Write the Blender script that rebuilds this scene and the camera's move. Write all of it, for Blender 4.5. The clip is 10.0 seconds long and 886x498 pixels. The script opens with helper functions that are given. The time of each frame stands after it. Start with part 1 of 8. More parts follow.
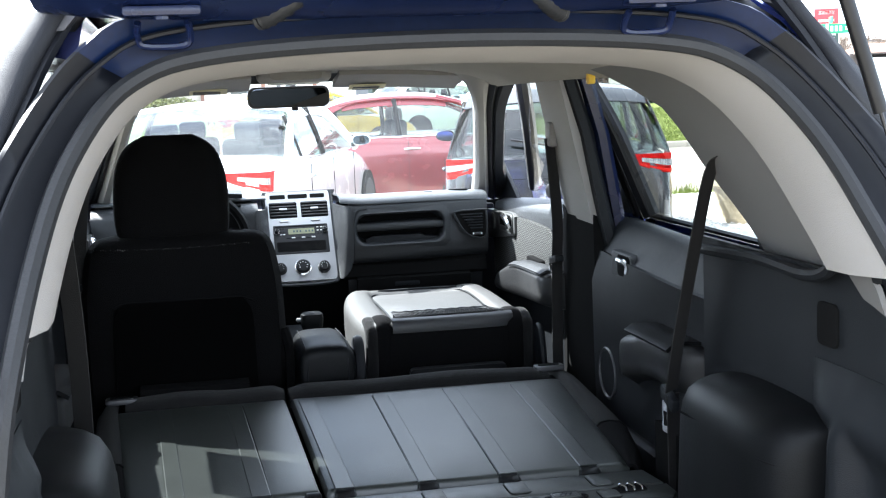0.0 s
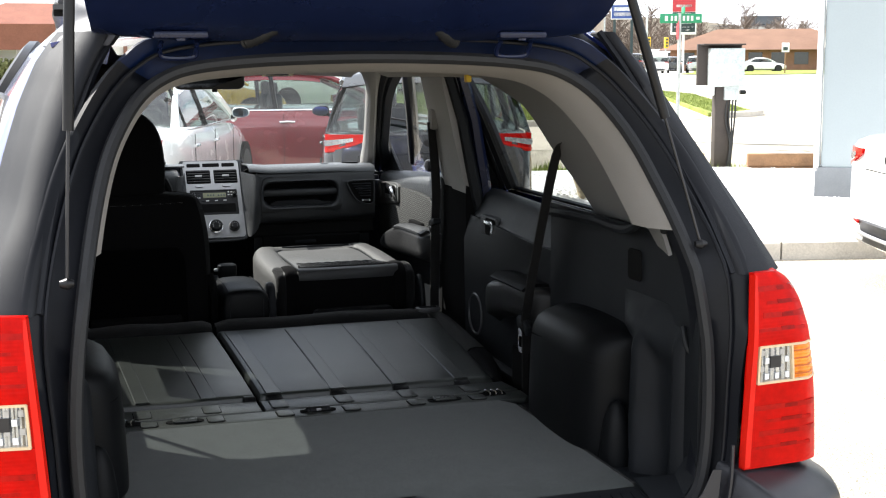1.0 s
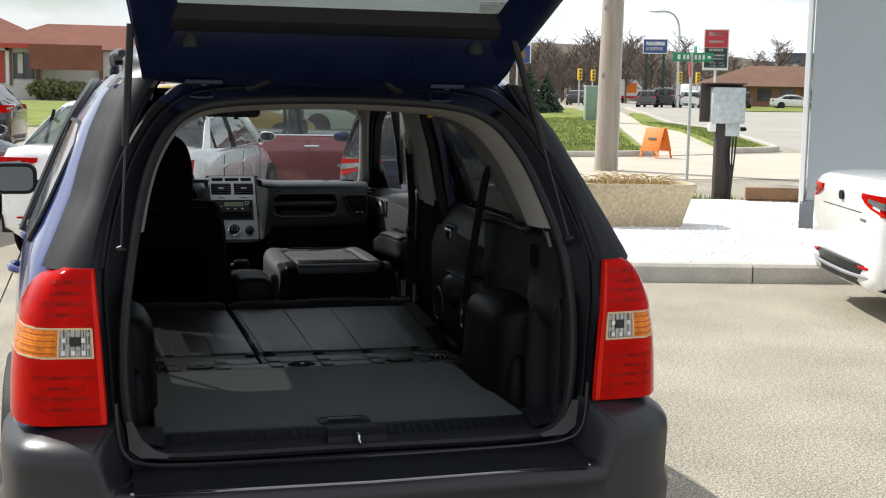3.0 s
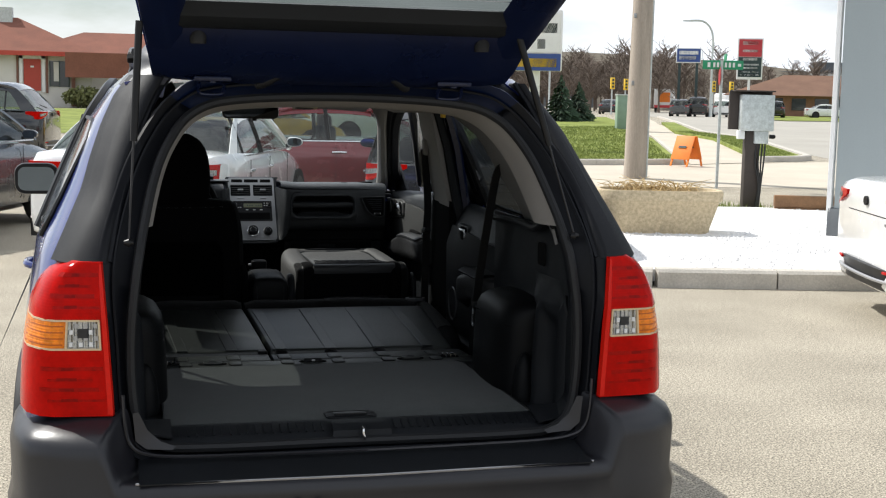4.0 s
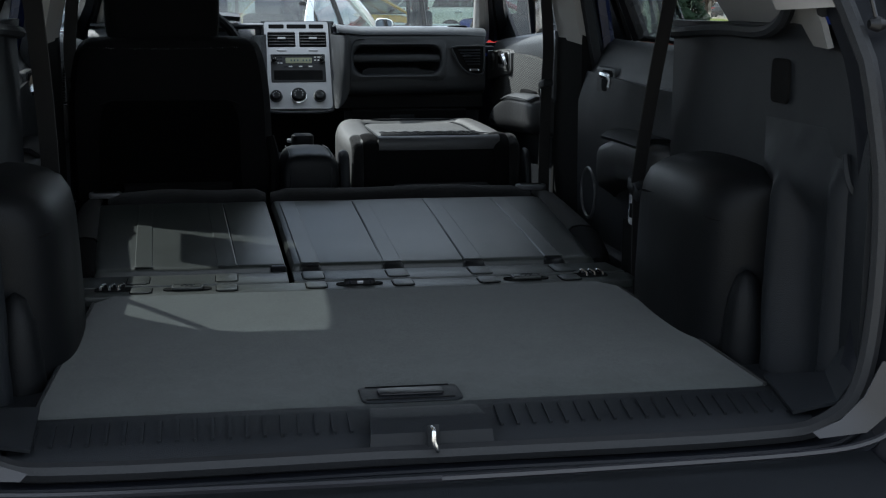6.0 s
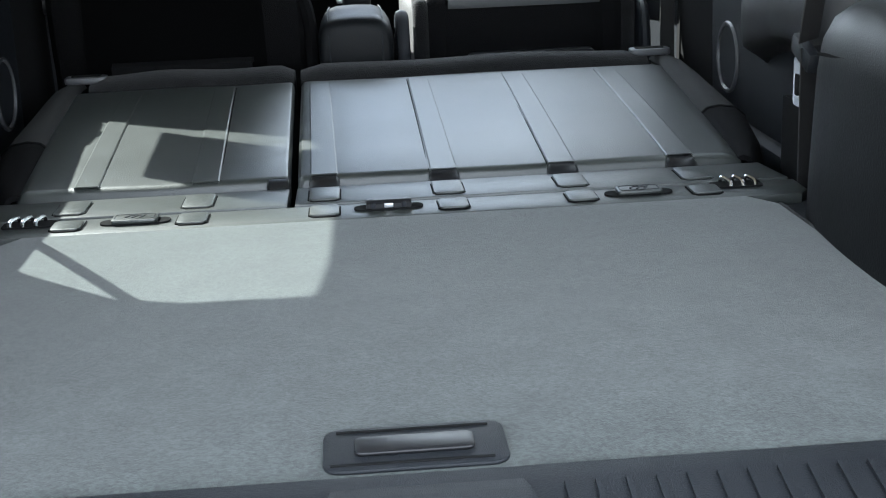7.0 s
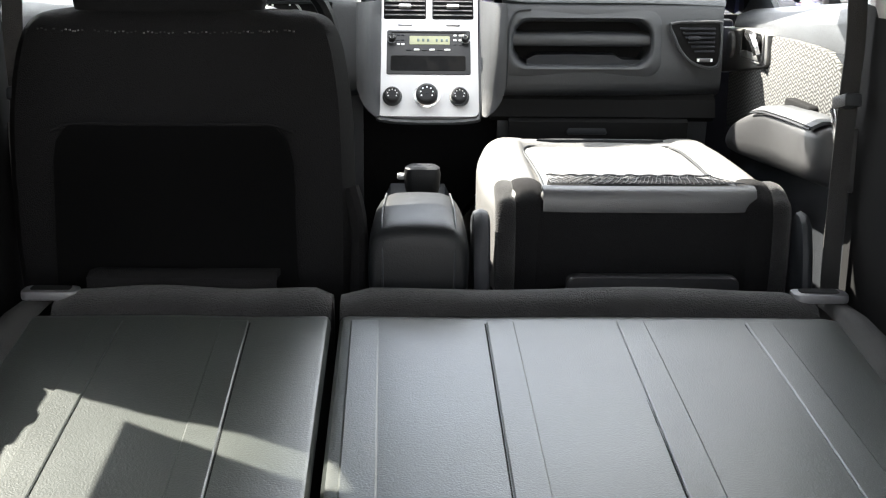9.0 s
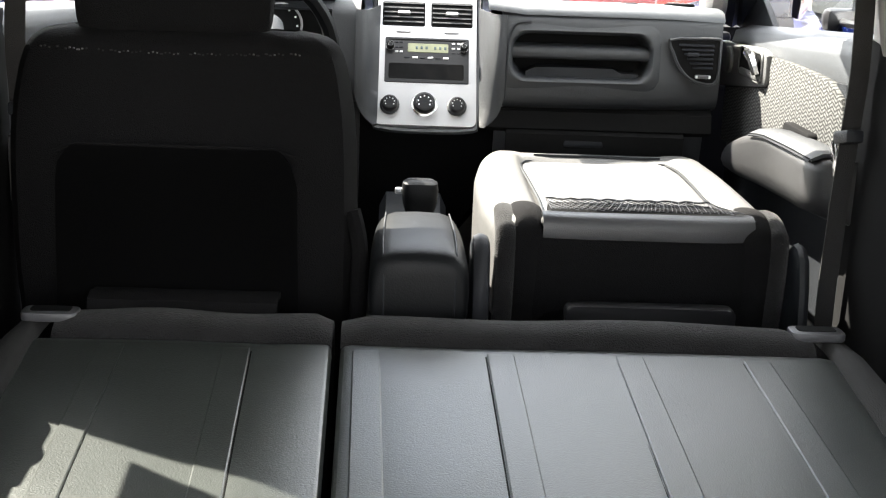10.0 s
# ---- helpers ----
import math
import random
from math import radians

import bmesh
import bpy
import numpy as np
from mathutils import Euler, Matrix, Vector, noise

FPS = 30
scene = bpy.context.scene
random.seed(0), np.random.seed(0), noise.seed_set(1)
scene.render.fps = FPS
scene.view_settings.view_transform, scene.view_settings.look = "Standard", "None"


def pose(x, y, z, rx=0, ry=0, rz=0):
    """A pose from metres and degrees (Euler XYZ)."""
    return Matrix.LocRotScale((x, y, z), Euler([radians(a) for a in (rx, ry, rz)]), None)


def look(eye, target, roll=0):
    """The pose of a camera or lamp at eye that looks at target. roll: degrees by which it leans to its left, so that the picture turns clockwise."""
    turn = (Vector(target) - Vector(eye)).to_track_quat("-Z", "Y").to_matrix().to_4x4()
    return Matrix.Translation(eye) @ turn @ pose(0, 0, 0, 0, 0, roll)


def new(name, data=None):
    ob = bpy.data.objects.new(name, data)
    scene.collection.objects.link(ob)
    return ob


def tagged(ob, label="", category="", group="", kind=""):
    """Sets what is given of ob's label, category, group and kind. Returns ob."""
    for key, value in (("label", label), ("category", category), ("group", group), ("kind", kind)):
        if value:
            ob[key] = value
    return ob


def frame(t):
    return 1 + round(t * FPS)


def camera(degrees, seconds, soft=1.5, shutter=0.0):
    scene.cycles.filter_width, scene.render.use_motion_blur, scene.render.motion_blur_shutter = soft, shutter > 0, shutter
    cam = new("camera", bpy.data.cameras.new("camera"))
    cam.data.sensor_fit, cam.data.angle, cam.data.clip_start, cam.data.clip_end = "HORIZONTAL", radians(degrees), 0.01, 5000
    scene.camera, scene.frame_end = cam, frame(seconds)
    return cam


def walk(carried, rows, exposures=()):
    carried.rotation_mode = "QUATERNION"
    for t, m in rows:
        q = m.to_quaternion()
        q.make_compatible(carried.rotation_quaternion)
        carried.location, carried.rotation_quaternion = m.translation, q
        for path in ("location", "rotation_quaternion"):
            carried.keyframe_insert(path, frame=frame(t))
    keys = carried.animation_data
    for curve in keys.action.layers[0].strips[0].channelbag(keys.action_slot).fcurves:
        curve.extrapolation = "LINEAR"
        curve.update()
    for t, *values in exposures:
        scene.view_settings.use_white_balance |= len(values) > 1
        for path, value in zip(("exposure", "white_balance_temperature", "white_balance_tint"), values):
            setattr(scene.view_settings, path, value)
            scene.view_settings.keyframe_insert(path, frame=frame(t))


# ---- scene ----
cam = camera(38.0, 10.0, 1.15)
PATH = [
    (0, (-0.353, -1.295, 1.48), (0.021, 0.654, 1.234), -2.1),
    (0.5, (-0.537, -1.674, 1.52), (-0.017, 0.236, 1.239), -0.9),
    (1, (-0.624, -2.03, 1.544), (-0.044, -0.138, 1.253), -0.3),
    (1.5, (-0.71, -2.376, 1.554), (-0.099, -0.493, 1.27), 0.5),
    (2, (-0.756, -2.711, 1.573), (-0.15, -0.825, 1.302), 0.9),
    (2.5, (-0.733, -2.966, 1.588), (-0.159, -1.067, 1.332), 1.1),
    (4, (-0.627, -3.128, 1.557), (-0.139, -1.202, 1.322), 1.2),
    (4.5, (-0.621, -2.808, 1.486), (-0.139, -0.88, 1.261), 1.5),
    (5, (-0.526, -2.296, 1.388), (-0.063, -0.365, 1.147), 1.4),
    (5.5, (-0.379, -1.781, 1.257), (0.036, 0.155, 0.975), 0.6),
    (6, (-0.248, -1.376, 1.205), (0.077, 0.562, 0.833), 0.2),
    (6.2, (-0.186, -1.185, 1.179), (0.094, 0.752, 0.768), -0.7),
    (7.3, (-0.022, -0.396, 1.09), (0.071, 1.511, 0.495), -2.5),
    (7.5, (-0.029, -0.301, 1.095), (0.06, 1.606, 0.499), -2.5),
    (8, (-0.042, -0.075, 1.125), (0.041, 1.848, 0.581), -1.6),
    (8.5, (-0.029, 0.093, 1.175), (0.021, 2.031, 0.683), -0.3),
    (9, (-0.035, 0.197, 1.213), (0.01, 2.145, 0.761), 0.6),
    (9.5, (-0.057, 0.21, 1.257), (0.008, 2.155, 0.797), 1.5),
    (10, (-0.075, 0.217, 1.303), (0.008, 2.151, 0.802), 2.3),
]
EXPOSURES = [(0, 2.74, 5750, 8), (0.5, 2.40, 5800, 8), (1.0, 1.42, 6300, 10), (1.6, 0.70, 6400, 9), (2.5, 0.14, 6300, 9), (4.5, 0.12, 6250, 9), (5.5, 0.20, 5750, 8), (6.2, 1.62, 5750, 5), (7.4, 3.76, 6050, 6), (8.5, 3.90, 6550, 9), (9.5, 3.75, 6750, 10), (10, 3.68, 6780, 10)]
walk(cam, [(t, look(eye, target, roll)) for t, eye, target, roll in PATH], EXPOSURES)

# ---- daylight ----
SUN_WAY = Vector((0.66, -0.62, -1.0)).normalized()
SUN_UP = math.asin(-SUN_WAY.z)
sun = new("sun", bpy.data.lights.new("sun", "SUN"))
sun.data.energy, sun.data.angle, sun.data.color = 4.9, radians(0.55), (1.0, 0.95, 0.87)
sun.matrix_world = look((-20, 20, 30), Vector((-20, 20, 30)) + SUN_WAY)
world = bpy.data.worlds.new("sky")
scene.world = world
world.use_nodes = True


def sky_nodes():
    """A clear spring sky with drifting white cloud."""
    nt = world.node_tree
    nt.nodes.clear()
    out = nt.nodes.new("ShaderNodeOutputWorld")
    bg = nt.nodes.new("ShaderNodeBackground")
    sky = nt.nodes.new("ShaderNodeTexSky")
    sky.sky_type, sky.sun_disc = "NISHITA", False
    sky.sun_elevation = SUN_UP
    sky.sun_rotation = math.atan2(-SUN_WAY.x, -SUN_WAY.y)
    coord = nt.nodes.new("ShaderNodeTexCoord")
    mp = nt.nodes.new("ShaderNodeMapping")
    mp.inputs["Scale"].default_value = (1.0, 1.0, 3.2)
    cloud = nt.nodes.new("ShaderNodeTexNoise")
    cloud.inputs["Scale"].default_value, cloud.inputs["Detail"].default_value, cloud.inputs["Roughness"].default_value = 2.6, 7, 0.55
    ramp = nt.nodes.new("ShaderNodeValToRGB")
    ramp.color_ramp.elements[0].position, ramp.color_ramp.elements[1].position = 0.32, 0.58
    mix = nt.nodes.new("ShaderNodeMixRGB")
    mix.inputs["Color2"].default_value = (12.6, 12.8, 13.2, 1)
    nt.links.new(coord.outputs["Generated"], mp.inputs["Vector"])
    nt.links.new(mp.outputs["Vector"], cloud.inputs["Vector"])
    nt.links.new(cloud.outputs["Fac"], ramp.inputs["Fac"])
    nt.links.new(ramp.outputs["Color"], mix.inputs["Fac"])
    nt.links.new(sky.outputs["Color"], mix.inputs["Color1"])
    nt.links.new(mix.outputs["Color"], bg.inputs["Color"])
    bg.inputs["Strength"].default_value = 0.086
    nt.links.new(bg.outputs["Background"], out.inputs["Surface"])


sky_nodes()


# ---- materials ----
def mat(name, color, rough=0.6, metal=0.0, var=0.12, scale=6.0, fine=90.0, bump=0.0, coat=0.0, spec=0.5, tint=None, sheen=0.0, stretch=(1, 1, 1), rvar=0.1):
    """A surface whose colour and gloss vary at two scales, with fine relief."""
    m = bpy.data.materials.new(name)
    m.use_nodes = True
    nt = m.node_tree
    p = nt.nodes["Principled BSDF"]
    p.inputs["Metallic"].default_value = metal
    p.inputs["Coat Weight"].default_value = coat
    p.inputs["Coat Roughness"].default_value = 0.06
    p.inputs["Specular IOR Level"].default_value = spec
    p.inputs["Sheen Weight"].default_value = sheen
    coord = nt.nodes.new("ShaderNodeTexCoord")
    mp = nt.nodes.new("ShaderNodeMapping")
    mp.inputs["Scale"].default_value = stretch
    nt.links.new(coord.outputs["Object"], mp.inputs["Vector"])
    big, small = nt.nodes.new("ShaderNodeTexNoise"), nt.nodes.new("ShaderNodeTexNoise")
    big.inputs["Scale"].default_value, big.inputs["Detail"].default_value = scale, 5
    small.inputs["Scale"].default_value, small.inputs["Detail"].default_value = fine, 4
    nt.links.new(mp.outputs["Vector"], big.inputs["Vector"])
    nt.links.new(mp.outputs["Vector"], small.inputs["Vector"])
    mean = nt.nodes.new("ShaderNodeMath")
    mean.operation = "MULTIPLY_ADD"
    mean.inputs[1].default_value = 0.55
    half = nt.nodes.new("ShaderNodeMath")
    half.operation = "MULTIPLY"
    half.inputs[1].default_value = 0.45
    nt.links.new(small.outputs["Fac"], half.inputs[0])
    nt.links.new(big.outputs["Fac"], mean.inputs[0])
    nt.links.new(half.outputs[0], mean.inputs[2])
    ramp = nt.nodes.new("ShaderNodeValToRGB")
    lo = [max(0, c * (1 - var)) for c in color]
    hi = [min(1, c * (1 + var)) for c in (tint or color)]
    e = ramp.color_ramp.elements
    e[0].position, e[0].color, e[1].position, e[1].color = 0.33, (*lo, 1), 0.67, (*hi, 1)
    nt.links.new(mean.outputs[0], ramp.inputs["Fac"])
    nt.links.new(ramp.outputs["Color"], p.inputs["Base Color"])
    r = nt.nodes.new("ShaderNodeMapRange")
    r.inputs["To Min"].default_value, r.inputs["To Max"].default_value = max(0.02, rough - rvar), min(1, rough + rvar)
    nt.links.new(big.outputs["Fac"], r.inputs["Value"])
    nt.links.new(r.outputs["Result"], p.inputs["Roughness"])
    if bump:
        b = nt.nodes.new("ShaderNodeBump")
        b.inputs["Strength"].default_value, b.inputs["Distance"].default_value = bump, 0.004
        nt.links.new(small.outputs["Fac"], b.inputs["Height"])
        nt.links.new(b.outputs["Normal"], p.inputs["Normal"])
    return m


def glass(name, tint, gloss=0.03, fres=0.05):
    """A thin pane: what lies behind it, tinted, under a mirror gloss."""
    m = bpy.data.materials.new(name)
    m.use_nodes = True
    nt = m.node_tree
    nt.nodes.clear()
    out = nt.nodes.new("ShaderNodeOutputMaterial")
    clear, shine, mix, fr, up, add = (nt.nodes.new(n) for n in ("ShaderNodeBsdfTransparent", "ShaderNodeBsdfGlossy", "ShaderNodeMixShader", "ShaderNodeLayerWeight", "ShaderNodeMath", "ShaderNodeMath"))
    clear.inputs["Color"].default_value = (*tint, 1)
    shine.inputs["Roughness"].default_value = gloss
    fr.inputs["Blend"].default_value = 0.5
    up.operation, up.inputs[1].default_value = "POWER", 4.0
    add.operation, add.inputs[1].default_value, add.inputs[2].default_value = "MULTIPLY_ADD", 0.75, fres
    nt.links.new(fr.outputs["Facing"], up.inputs[0])
    nt.links.new(up.outputs[0], add.inputs[0])
    nt.links.new(add.outputs[0], mix.inputs[0])
    nt.links.new(clear.outputs[0], mix.inputs[1])
    nt.links.new(shine.outputs[0], mix.inputs[2])
    nt.links.new(mix.outputs[0], out.inputs["Surface"])
    return m


def dusty(m, amount):
    """A pane with a thin film of dust that scatters the sunlight falling on it."""
    nt = m.node_tree
    out = [n for n in nt.nodes if n.type == "OUTPUT_MATERIAL"][0]
    src = out.inputs["Surface"].links[0].from_socket
    film, mix = nt.nodes.new("ShaderNodeBsdfTranslucent"), nt.nodes.new("ShaderNodeMixShader")
    film.inputs["Color"].default_value = (0.9, 0.88, 0.84, 1)
    coord, tex, ramp = nt.nodes.new("ShaderNodeTexCoord"), nt.nodes.new("ShaderNodeTexNoise"), nt.nodes.new("ShaderNodeMapRange")
    tex.inputs["Scale"].default_value, tex.inputs["Detail"].default_value = 5.0, 5
    ramp.inputs["To Min"].default_value, ramp.inputs["To Max"].default_value = amount * 0.6, amount * 1.4
    nt.links.new(coord.outputs["Object"], tex.inputs["Vector"])
    nt.links.new(tex.outputs["Fac"], ramp.inputs["Value"])
    nt.links.new(ramp.outputs["Result"], mix.inputs[0])
    nt.links.new(src, mix.inputs[1])
    nt.links.new(film.outputs[0], mix.inputs[2])
    nt.links.new(mix.outputs[0], out.inputs["Surface"])
    return m


def stripes(m, axis, freq, depth=0.5, sharp=0.0):
    """Adds fine moulded ribs across an axis to a material's relief."""
    nt = m.node_tree
    p = nt.nodes["Principled BSDF"]
    coord = nt.nodes.new("ShaderNodeTexCoord")
    w = nt.nodes.new("ShaderNodeTexWave")
    w.bands_direction = axis
    w.inputs["Scale"].default_value = freq
    w.inputs["Distortion"].default_value = 0.15
    nt.links.new(coord.outputs["Object"], w.inputs["Vector"])
    b = nt.nodes.new("ShaderNodeBump")
    b.inputs["Strength"].default_value, b.inputs["Distance"].default_value = depth, 0.006
    nt.links.new(w.outputs["Fac"], b.inputs["Height"])
    nt.links.new(b.outputs["Normal"], p.inputs["Normal"])
    return m


def weave(name, c0, c1, size):
    """A two-tone woven seat cloth."""
    m = mat(name, c0, 0.9, var=0.05, bump=0.4, fine=300, spec=0.2)
    nt = m.node_tree
    p = nt.nodes["Principled BSDF"]
    coord = nt.nodes.new("ShaderNodeTexCoord")
    br = nt.nodes.new("ShaderNodeTexBrick")
    sep, com = nt.nodes.new("ShaderNodeSeparateXYZ"), nt.nodes.new("ShaderNodeCombineXYZ")
    wob, add = nt.nodes.new("ShaderNodeTexWave"), nt.nodes.new("ShaderNodeMath")
    wob.inputs["Scale"].default_value, wob.bands_direction = 9.0, "Y"
    add.operation, add.inputs[1].default_value = "MULTIPLY_ADD", 0.006
    br.inputs["Scale"].default_value = size
    br.inputs["Color1"].default_value, br.inputs["Color2"].default_value, br.inputs["Mortar"].default_value = (*c0, 1), (*[0.82 * c for c in c0], 1), (*c1, 1)
    br.inputs["Mortar Size"].default_value, br.inputs["Mortar Smooth"].default_value = 0.040, 0.3
    br.inputs["Brick Width"].default_value, br.inputs["Row Height"].default_value = 0.36, 0.15
    nt.links.new(coord.outputs["Object"], sep.inputs["Vector"])
    nt.links.new(coord.outputs["Object"], wob.inputs["Vector"])
    nt.links.new(wob.outputs["Fac"], add.inputs[0])
    nt.links.new(sep.outputs["Z"], add.inputs[2])
    nt.links.new(sep.outputs["Y"], com.inputs["X"])
    nt.links.new(add.outputs[0], com.inputs["Y"])
    nt.links.new(com.outputs["Vector"], br.inputs["Vector"])
    nt.links.new(br.outputs["Color"], p.inputs["Base Color"])
    return m


def speckle(m, scale, dark, light):
    """Fine pale and dark grit over a material's colour."""
    nt = m.node_tree
    p = nt.nodes["Principled BSDF"]
    src = p.inputs["Base Color"].links[0].from_socket
    coord, grit, ramp, mul = (nt.nodes.new(n) for n in ("ShaderNodeTexCoord", "ShaderNodeTexNoise", "ShaderNodeValToRGB", "ShaderNodeMixRGB"))
    grit.inputs["Scale"].default_value, grit.inputs["Detail"].default_value = scale, 3
    e = ramp.color_ramp.elements
    e[0].position, e[0].color, e[1].position, e[1].color = 0.36, (dark, dark, dark, 1), 0.62, (light, light, light, 1)
    mul.blend_type, mul.inputs["Fac"].default_value = "MULTIPLY", 1.0
    nt.links.new(coord.outputs["Object"], grit.inputs["Vector"])
    nt.links.new(grit.outputs["Fac"], ramp.inputs["Fac"])
    nt.links.new(src, mul.inputs["Color1"])
    nt.links.new(ramp.outputs["Color"], mul.inputs["Color2"])
    nt.links.new(mul.outputs["Color"], p.inputs["Base Color"])
    return m


# Body navy uncoated, its colour darkened for the shade on inner faces.
NAVY_SHADED = mat("navy_shaded_paint", (0.0042, 0.0078, 0.030), 0.28, var=0.25, scale=4, spec=0.35)
NAVY = mat("navy_paint", (0.012, 0.026, 0.17), 0.28, 0.35, var=0.08, coat=1.0, fine=900)
CLAD = mat("charcoal_plastic", (0.0095, 0.0105, 0.0135), 0.60, var=0.15, fine=700, bump=0.2, spec=0.22)
BUMPER = mat("grey_bumper_plastic", (0.0150, 0.0150, 0.0185), 0.34, var=0.15, fine=700, bump=0.08, spec=0.42)
# Body navy on the jamb, darkened almost to black for its shade.
JAMB_SHADED = mat("navy_jamb_shaded", (0.0050, 0.0057, 0.0082), 0.44, var=0.2, spec=0.18)
# Same jamb paint kept bluer overhead, where the sky lights it.
JAMB_LIT = mat("navy_jamb_lit", (0.0026, 0.0080, 0.032), 0.36, var=0.25, scale=5, spec=0.18)
RUBBER = mat("black_rubber", (0.009, 0.0095, 0.011), 0.6, var=0.2, bump=0.2, fine=200, spec=0.35)
TRIM = mat("black_trim_plastic", (0.0085, 0.0097, 0.0118), 0.52, var=0.18, fine=800, bump=0.3, spec=0.2)
ARM = mat("grey_armrest_plastic", (0.017, 0.017, 0.018), 0.42, var=0.12, fine=700, bump=0.2, spec=0.35)
# Dash grey lightened for the sun on top surfaces.
DASH_SUNLIT = mat("dash_plastic_sunlit", (0.062, 0.066, 0.072), 0.46, var=0.12, fine=900, bump=0.4)
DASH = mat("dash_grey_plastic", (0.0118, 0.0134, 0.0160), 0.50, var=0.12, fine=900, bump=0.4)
VINYL = mat("black_vinyl_seatback", (0.0215, 0.0245, 0.0225), 0.40, var=0.18, scale=7, fine=420, bump=0.16, spec=0.50, rvar=0.04)
CARPET = speckle(mat("cargo_carpet", (0.0335, 0.0385, 0.0365), 0.97, var=0.28, scale=18, fine=800, bump=0.3, spec=0.15, sheen=0.15), 260, 0.72, 1.2)
CLOTH = mat("dark_seat_cloth", (0.0038, 0.0037, 0.0040), 0.95, var=0.2, fine=500, bump=0.5, spec=0.08)
CLOTH_RIM = mat("dark_grey_rim_cloth", (0.010, 0.0098, 0.0102), 0.97, var=0.3, scale=25, fine=420, bump=0.8, spec=0.06, sheen=0.1)
CLOTH_GREY = mat("grey_seat_cloth", (0.024, 0.024, 0.024), 0.95, var=0.15, fine=500, bump=0.6, spec=0.2)
FOLD = mat("grey_seat_shell", (0.075, 0.075, 0.075), 0.45, var=0.08, fine=500, bump=0.3)
FOLD_CLOTH = mat("pale_grey_seat_cloth", (0.046, 0.045, 0.044), 0.62, var=0.12, fine=500, bump=0.3, spec=0.5)
# Seat shell darkened for the lip's unlit face; the net shares it.
FOLD_DARK = mat("dark_seat_shell", (0.030, 0.030, 0.032), 0.5, var=0.08, fine=500, bump=0.2)
LEATHER = mat("black_leather", (0.0042, 0.0046, 0.0052), 0.46, var=0.15, fine=400, bump=0.15, spec=0.11)
BEIGE = mat("pale_headliner", (0.33, 0.31, 0.28), 0.9, var=0.05, fine=500, bump=0.3, spec=0.2)
PILLAR = mat("pale_pillar_trim", (0.25, 0.237, 0.225), 0.7, var=0.05, fine=500, bump=0.3)
# Pillar trim plastic, darkened for the shade on the inward side trim.
SIDE_TRIM_SHADED = mat("side_trim_shaded", (0.140, 0.137, 0.133), 0.7, var=0.05, fine=500, bump=0.3)
SILVER = mat("silver_dash_plastic", (0.36, 0.36, 0.365), 0.36, 0.35, var=0.05, fine=700)
RAIL = mat("grey_rail_plastic", (0.050, 0.050, 0.054), 0.42, var=0.06, fine=700, bump=0.1)
CHROME = mat("bright_metal", (0.75, 0.75, 0.76), 0.22, 1.0, var=0.06)
STEEL = mat("dull_steel", (0.36, 0.36, 0.37), 0.4, 0.9, var=0.12)
GUNMETAL = mat("dull_strut_rod", (0.035, 0.035, 0.038), 0.35, 0.7, var=0.1)
BLACK = mat("gloss_black", (0.008, 0.008, 0.009), 0.38, var=0.2, spec=0.25)
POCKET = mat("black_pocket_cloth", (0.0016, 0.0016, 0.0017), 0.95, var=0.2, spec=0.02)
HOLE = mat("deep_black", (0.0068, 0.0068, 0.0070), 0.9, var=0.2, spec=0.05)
BELT = mat("belt_webbing", (0.014, 0.0135, 0.0135), 0.8, var=0.15, fine=600, bump=0.5)
RED_LENS = stripes(mat("red_lens", (0.42, 0.0035, 0.0014), 0.18, var=0.22, scale=14, fine=70, spec=0.06), "Z", 45, 0.05)
RED_BAND = mat("red_lens_band", (0.31, 0.004, 0.002), 0.18, var=0.3, scale=60, spec=0.1)
RED_DARK = mat("red_lens_dash", (0.20, 0.003, 0.002), 0.2, var=0.3, scale=60, spec=0.1)
RED_EDGE = mat("red_lens_edge", (0.56, 0.012, 0.006), 0.18, var=0.1, spec=0.15)
CREAM = mat("cream_lens_seam", (0.55, 0.42, 0.26), 0.35, var=0.1)
AMBER_DARK = mat("amber_lens_rib", (0.42, 0.09, 0.004), 0.25, var=0.2)
CLEAR_LENS = stripes(mat("clear_lens", (0.40, 0.42, 0.44), 0.12, 0.8, var=0.4, scale=30, spec=0.5), "X", 24, 0.8)
AMBER_LENS = stripes(mat("amber_lens", (0.75, 0.20, 0.008), 0.2, var=0.4, scale=30, spec=0.3), "Z", 45, 0.2)
CLOTH_DOOR = weave("patterned_door_cloth", (0.088, 0.088, 0.086), (0.017, 0.017, 0.0165), 20)
LCD = mat("radio_display", (0.16, 0.17, 0.09), 0.3, var=0.1)
WHITE_MARK = mat("white_print", (0.65, 0.65, 0.65), 0.6, var=0.05)
LABEL = mat("cream_label", (0.68, 0.62, 0.38), 0.6, var=0.12, scale=40)
WINDOW = glass("clear_pane", (0.86, 0.89, 0.87))
PRIVACY = glass("dark_pane", (0.25, 0.265, 0.255))
TINTED = glass("tinted_pane", (0.43, 0.45, 0.44))
SCREEN = dusty(glass("dusty_windscreen", (0.92, 0.94, 0.93), fres=0.03), 0.006)
SIDE_MIRROR = mat("tinted_mirror_glass", (0.13, 0.16, 0.20), 0.04, 1.0, var=0.01, rvar=0.01)
MIRROR = mat("mirror_glass", (0.45, 0.46, 0.47), 0.03, 1.0, var=0.01, rvar=0.01)
TYRE = mat("tyre_rubber", (0.020, 0.020, 0.020), 0.8, var=0.25, bump=0.3)

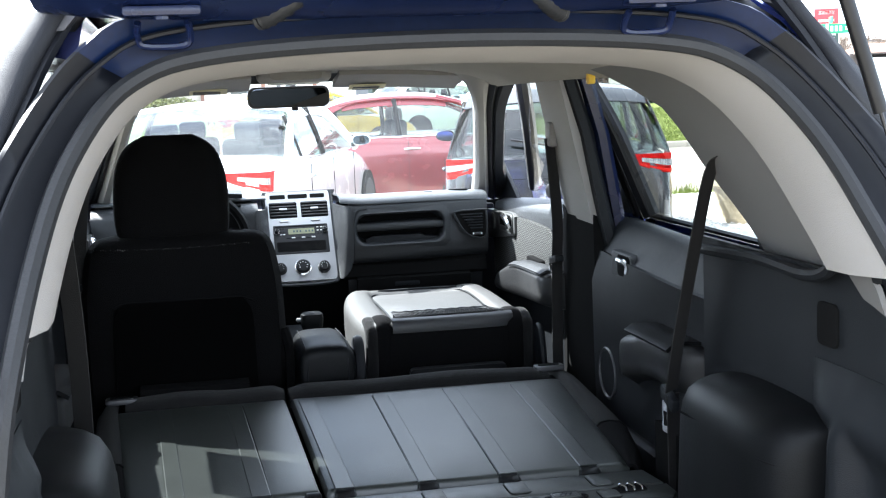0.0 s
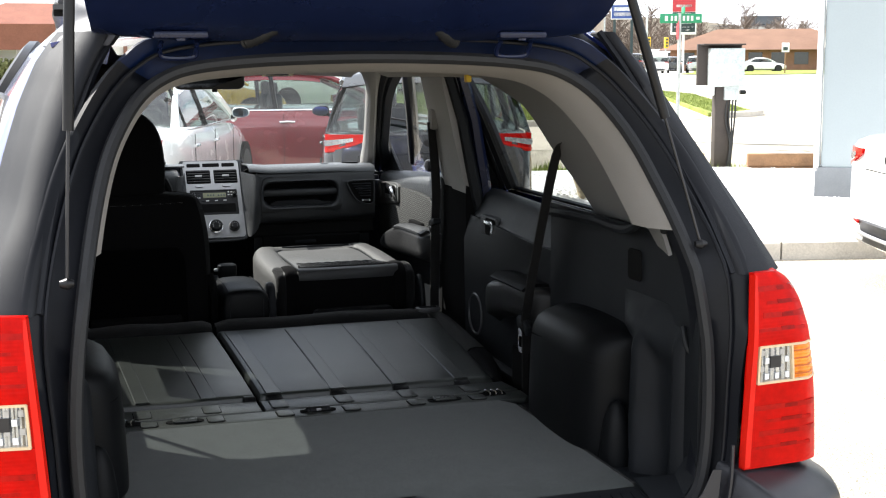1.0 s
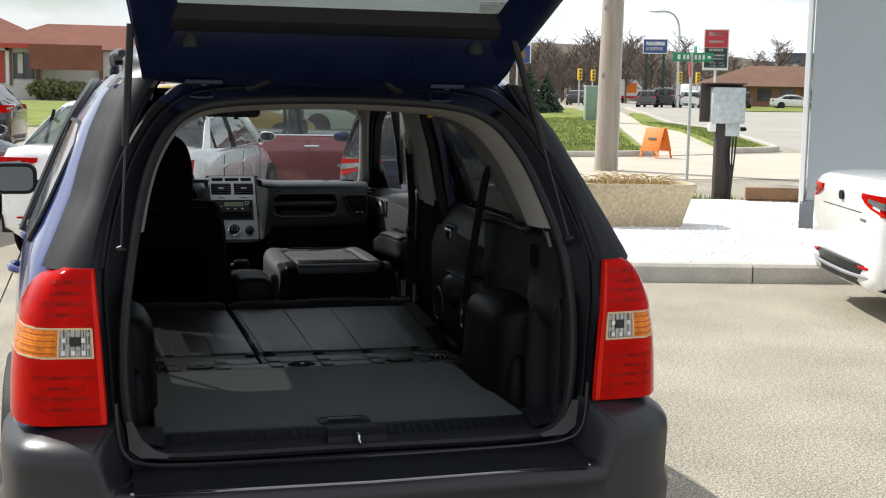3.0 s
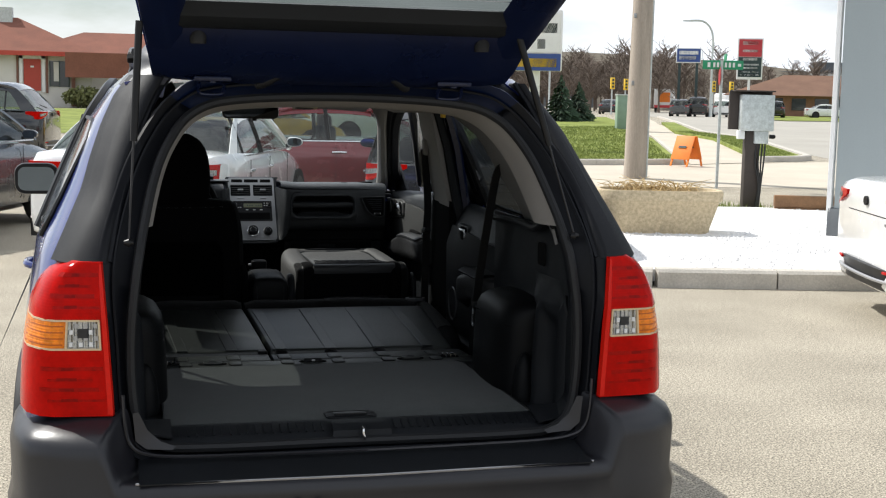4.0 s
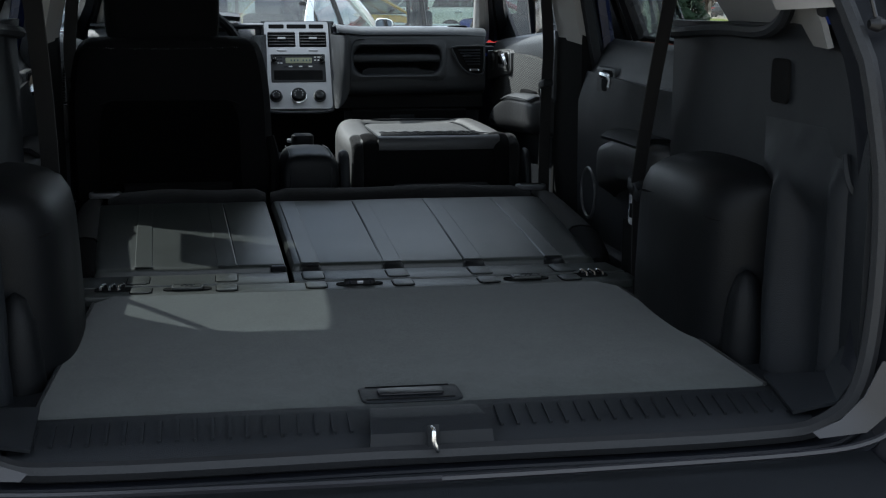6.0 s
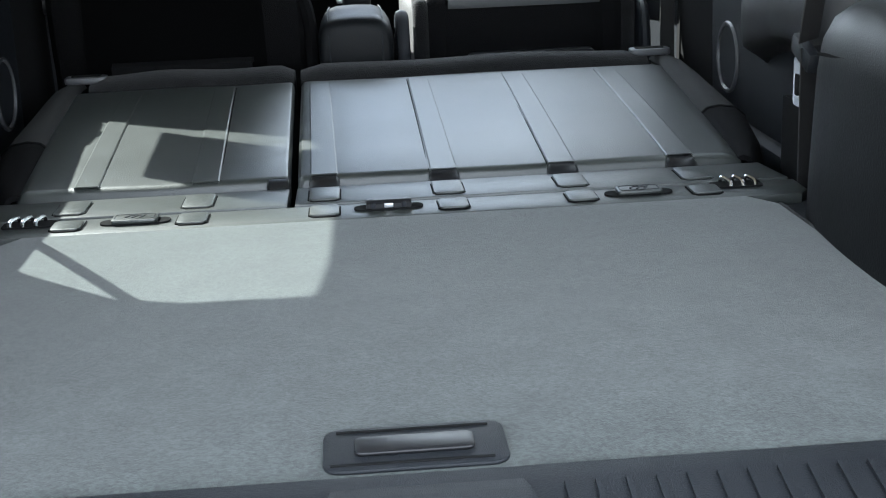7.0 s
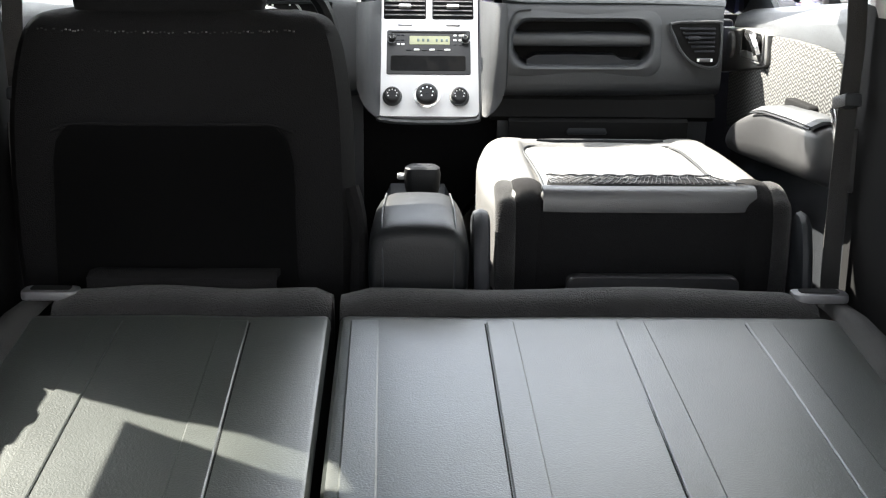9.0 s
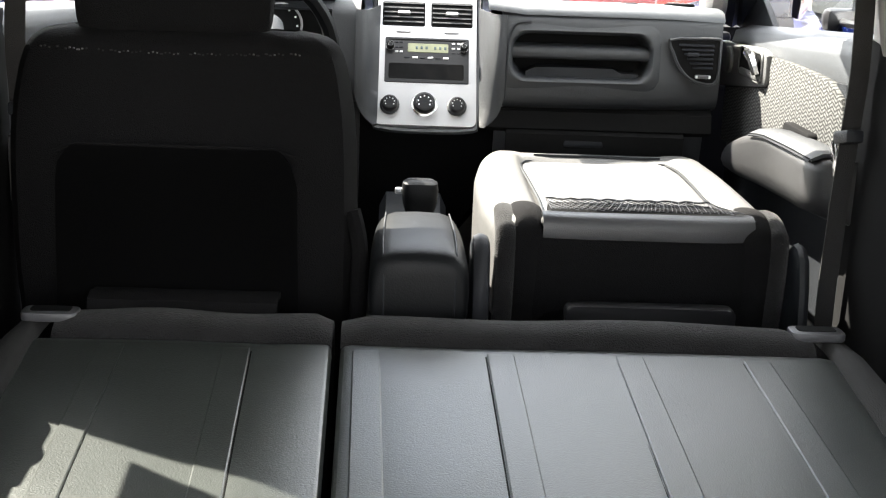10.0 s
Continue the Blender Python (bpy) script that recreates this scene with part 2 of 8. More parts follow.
ASPHALT = speckle(speckle(mat("dusty_lot_paving", (0.335, 0.300, 0.238), 0.93, var=0.16, scale=1.3, fine=150, bump=0.4, tint=(0.37, 0.334, 0.268), spec=0.2), 120, 0.36, 1.45), 48, 0.80, 1.16)
ROAD = mat("road_paving", (0.36, 0.34, 0.30), 0.93, var=0.12, scale=0.3, fine=20, bump=0.3, spec=0.2)
WALK = mat("pale_concrete", (0.50, 0.45, 0.37), 0.9, var=0.12, scale=0.7, fine=30, bump=0.3, spec=0.2)
KERB = mat("kerb_concrete", (0.50, 0.47, 0.42), 0.9, var=0.2, scale=3, fine=60, bump=0.6, spec=0.2)
GRASS_SOIL = mat("spring_turf", (0.13, 0.17, 0.035), 0.98, var=0.35, scale=1.3, fine=25, bump=0.8, tint=(0.22, 0.25, 0.07), spec=0.1)
GRASS_BLADE = mat("grass_blade", (0.14, 0.22, 0.04), 0.8, var=0.35, scale=2, tint=(0.26, 0.28, 0.09), spec=0.2)
STONE_WHITE = mat("white_gravel", (0.78, 0.77, 0.76), 0.85, var=0.1, scale=9, fine=70, bump=0.7)
PLANTER = mat("exposed_aggregate", (0.50, 0.40, 0.25), 0.9, var=0.22, scale=30, fine=150, bump=1.0, tint=(0.60, 0.50, 0.34))
STRAW = mat("dry_straw", (0.50, 0.36, 0.17), 0.9, var=0.3, scale=8)
POLE = mat("weathered_pole_wood", (0.36, 0.31, 0.26), 0.9, var=0.25, scale=2, fine=30, bump=0.6, stretch=(6, 6, 0.5))
TIMBER = mat("edging_timber", (0.22, 0.12, 0.06), 0.85, var=0.3, scale=6, fine=50, bump=0.5)
CLADDING = mat("grey_wall_panel", (0.31, 0.35, 0.36), 0.5, var=0.04, scale=1, fine=60)
WALL_WHITE = mat("white_wall_trim", (0.80, 0.80, 0.79), 0.5, var=0.04, scale=1)
PLINTH = mat("dark_plinth", (0.12, 0.13, 0.14), 0.7, var=0.15)
GALV = mat("galvanised_box", (0.50, 0.53, 0.53), 0.5, 0.3, var=0.25, scale=14, fine=40)
RUST = mat("dark_weathered_steel", (0.045, 0.035, 0.03), 0.75, var=0.3, bump=0.3)
CABLE = mat("black_cable", (0.02, 0.02, 0.02), 0.6)
ORANGE = mat("orange_board", (0.75, 0.20, 0.02), 0.6, var=0.1)
SIGN_GREEN = mat("green_sign", (0.02, 0.26, 0.12), 0.45, var=0.06)
SIGN_BLUE = mat("blue_sign", (0.03, 0.07, 0.25), 0.45, var=0.06)
SIGN_RED = mat("red_sign", (0.45, 0.03, 0.04), 0.45, var=0.06)
SIGN_WHITE = mat("white_sign", (0.75, 0.75, 0.74), 0.5, var=0.05)
SIGN_DARK = mat("dark_sign", (0.02, 0.04, 0.04), 0.5, var=0.08)
YELLOW = mat("yellow_paint", (0.70, 0.45, 0.03), 0.5, var=0.08)
ROOF_RED = mat("red_brown_shingle", (0.20, 0.085, 0.06), 0.92, var=0.18, scale=1.0, fine=12, bump=0.6, spec=0.2)
ROOF_BROWN = mat("brown_shingle", (0.17, 0.10, 0.07), 0.92, var=0.2, scale=0.5, fine=8, bump=0.5, spec=0.2)
STUCCO = mat("white_stucco", (0.66, 0.64, 0.59), 0.9, var=0.07, scale=1.2, fine=40, bump=0.4, spec=0.2)
BRICK_FAR = mat("far_brick", (0.26, 0.14, 0.09), 0.9, var=0.2, scale=2, fine=20)
BOARD = mat("brown_board", (0.20, 0.10, 0.07), 0.85, var=0.2, scale=2, stretch=(1, 1, 4))
DOOR_RED = mat("red_door_paint", (0.42, 0.05, 0.03), 0.5, var=0.08)
DARK_GLASS = mat("dark_window", (0.03, 0.035, 0.04), 0.1, var=0.2, coat=0.5)
HILL = mat("far_hill", (0.095, 0.080, 0.065), 1.0, var=0.45, scale=0.06, fine=0.5, spec=0.1, tint=(0.13, 0.115, 0.09))
SPRUCE = mat("spruce_needles", (0.025, 0.05, 0.025), 0.9, var=0.4, scale=1.5, fine=20)
TWIG = mat("bare_twigs", (0.13, 0.10, 0.08), 0.95, var=0.3, scale=1)
BARK = mat("bark", (0.10, 0.075, 0.055), 0.95, var=0.3, scale=4, bump=0.6)
SHRUB = mat("shrub_leaf", (0.10, 0.13, 0.04), 0.8, var=0.4, scale=4, tint=(0.16, 0.16, 0.06))


# ---- mesh helpers ----
def part(name, bm, material, parent=None, label="", smooth=38):
    """Links a bmesh as one mesh object, under a thing or a part."""
    bmesh.ops.recalc_face_normals(bm, faces=bm.faces)
    me = bpy.data.meshes.new(name)
    bm.to_mesh(me)
    bm.free()
    me.materials.append(material)
    if smooth:
        me.polygons.foreach_set("use_smooth", [True] * len(me.polygons))
        me.set_sharp_from_angle(angle=radians(smooth))
    ob = new(name, me)
    ob.parent = parent
    return tagged(ob, label=label)


def thing(name, label, category, m=None, group="", kind=""):
    ob = new(name)
    ob.empty_display_size = 0.1
    ob.matrix_basis = m or Matrix()
    return tagged(ob, label, category, group, kind)


def box(bm, c, s, bev=0.0, turn=None, seg=2):
    r = bmesh.ops.create_cube(bm, size=1.0)
    vs = r["verts"]
    bmesh.ops.scale(bm, vec=s, verts=vs)
    if bev:
        es = list({e for v in vs for e in v.link_edges})
        r = bmesh.ops.bevel(bm, geom=es, offset=min(bev, 0.49 * min(s)), segments=seg, affect="EDGES", profile=0.5)
        vs = list({v for f in r["faces"] for v in f.verts} | {v for v in vs if v.is_valid})
    m = Matrix.Translation(c) @ (turn.to_4x4() if turn else Matrix())
    bmesh.ops.transform(bm, matrix=m, verts=vs)
    return bm


def Box(c, s, bev=0.0, turn=None, seg=2):
    return box(bmesh.new(), c, s, bev, turn, seg)


def rot(x=0, y=0, z=0):
    return Euler((radians(x), radians(y), radians(z))).to_matrix()


def loft(bm, rings, closed=True, caps=True):
    """Skins rings of equally many points."""
    vs = [[bm.verts.new(p) for p in ring] for ring in rings]
    n = len(vs[0])
    for a, b in zip(vs, vs[1:]):
        for i in range(n if closed else n - 1):
            j = (i + 1) % n
            bm.faces.new((a[i], a[j], b[j], b[i]))
    if caps and closed:
        bm.faces.new(vs[0][::-1])
        bm.faces.new(vs[-1])
    return bm


def sheet(rows, thick=0.0):
    """An open grid of points, given thickness."""
    bm = loft(bmesh.new(), rows, closed=False, caps=False)
    if thick:
        bmesh.ops.recalc_face_normals(bm, faces=bm.faces)
        bmesh.ops.solidify(bm, geom=list(bm.faces), thickness=thick)
    return bm


def tube(bm, pts, r, n=8, closed=False, flat=1.0):
    """A round bar along points; r is a number or one for each point."""
    pts = [Vector(p) for p in pts]
    rr = r if isinstance(r, (list, tuple)) else [r] * len(pts)
    rings, up = [], None
    for i, p in enumerate(pts):
        a = pts[i - 1] if (i or closed) else p
        b = pts[(i + 1) % len(pts)] if (i + 1 < len(pts) or closed) else p
        d = (b - a).normalized()
        if up is None:
            up = d.orthogonal().normalized()
        up = (up - d * up.dot(d)).normalized()
        side = d.cross(up)
        rings.append([p + rr[i] * (math.cos(2 * math.pi * k / n) * up + flat * math.sin(2 * math.pi * k / n) * side) for k in range(n)])
    if closed:
        rings.append(rings[0])
        bm2 = loft(bm, rings, True, False)
        bmesh.ops.remove_doubles(bm, verts=bm.verts, dist=1e-5)
        return bm2
    return loft(bm, rings)


def Tube(pts, r, n=8, closed=False, flat=1.0):
    return tube(bmesh.new(), pts, r, n, closed, flat)


def prism(bm, pts, axis, a, b, bev=0.0, seg=2):
    """A polygon of points (the two other axes in order) drawn out along an axis from a to b."""
    def at(u, v, w):
        return {"x": (w, u, v), "y": (u, w, v), "z": (u, v, w)}[axis]
    lo = [bm.verts.new(at(u, v, a)) for u, v in pts]
    hi = [bm.verts.new(at(u, v, b)) for u, v in pts]
    faces = [bm.faces.new(lo[::-1]), bm.faces.new(hi)]
    n = len(pts)
    for i in range(n):
        faces.append(bm.faces.new((lo[i], lo[(i + 1) % n], hi[(i + 1) % n], hi[i])))
    if bev:
        bmesh.ops.recalc_face_normals(bm, faces=faces)
        es = list({e for f in faces[:2] for e in f.edges})
        bmesh.ops.bevel(bm, geom=es, offset=bev, segments=seg, affect="EDGES", profile=0.5)
    return bm


def Prism(pts, axis, a, b, bev=0.0, seg=2):
    return prism(bmesh.new(), pts, axis, a, b, bev, seg)


def rrect(x0, y0, x1, y1, r, n=5):
    """A rectangle with round corners."""
    out = []
    for cx, cy, a in ((x1 - r, y0 + r, -90), (x1 - r, y1 - r, 0), (x0 + r, y1 - r, 90), (x0 + r, y0 + r, 180)):
        for k in range(n + 1):
            w = radians(a + 90 * k / n)
            out.append((cx + r * math.cos(w), cy + r * math.sin(w)))
    return out


def disc(c, r, n=24, sx=1.0, sy=1.0):
    return [(c[0] + sx * r * math.cos(2 * math.pi * k / n), c[1] + sy * r * math.sin(2 * math.pi * k / n)) for k in range(n)]


def lathe(bm, profile, n=20, axis="z", c=(0, 0, 0)):
    """Turns (radius, height) points round an axis."""
    rings = []
    for r, h in profile:
        ring = []
        for k in range(n):
            a = 2 * math.pi * k / n
            u, v = r * math.cos(a), r * math.sin(a)
            p = {"z": (u, v, h), "y": (u, h, v), "x": (h, u, v)}[axis]
            ring.append(Vector(p) + Vector(c))
        rings.append(ring)
    return loft(bm, rings)


def Lathe(profile, n=20, axis="z", c=(0, 0, 0)):
    return lathe(bmesh.new(), profile, n, axis, c)


def spline(pts, n=6, closed=False):
    """A smooth line through points."""
    pts = [Vector(p) for p in pts]
    m, out = len(pts), []
    for i in range(m if closed else m - 1):
        if closed:
            a, b, c, d = pts[i - 1], pts[i], pts[(i + 1) % m], pts[(i + 2) % m]
        else:
            a, b, c, d = pts[max(i - 1, 0)], pts[i], pts[i + 1], pts[min(i + 2, m - 1)]
        for k in range(n):
            t = k / n
            out.append(0.5 * (2 * b + (c - a) * t + (2 * a - 5 * b + 4 * c - d) * t * t + (3 * b - a - 3 * c + d) * t ** 3))
    if not closed:
        out.append(pts[-1])
    return out


def ribbon(pts, wide, thick):
    """A flat strap along points, wide across a given vector."""
    pts, wide = [Vector(p) for p in pts], Vector(wide)
    rings = []
    for i, p in enumerate(pts):
        d = (pts[min(i + 1, len(pts) - 1)] - pts[max(i - 1, 0)]).normalized()
        out = d.cross(wide).normalized() * thick / 2
        rings.append([p + wide / 2 + out, p - wide / 2 + out, p - wide / 2 - out, p + wide / 2 - out])
    return loft(bmesh.new(), rings)


def spline_xy(pts, n=4):
    """A smooth line through points of a plane."""
    return [(p.x, p.y) for p in spline([(u, v, 0) for u, v in pts], n)]


def fair(rings, n=3):
    """More rings, on smooth lines through the given ones."""
    lines = [spline(line, n) for line in zip(*rings)]
    return [list(r) for r in zip(*lines)]


def table(x, xs, ys):
    return float(np.interp(x, xs, ys))


def words(text, size, material, parent, m, depth=0.002):
    """Raised lettering in the built-in font, turned into a mesh."""
    cu = bpy.data.curves.new("lettering", "FONT")
    cu.body, cu.size, cu.extrude, cu.align_x, cu.align_y = text, size, depth, "CENTER", "CENTER"
    tmp = bpy.data.objects.new("lettering", cu)
    me = bpy.data.meshes.new_from_object(tmp)
    bpy.data.objects.remove(tmp)
    me.materials.append(material)
    ob = new("lettering", me)
    ob.parent, ob.matrix_basis = parent, m
    return ob

# ---- the open blue SUV: body ----
ZS = (0.60, 0.76, 1.0, 1.13, 1.22, 1.3, 1.42, 1.5, 1.6, 1.66)


def rear_y(z):
    """How far forward the rear face lies at a height."""
    return table(z, ZS, (0.14, 0.145, 0.15, 0.17, 0.225, 0.285, 0.365, 0.42, 0.47, 0.49))


def outer_x(z):
    """Half the width across the rear corners."""
    return table(z, (0.6, 0.76, 0.91, 1.0, 1.1, 1.2, 1.3, 1.47, 1.55, 1.62), (0.86, 0.865, 0.85, 0.835, 0.80, 0.757, 0.715, 0.64, 0.585, 0.49))


def corner_x(z, s):
    """Half the width at a rear corner: one shoulder carries a fuller cladding."""
    return outer_x(z) + (table(z, (1.30, 1.38, 1.47, 1.55, 1.60, 1.65, 1.70), (0, 0.015, 0.026, 0.046, 0.074, 0.078, 0.035)) if s < 0 else 0.0)


def flank_x(z):
    """Half the width of the flanks, ahead of the rear corners."""
    return table(z, (0.2, 0.4, 0.76, 1.0, 1.12, 1.3, 1.47, 1.58, 1.64), (0.84, 0.885, 0.895, 0.885, 0.865, 0.79, 0.715, 0.64, 0.54))


def inner_x(z):
    """Half the width between the inner trims."""
    return table(z, (0.6, 0.7, 1.0, 1.15, 1.3, 1.42, 1.5, 1.55), (0.66, 0.70, 0.71, 0.70, 0.64, 0.59, 0.55, 0.50))


OPENING = [(0, 0.640), (0.42, 0.640), (0.535, 0.655), (0.588, 0.72), (0.602, 0.9), (0.585, 1.1), (0.545, 1.3), (0.498, 1.42), (0.425, 1.503), (0.30, 1.538), (0, 1.55)]
SURROUND = [(0, 0.610), (0.47, 0.610), (0.60, 0.635), (0.645, 0.74), (0.658, 0.92), (0.682, 1.12), (0.638, 1.3), (0.580, 1.43), (0.495, 1.545), (0.38, 1.598), (0, 1.615)]


def loop(half, push, n=5, scale=0.0):
    """A closed loop round the rear opening from its right half, pushed forward."""
    pts = [(x, z) for x, z in half] + [(-x, z) for x, z in half[-2:0:-1]]
    line = spline([(x, 0, z) for x, z in pts], n, closed=True)
    return [Vector((p.x * (1 + scale), rear_y(p.z) + push, p.z)) for p in line]


suv = thing("suv", "dark blue compact SUV with raised tailgate on a dusty lot", "car")

ring = [loop(SURROUND, 0.0), loop(SURROUND, -0.004, scale=-0.012), [a.lerp(b, 0.35) + Vector((0, 0.02, 0)) for a, b in zip(loop(SURROUND, 0.0), loop(OPENING, 0.0))],
        [a.lerp(b, 0.55) + Vector((0, 0.045, 0)) for a, b in zip(loop(SURROUND, 0.0), loop(OPENING, 0.0))], loop(OPENING, 0.055), loop(OPENING, 0.10)]
n_ = len(ring[0])
head = [i for i in range(n_) if ring[-1][i].z > 1.495]
foot = [(head[-1] + i) % n_ for i in range(n_ - len(head) + 2)]
part("opening_jamb", sheet([[r[i] for i in foot] for r in ring], 0.004), JAMB_SHADED, suv, "door jamb round the cargo opening, its paint darkened for shade", smooth=75)
part("roof_channel", sheet([[r[i] for i in head] for r in ring], 0.004), JAMB_LIT, suv, "blue painted channel over the opening", smooth=75)
part("weatherstrip", Tube([p + Vector((0, 0.035, 0)) for p in loop(OPENING, 0.0, 6)], 0.013, 8, True), RUBBER, suv, "soft black rubber seal")
lip = [a.lerp(b, 0.42) + Vector((0, 0.018, 0)) for a, b in zip(loop(SURROUND, 0.0, 6), loop(OPENING, 0.0, 6))]
part("jamb_flange", Tube(lip, 0.004, 6, True), JAMB_SHADED, suv)

for s in (-1, 1):
    # charcoal cladding from lamp to roof, wrapped round the rear corner up to the painted flank
    rows, edge = [], []
    for z in np.linspace(1.125, 1.60, 18):
        x0 = table(z, (1.12, 1.25, 1.35, 1.45, 1.53, 1.60), (0.658, 0.634, 0.608, 0.574, 0.540, 0.500))
        x1, y0 = corner_x(z, s), rear_y(z)
        xf = max(flank_x(z), x1 + 0.02)
        row = [(x0 - 0.004, y0 + 0.030), (x0, y0 + 0.012), (x0 + 0.006, y0 + 0.002), (x0 + 0.02, y0 - 0.001), (x0 + (x1 - x0) * 0.55, y0 + 0.010), (x1 - 0.035, y0 + 0.030), (x1 - 0.014, y0 + 0.055), (x1 - 0.002, y0 + 0.082), (x1 + (xf - x1) * 0.07 + 0.003, y0 + 0.104), (x1 + (xf - x1) * 0.07 - 0.005, y0 + 0.107)]
        rows.append([Vector((s * x, y, z)) for x, y in row])
        edge.append(Vector((s * (x0 - 0.006), y0 + 0.020, z)))
    part("pillar_cladding", sheet(rows, 0.006), CLAD, suv, "matt charcoal plastic pillar cladding", smooth=75)
    part("pillar_flange", Tube(edge, 0.008, 6), JAMB_SHADED, suv, "painted edge beside the cladding, darkened for shade")
    # blue quarter panel
    rows = []
    for z in np.linspace(0.70, 1.61, 20):
        x1, y0 = corner_x(z, s), rear_y(z)
        xf = max(flank_x(z), x1 + 0.02)
        y2 = 1.16 if z < 1.10 else table(z, (1.12, 1.42, 1.5, 1.62), (1.06, 1.10, 1.15, 1.34))
        row = [(x1 - 0.05, y0 + 0.06), (x1 - 0.006, y0 + 0.10), (x1 + (xf - x1) * 0.42, y0 + 0.20), (x1 + (xf - x1) * 0.66, y0 + 0.30), (xf - 0.01, y0 + 0.45), (xf, max(y0 + 0.55, y2 - 0.3)), (xf, y2)]
        rows.append([Vector((s * x, y, z)) for x, y in row])
    part("quarter_panel", sheet(rows, -0.006 if s > 0 else 0.006), NAVY, suv, "glossy blue painted quarter panel", smooth=75)
    # rear quarter glass
    rows = []
    for z in np.linspace(1.16, 1.47, 7):
        xf, y2 = flank_x(z), table(z, (1.12, 1.42, 1.5, 1.62), (1.06, 1.10, 1.15, 1.34))
        x1, y0 = outer_x(z), rear_y(z)
        ya = y0 + table(z, (1.16, 1.22, 1.42, 1.47), (0.36, 0.29, 0.25, 0.31))
        rows.append([Vector((s * (table(y, (y0 + 0.10, y0 + 0.20, y0 + 0.30, y0 + 0.45, y0 + 0.6), (x1 - 0.006, x1 + (xf - x1) * 0.42, x1 + (xf - x1) * 0.66, xf - 0.01, xf)) + 0.006), y, z)) for y in np.linspace(ya, y2 - 0.04, 8)])
    part("quarter_window", sheet(rows, 0.003), DARK_GLASS, suv, "dark rear quarter window")
    rim = [r[0] for r in rows] + [r[-1] for r in rows[::-1]]
    part("quarter_window_seal", Tube(rim, 0.007, 6, True), BLACK, suv)
    # doors, outside
    for nm, y0, y1, yt0, yt1 in (("rear_door_skin", 1.165, 2.075, 1.26, 2.02), ("front_door_skin", 2.085, 3.28, 2.10, 2.62)):
        rows = [[Vector((s * (flank_x(z) + 0.006 * math.sin(3.1 * (z - 0.3))), y, z)) for y in np.linspace(y0, y1, 8)] for z in (0.30, 0.42, 0.55, 0.68, 0.80, 0.92, 1.0, 1.06, 1.11)]
        part(nm, sheet(rows, 0.006), NAVY, suv)
        low, high = [(y0 + 0.02, 1.11), (y1 - 0.03, 1.11)], [(yt0, 1.56), (yt1, 1.56)]
        rb = 0.085 if nm == "rear_door_skin" else 0.0
        frame_line = spline([(s * flank_x(z), y, z) for y, z in ((low[0][0] - rb, 1.12), (yt0 - 0.05 - rb, 1.42), (yt0 + 0.05 - rb, 1.55), (0.5 * (yt0 + yt1), 1.575), (yt1 - 0.02, 1.55), (0.5 * (yt1 + y1) - 0.02, 1.35), (y1 - 0.05, 1.12))], 6)
        part("window_frame", Tube(frame_line, 0.025, 8), BLACK, suv)
        pane = sheet([[Vector((s * (flank_x(z) - 0.012), y, z)) for y in np.linspace(table(z, (1.1, 1.42, 1.56), (low[0][0] - rb, yt0 - 0.05 - rb, yt0 + 0.04 - rb)), table(z, (1.1, 1.35, 1.56), (y1 - 0.04, 0.5 * (yt1 + y1) - 0.02, yt1 - 0.02)), 4)] for z in np.linspace(1.10, 1.56, 6)])
        ob = part("side_window", pane, TINTED if nm == "rear_door_skin" else WINDOW, suv, "lightly tinted side window" if nm == "rear_door_skin" else "clear side window")
        if nm == "front_door_skin":
            # Hidden sheet, added to stop sun slipping between pillar and driver seat.
            part("window_blocker", sheet([[Vector((s * (flank_x(z) - 0.022), y, z)) for y in (2.09, 2.25, 2.36, table(z, (1.12, 1.36, 1.57), (2.28, 2.42, 2.45)))] for z in np.linspace(1.12, 1.57, 7)], 0.006), BLACK, suv, "black sheet added behind the pillar to block sun")
        part("belt_moulding", Tube([(s * (flank_x(1.115) + 0.004), y0 + 0.01, 1.118), (s * (flank_x(1.115) + 0.004), y1 - 0.02, 1.118)], 0.008, 6), BLACK, suv)
        hy = y0 + 0.14
        part("door_handle", Tube(spline([(s * (flank_x(0.98) + 0.004), hy - 0.08, 0.98), (s * (flank_x(0.98) + 0.035), hy - 0.05, 0.985), (s * (flank_x(0.98) + 0.035), hy + 0.05, 0.985), (s * (flank_x(0.98) + 0.004), hy + 0.08, 0.98)], 4), 0.012, 8), NAVY, suv)
    # sill cladding, arches and wheels
    arch = [(0.87 + 0.40 * math.cos(a), 0.36 + 0.40 * math.sin(a)) for a in np.linspace(math.pi, 0, 15)]
    part("wheel_arch", Tube([(s * 0.895, y, z) for y, z in arch], 0.028, 6), CLAD, suv, "charcoal plastic wheel-arch lip")
    part("sill_cladding", Prism([(1.28, 0.24), (3.10, 0.24), (3.10, 0.40), (1.28, 0.40)], "x", s * 0.83, s * 0.90, 0.02), CLAD, suv)
    part("arch_liner", Prism([(0.45, 0.40), (1.30, 0.40), (1.30, 0.75), (0.45, 0.75)], "x", s * 0.60, s * 0.86), HOLE, suv)
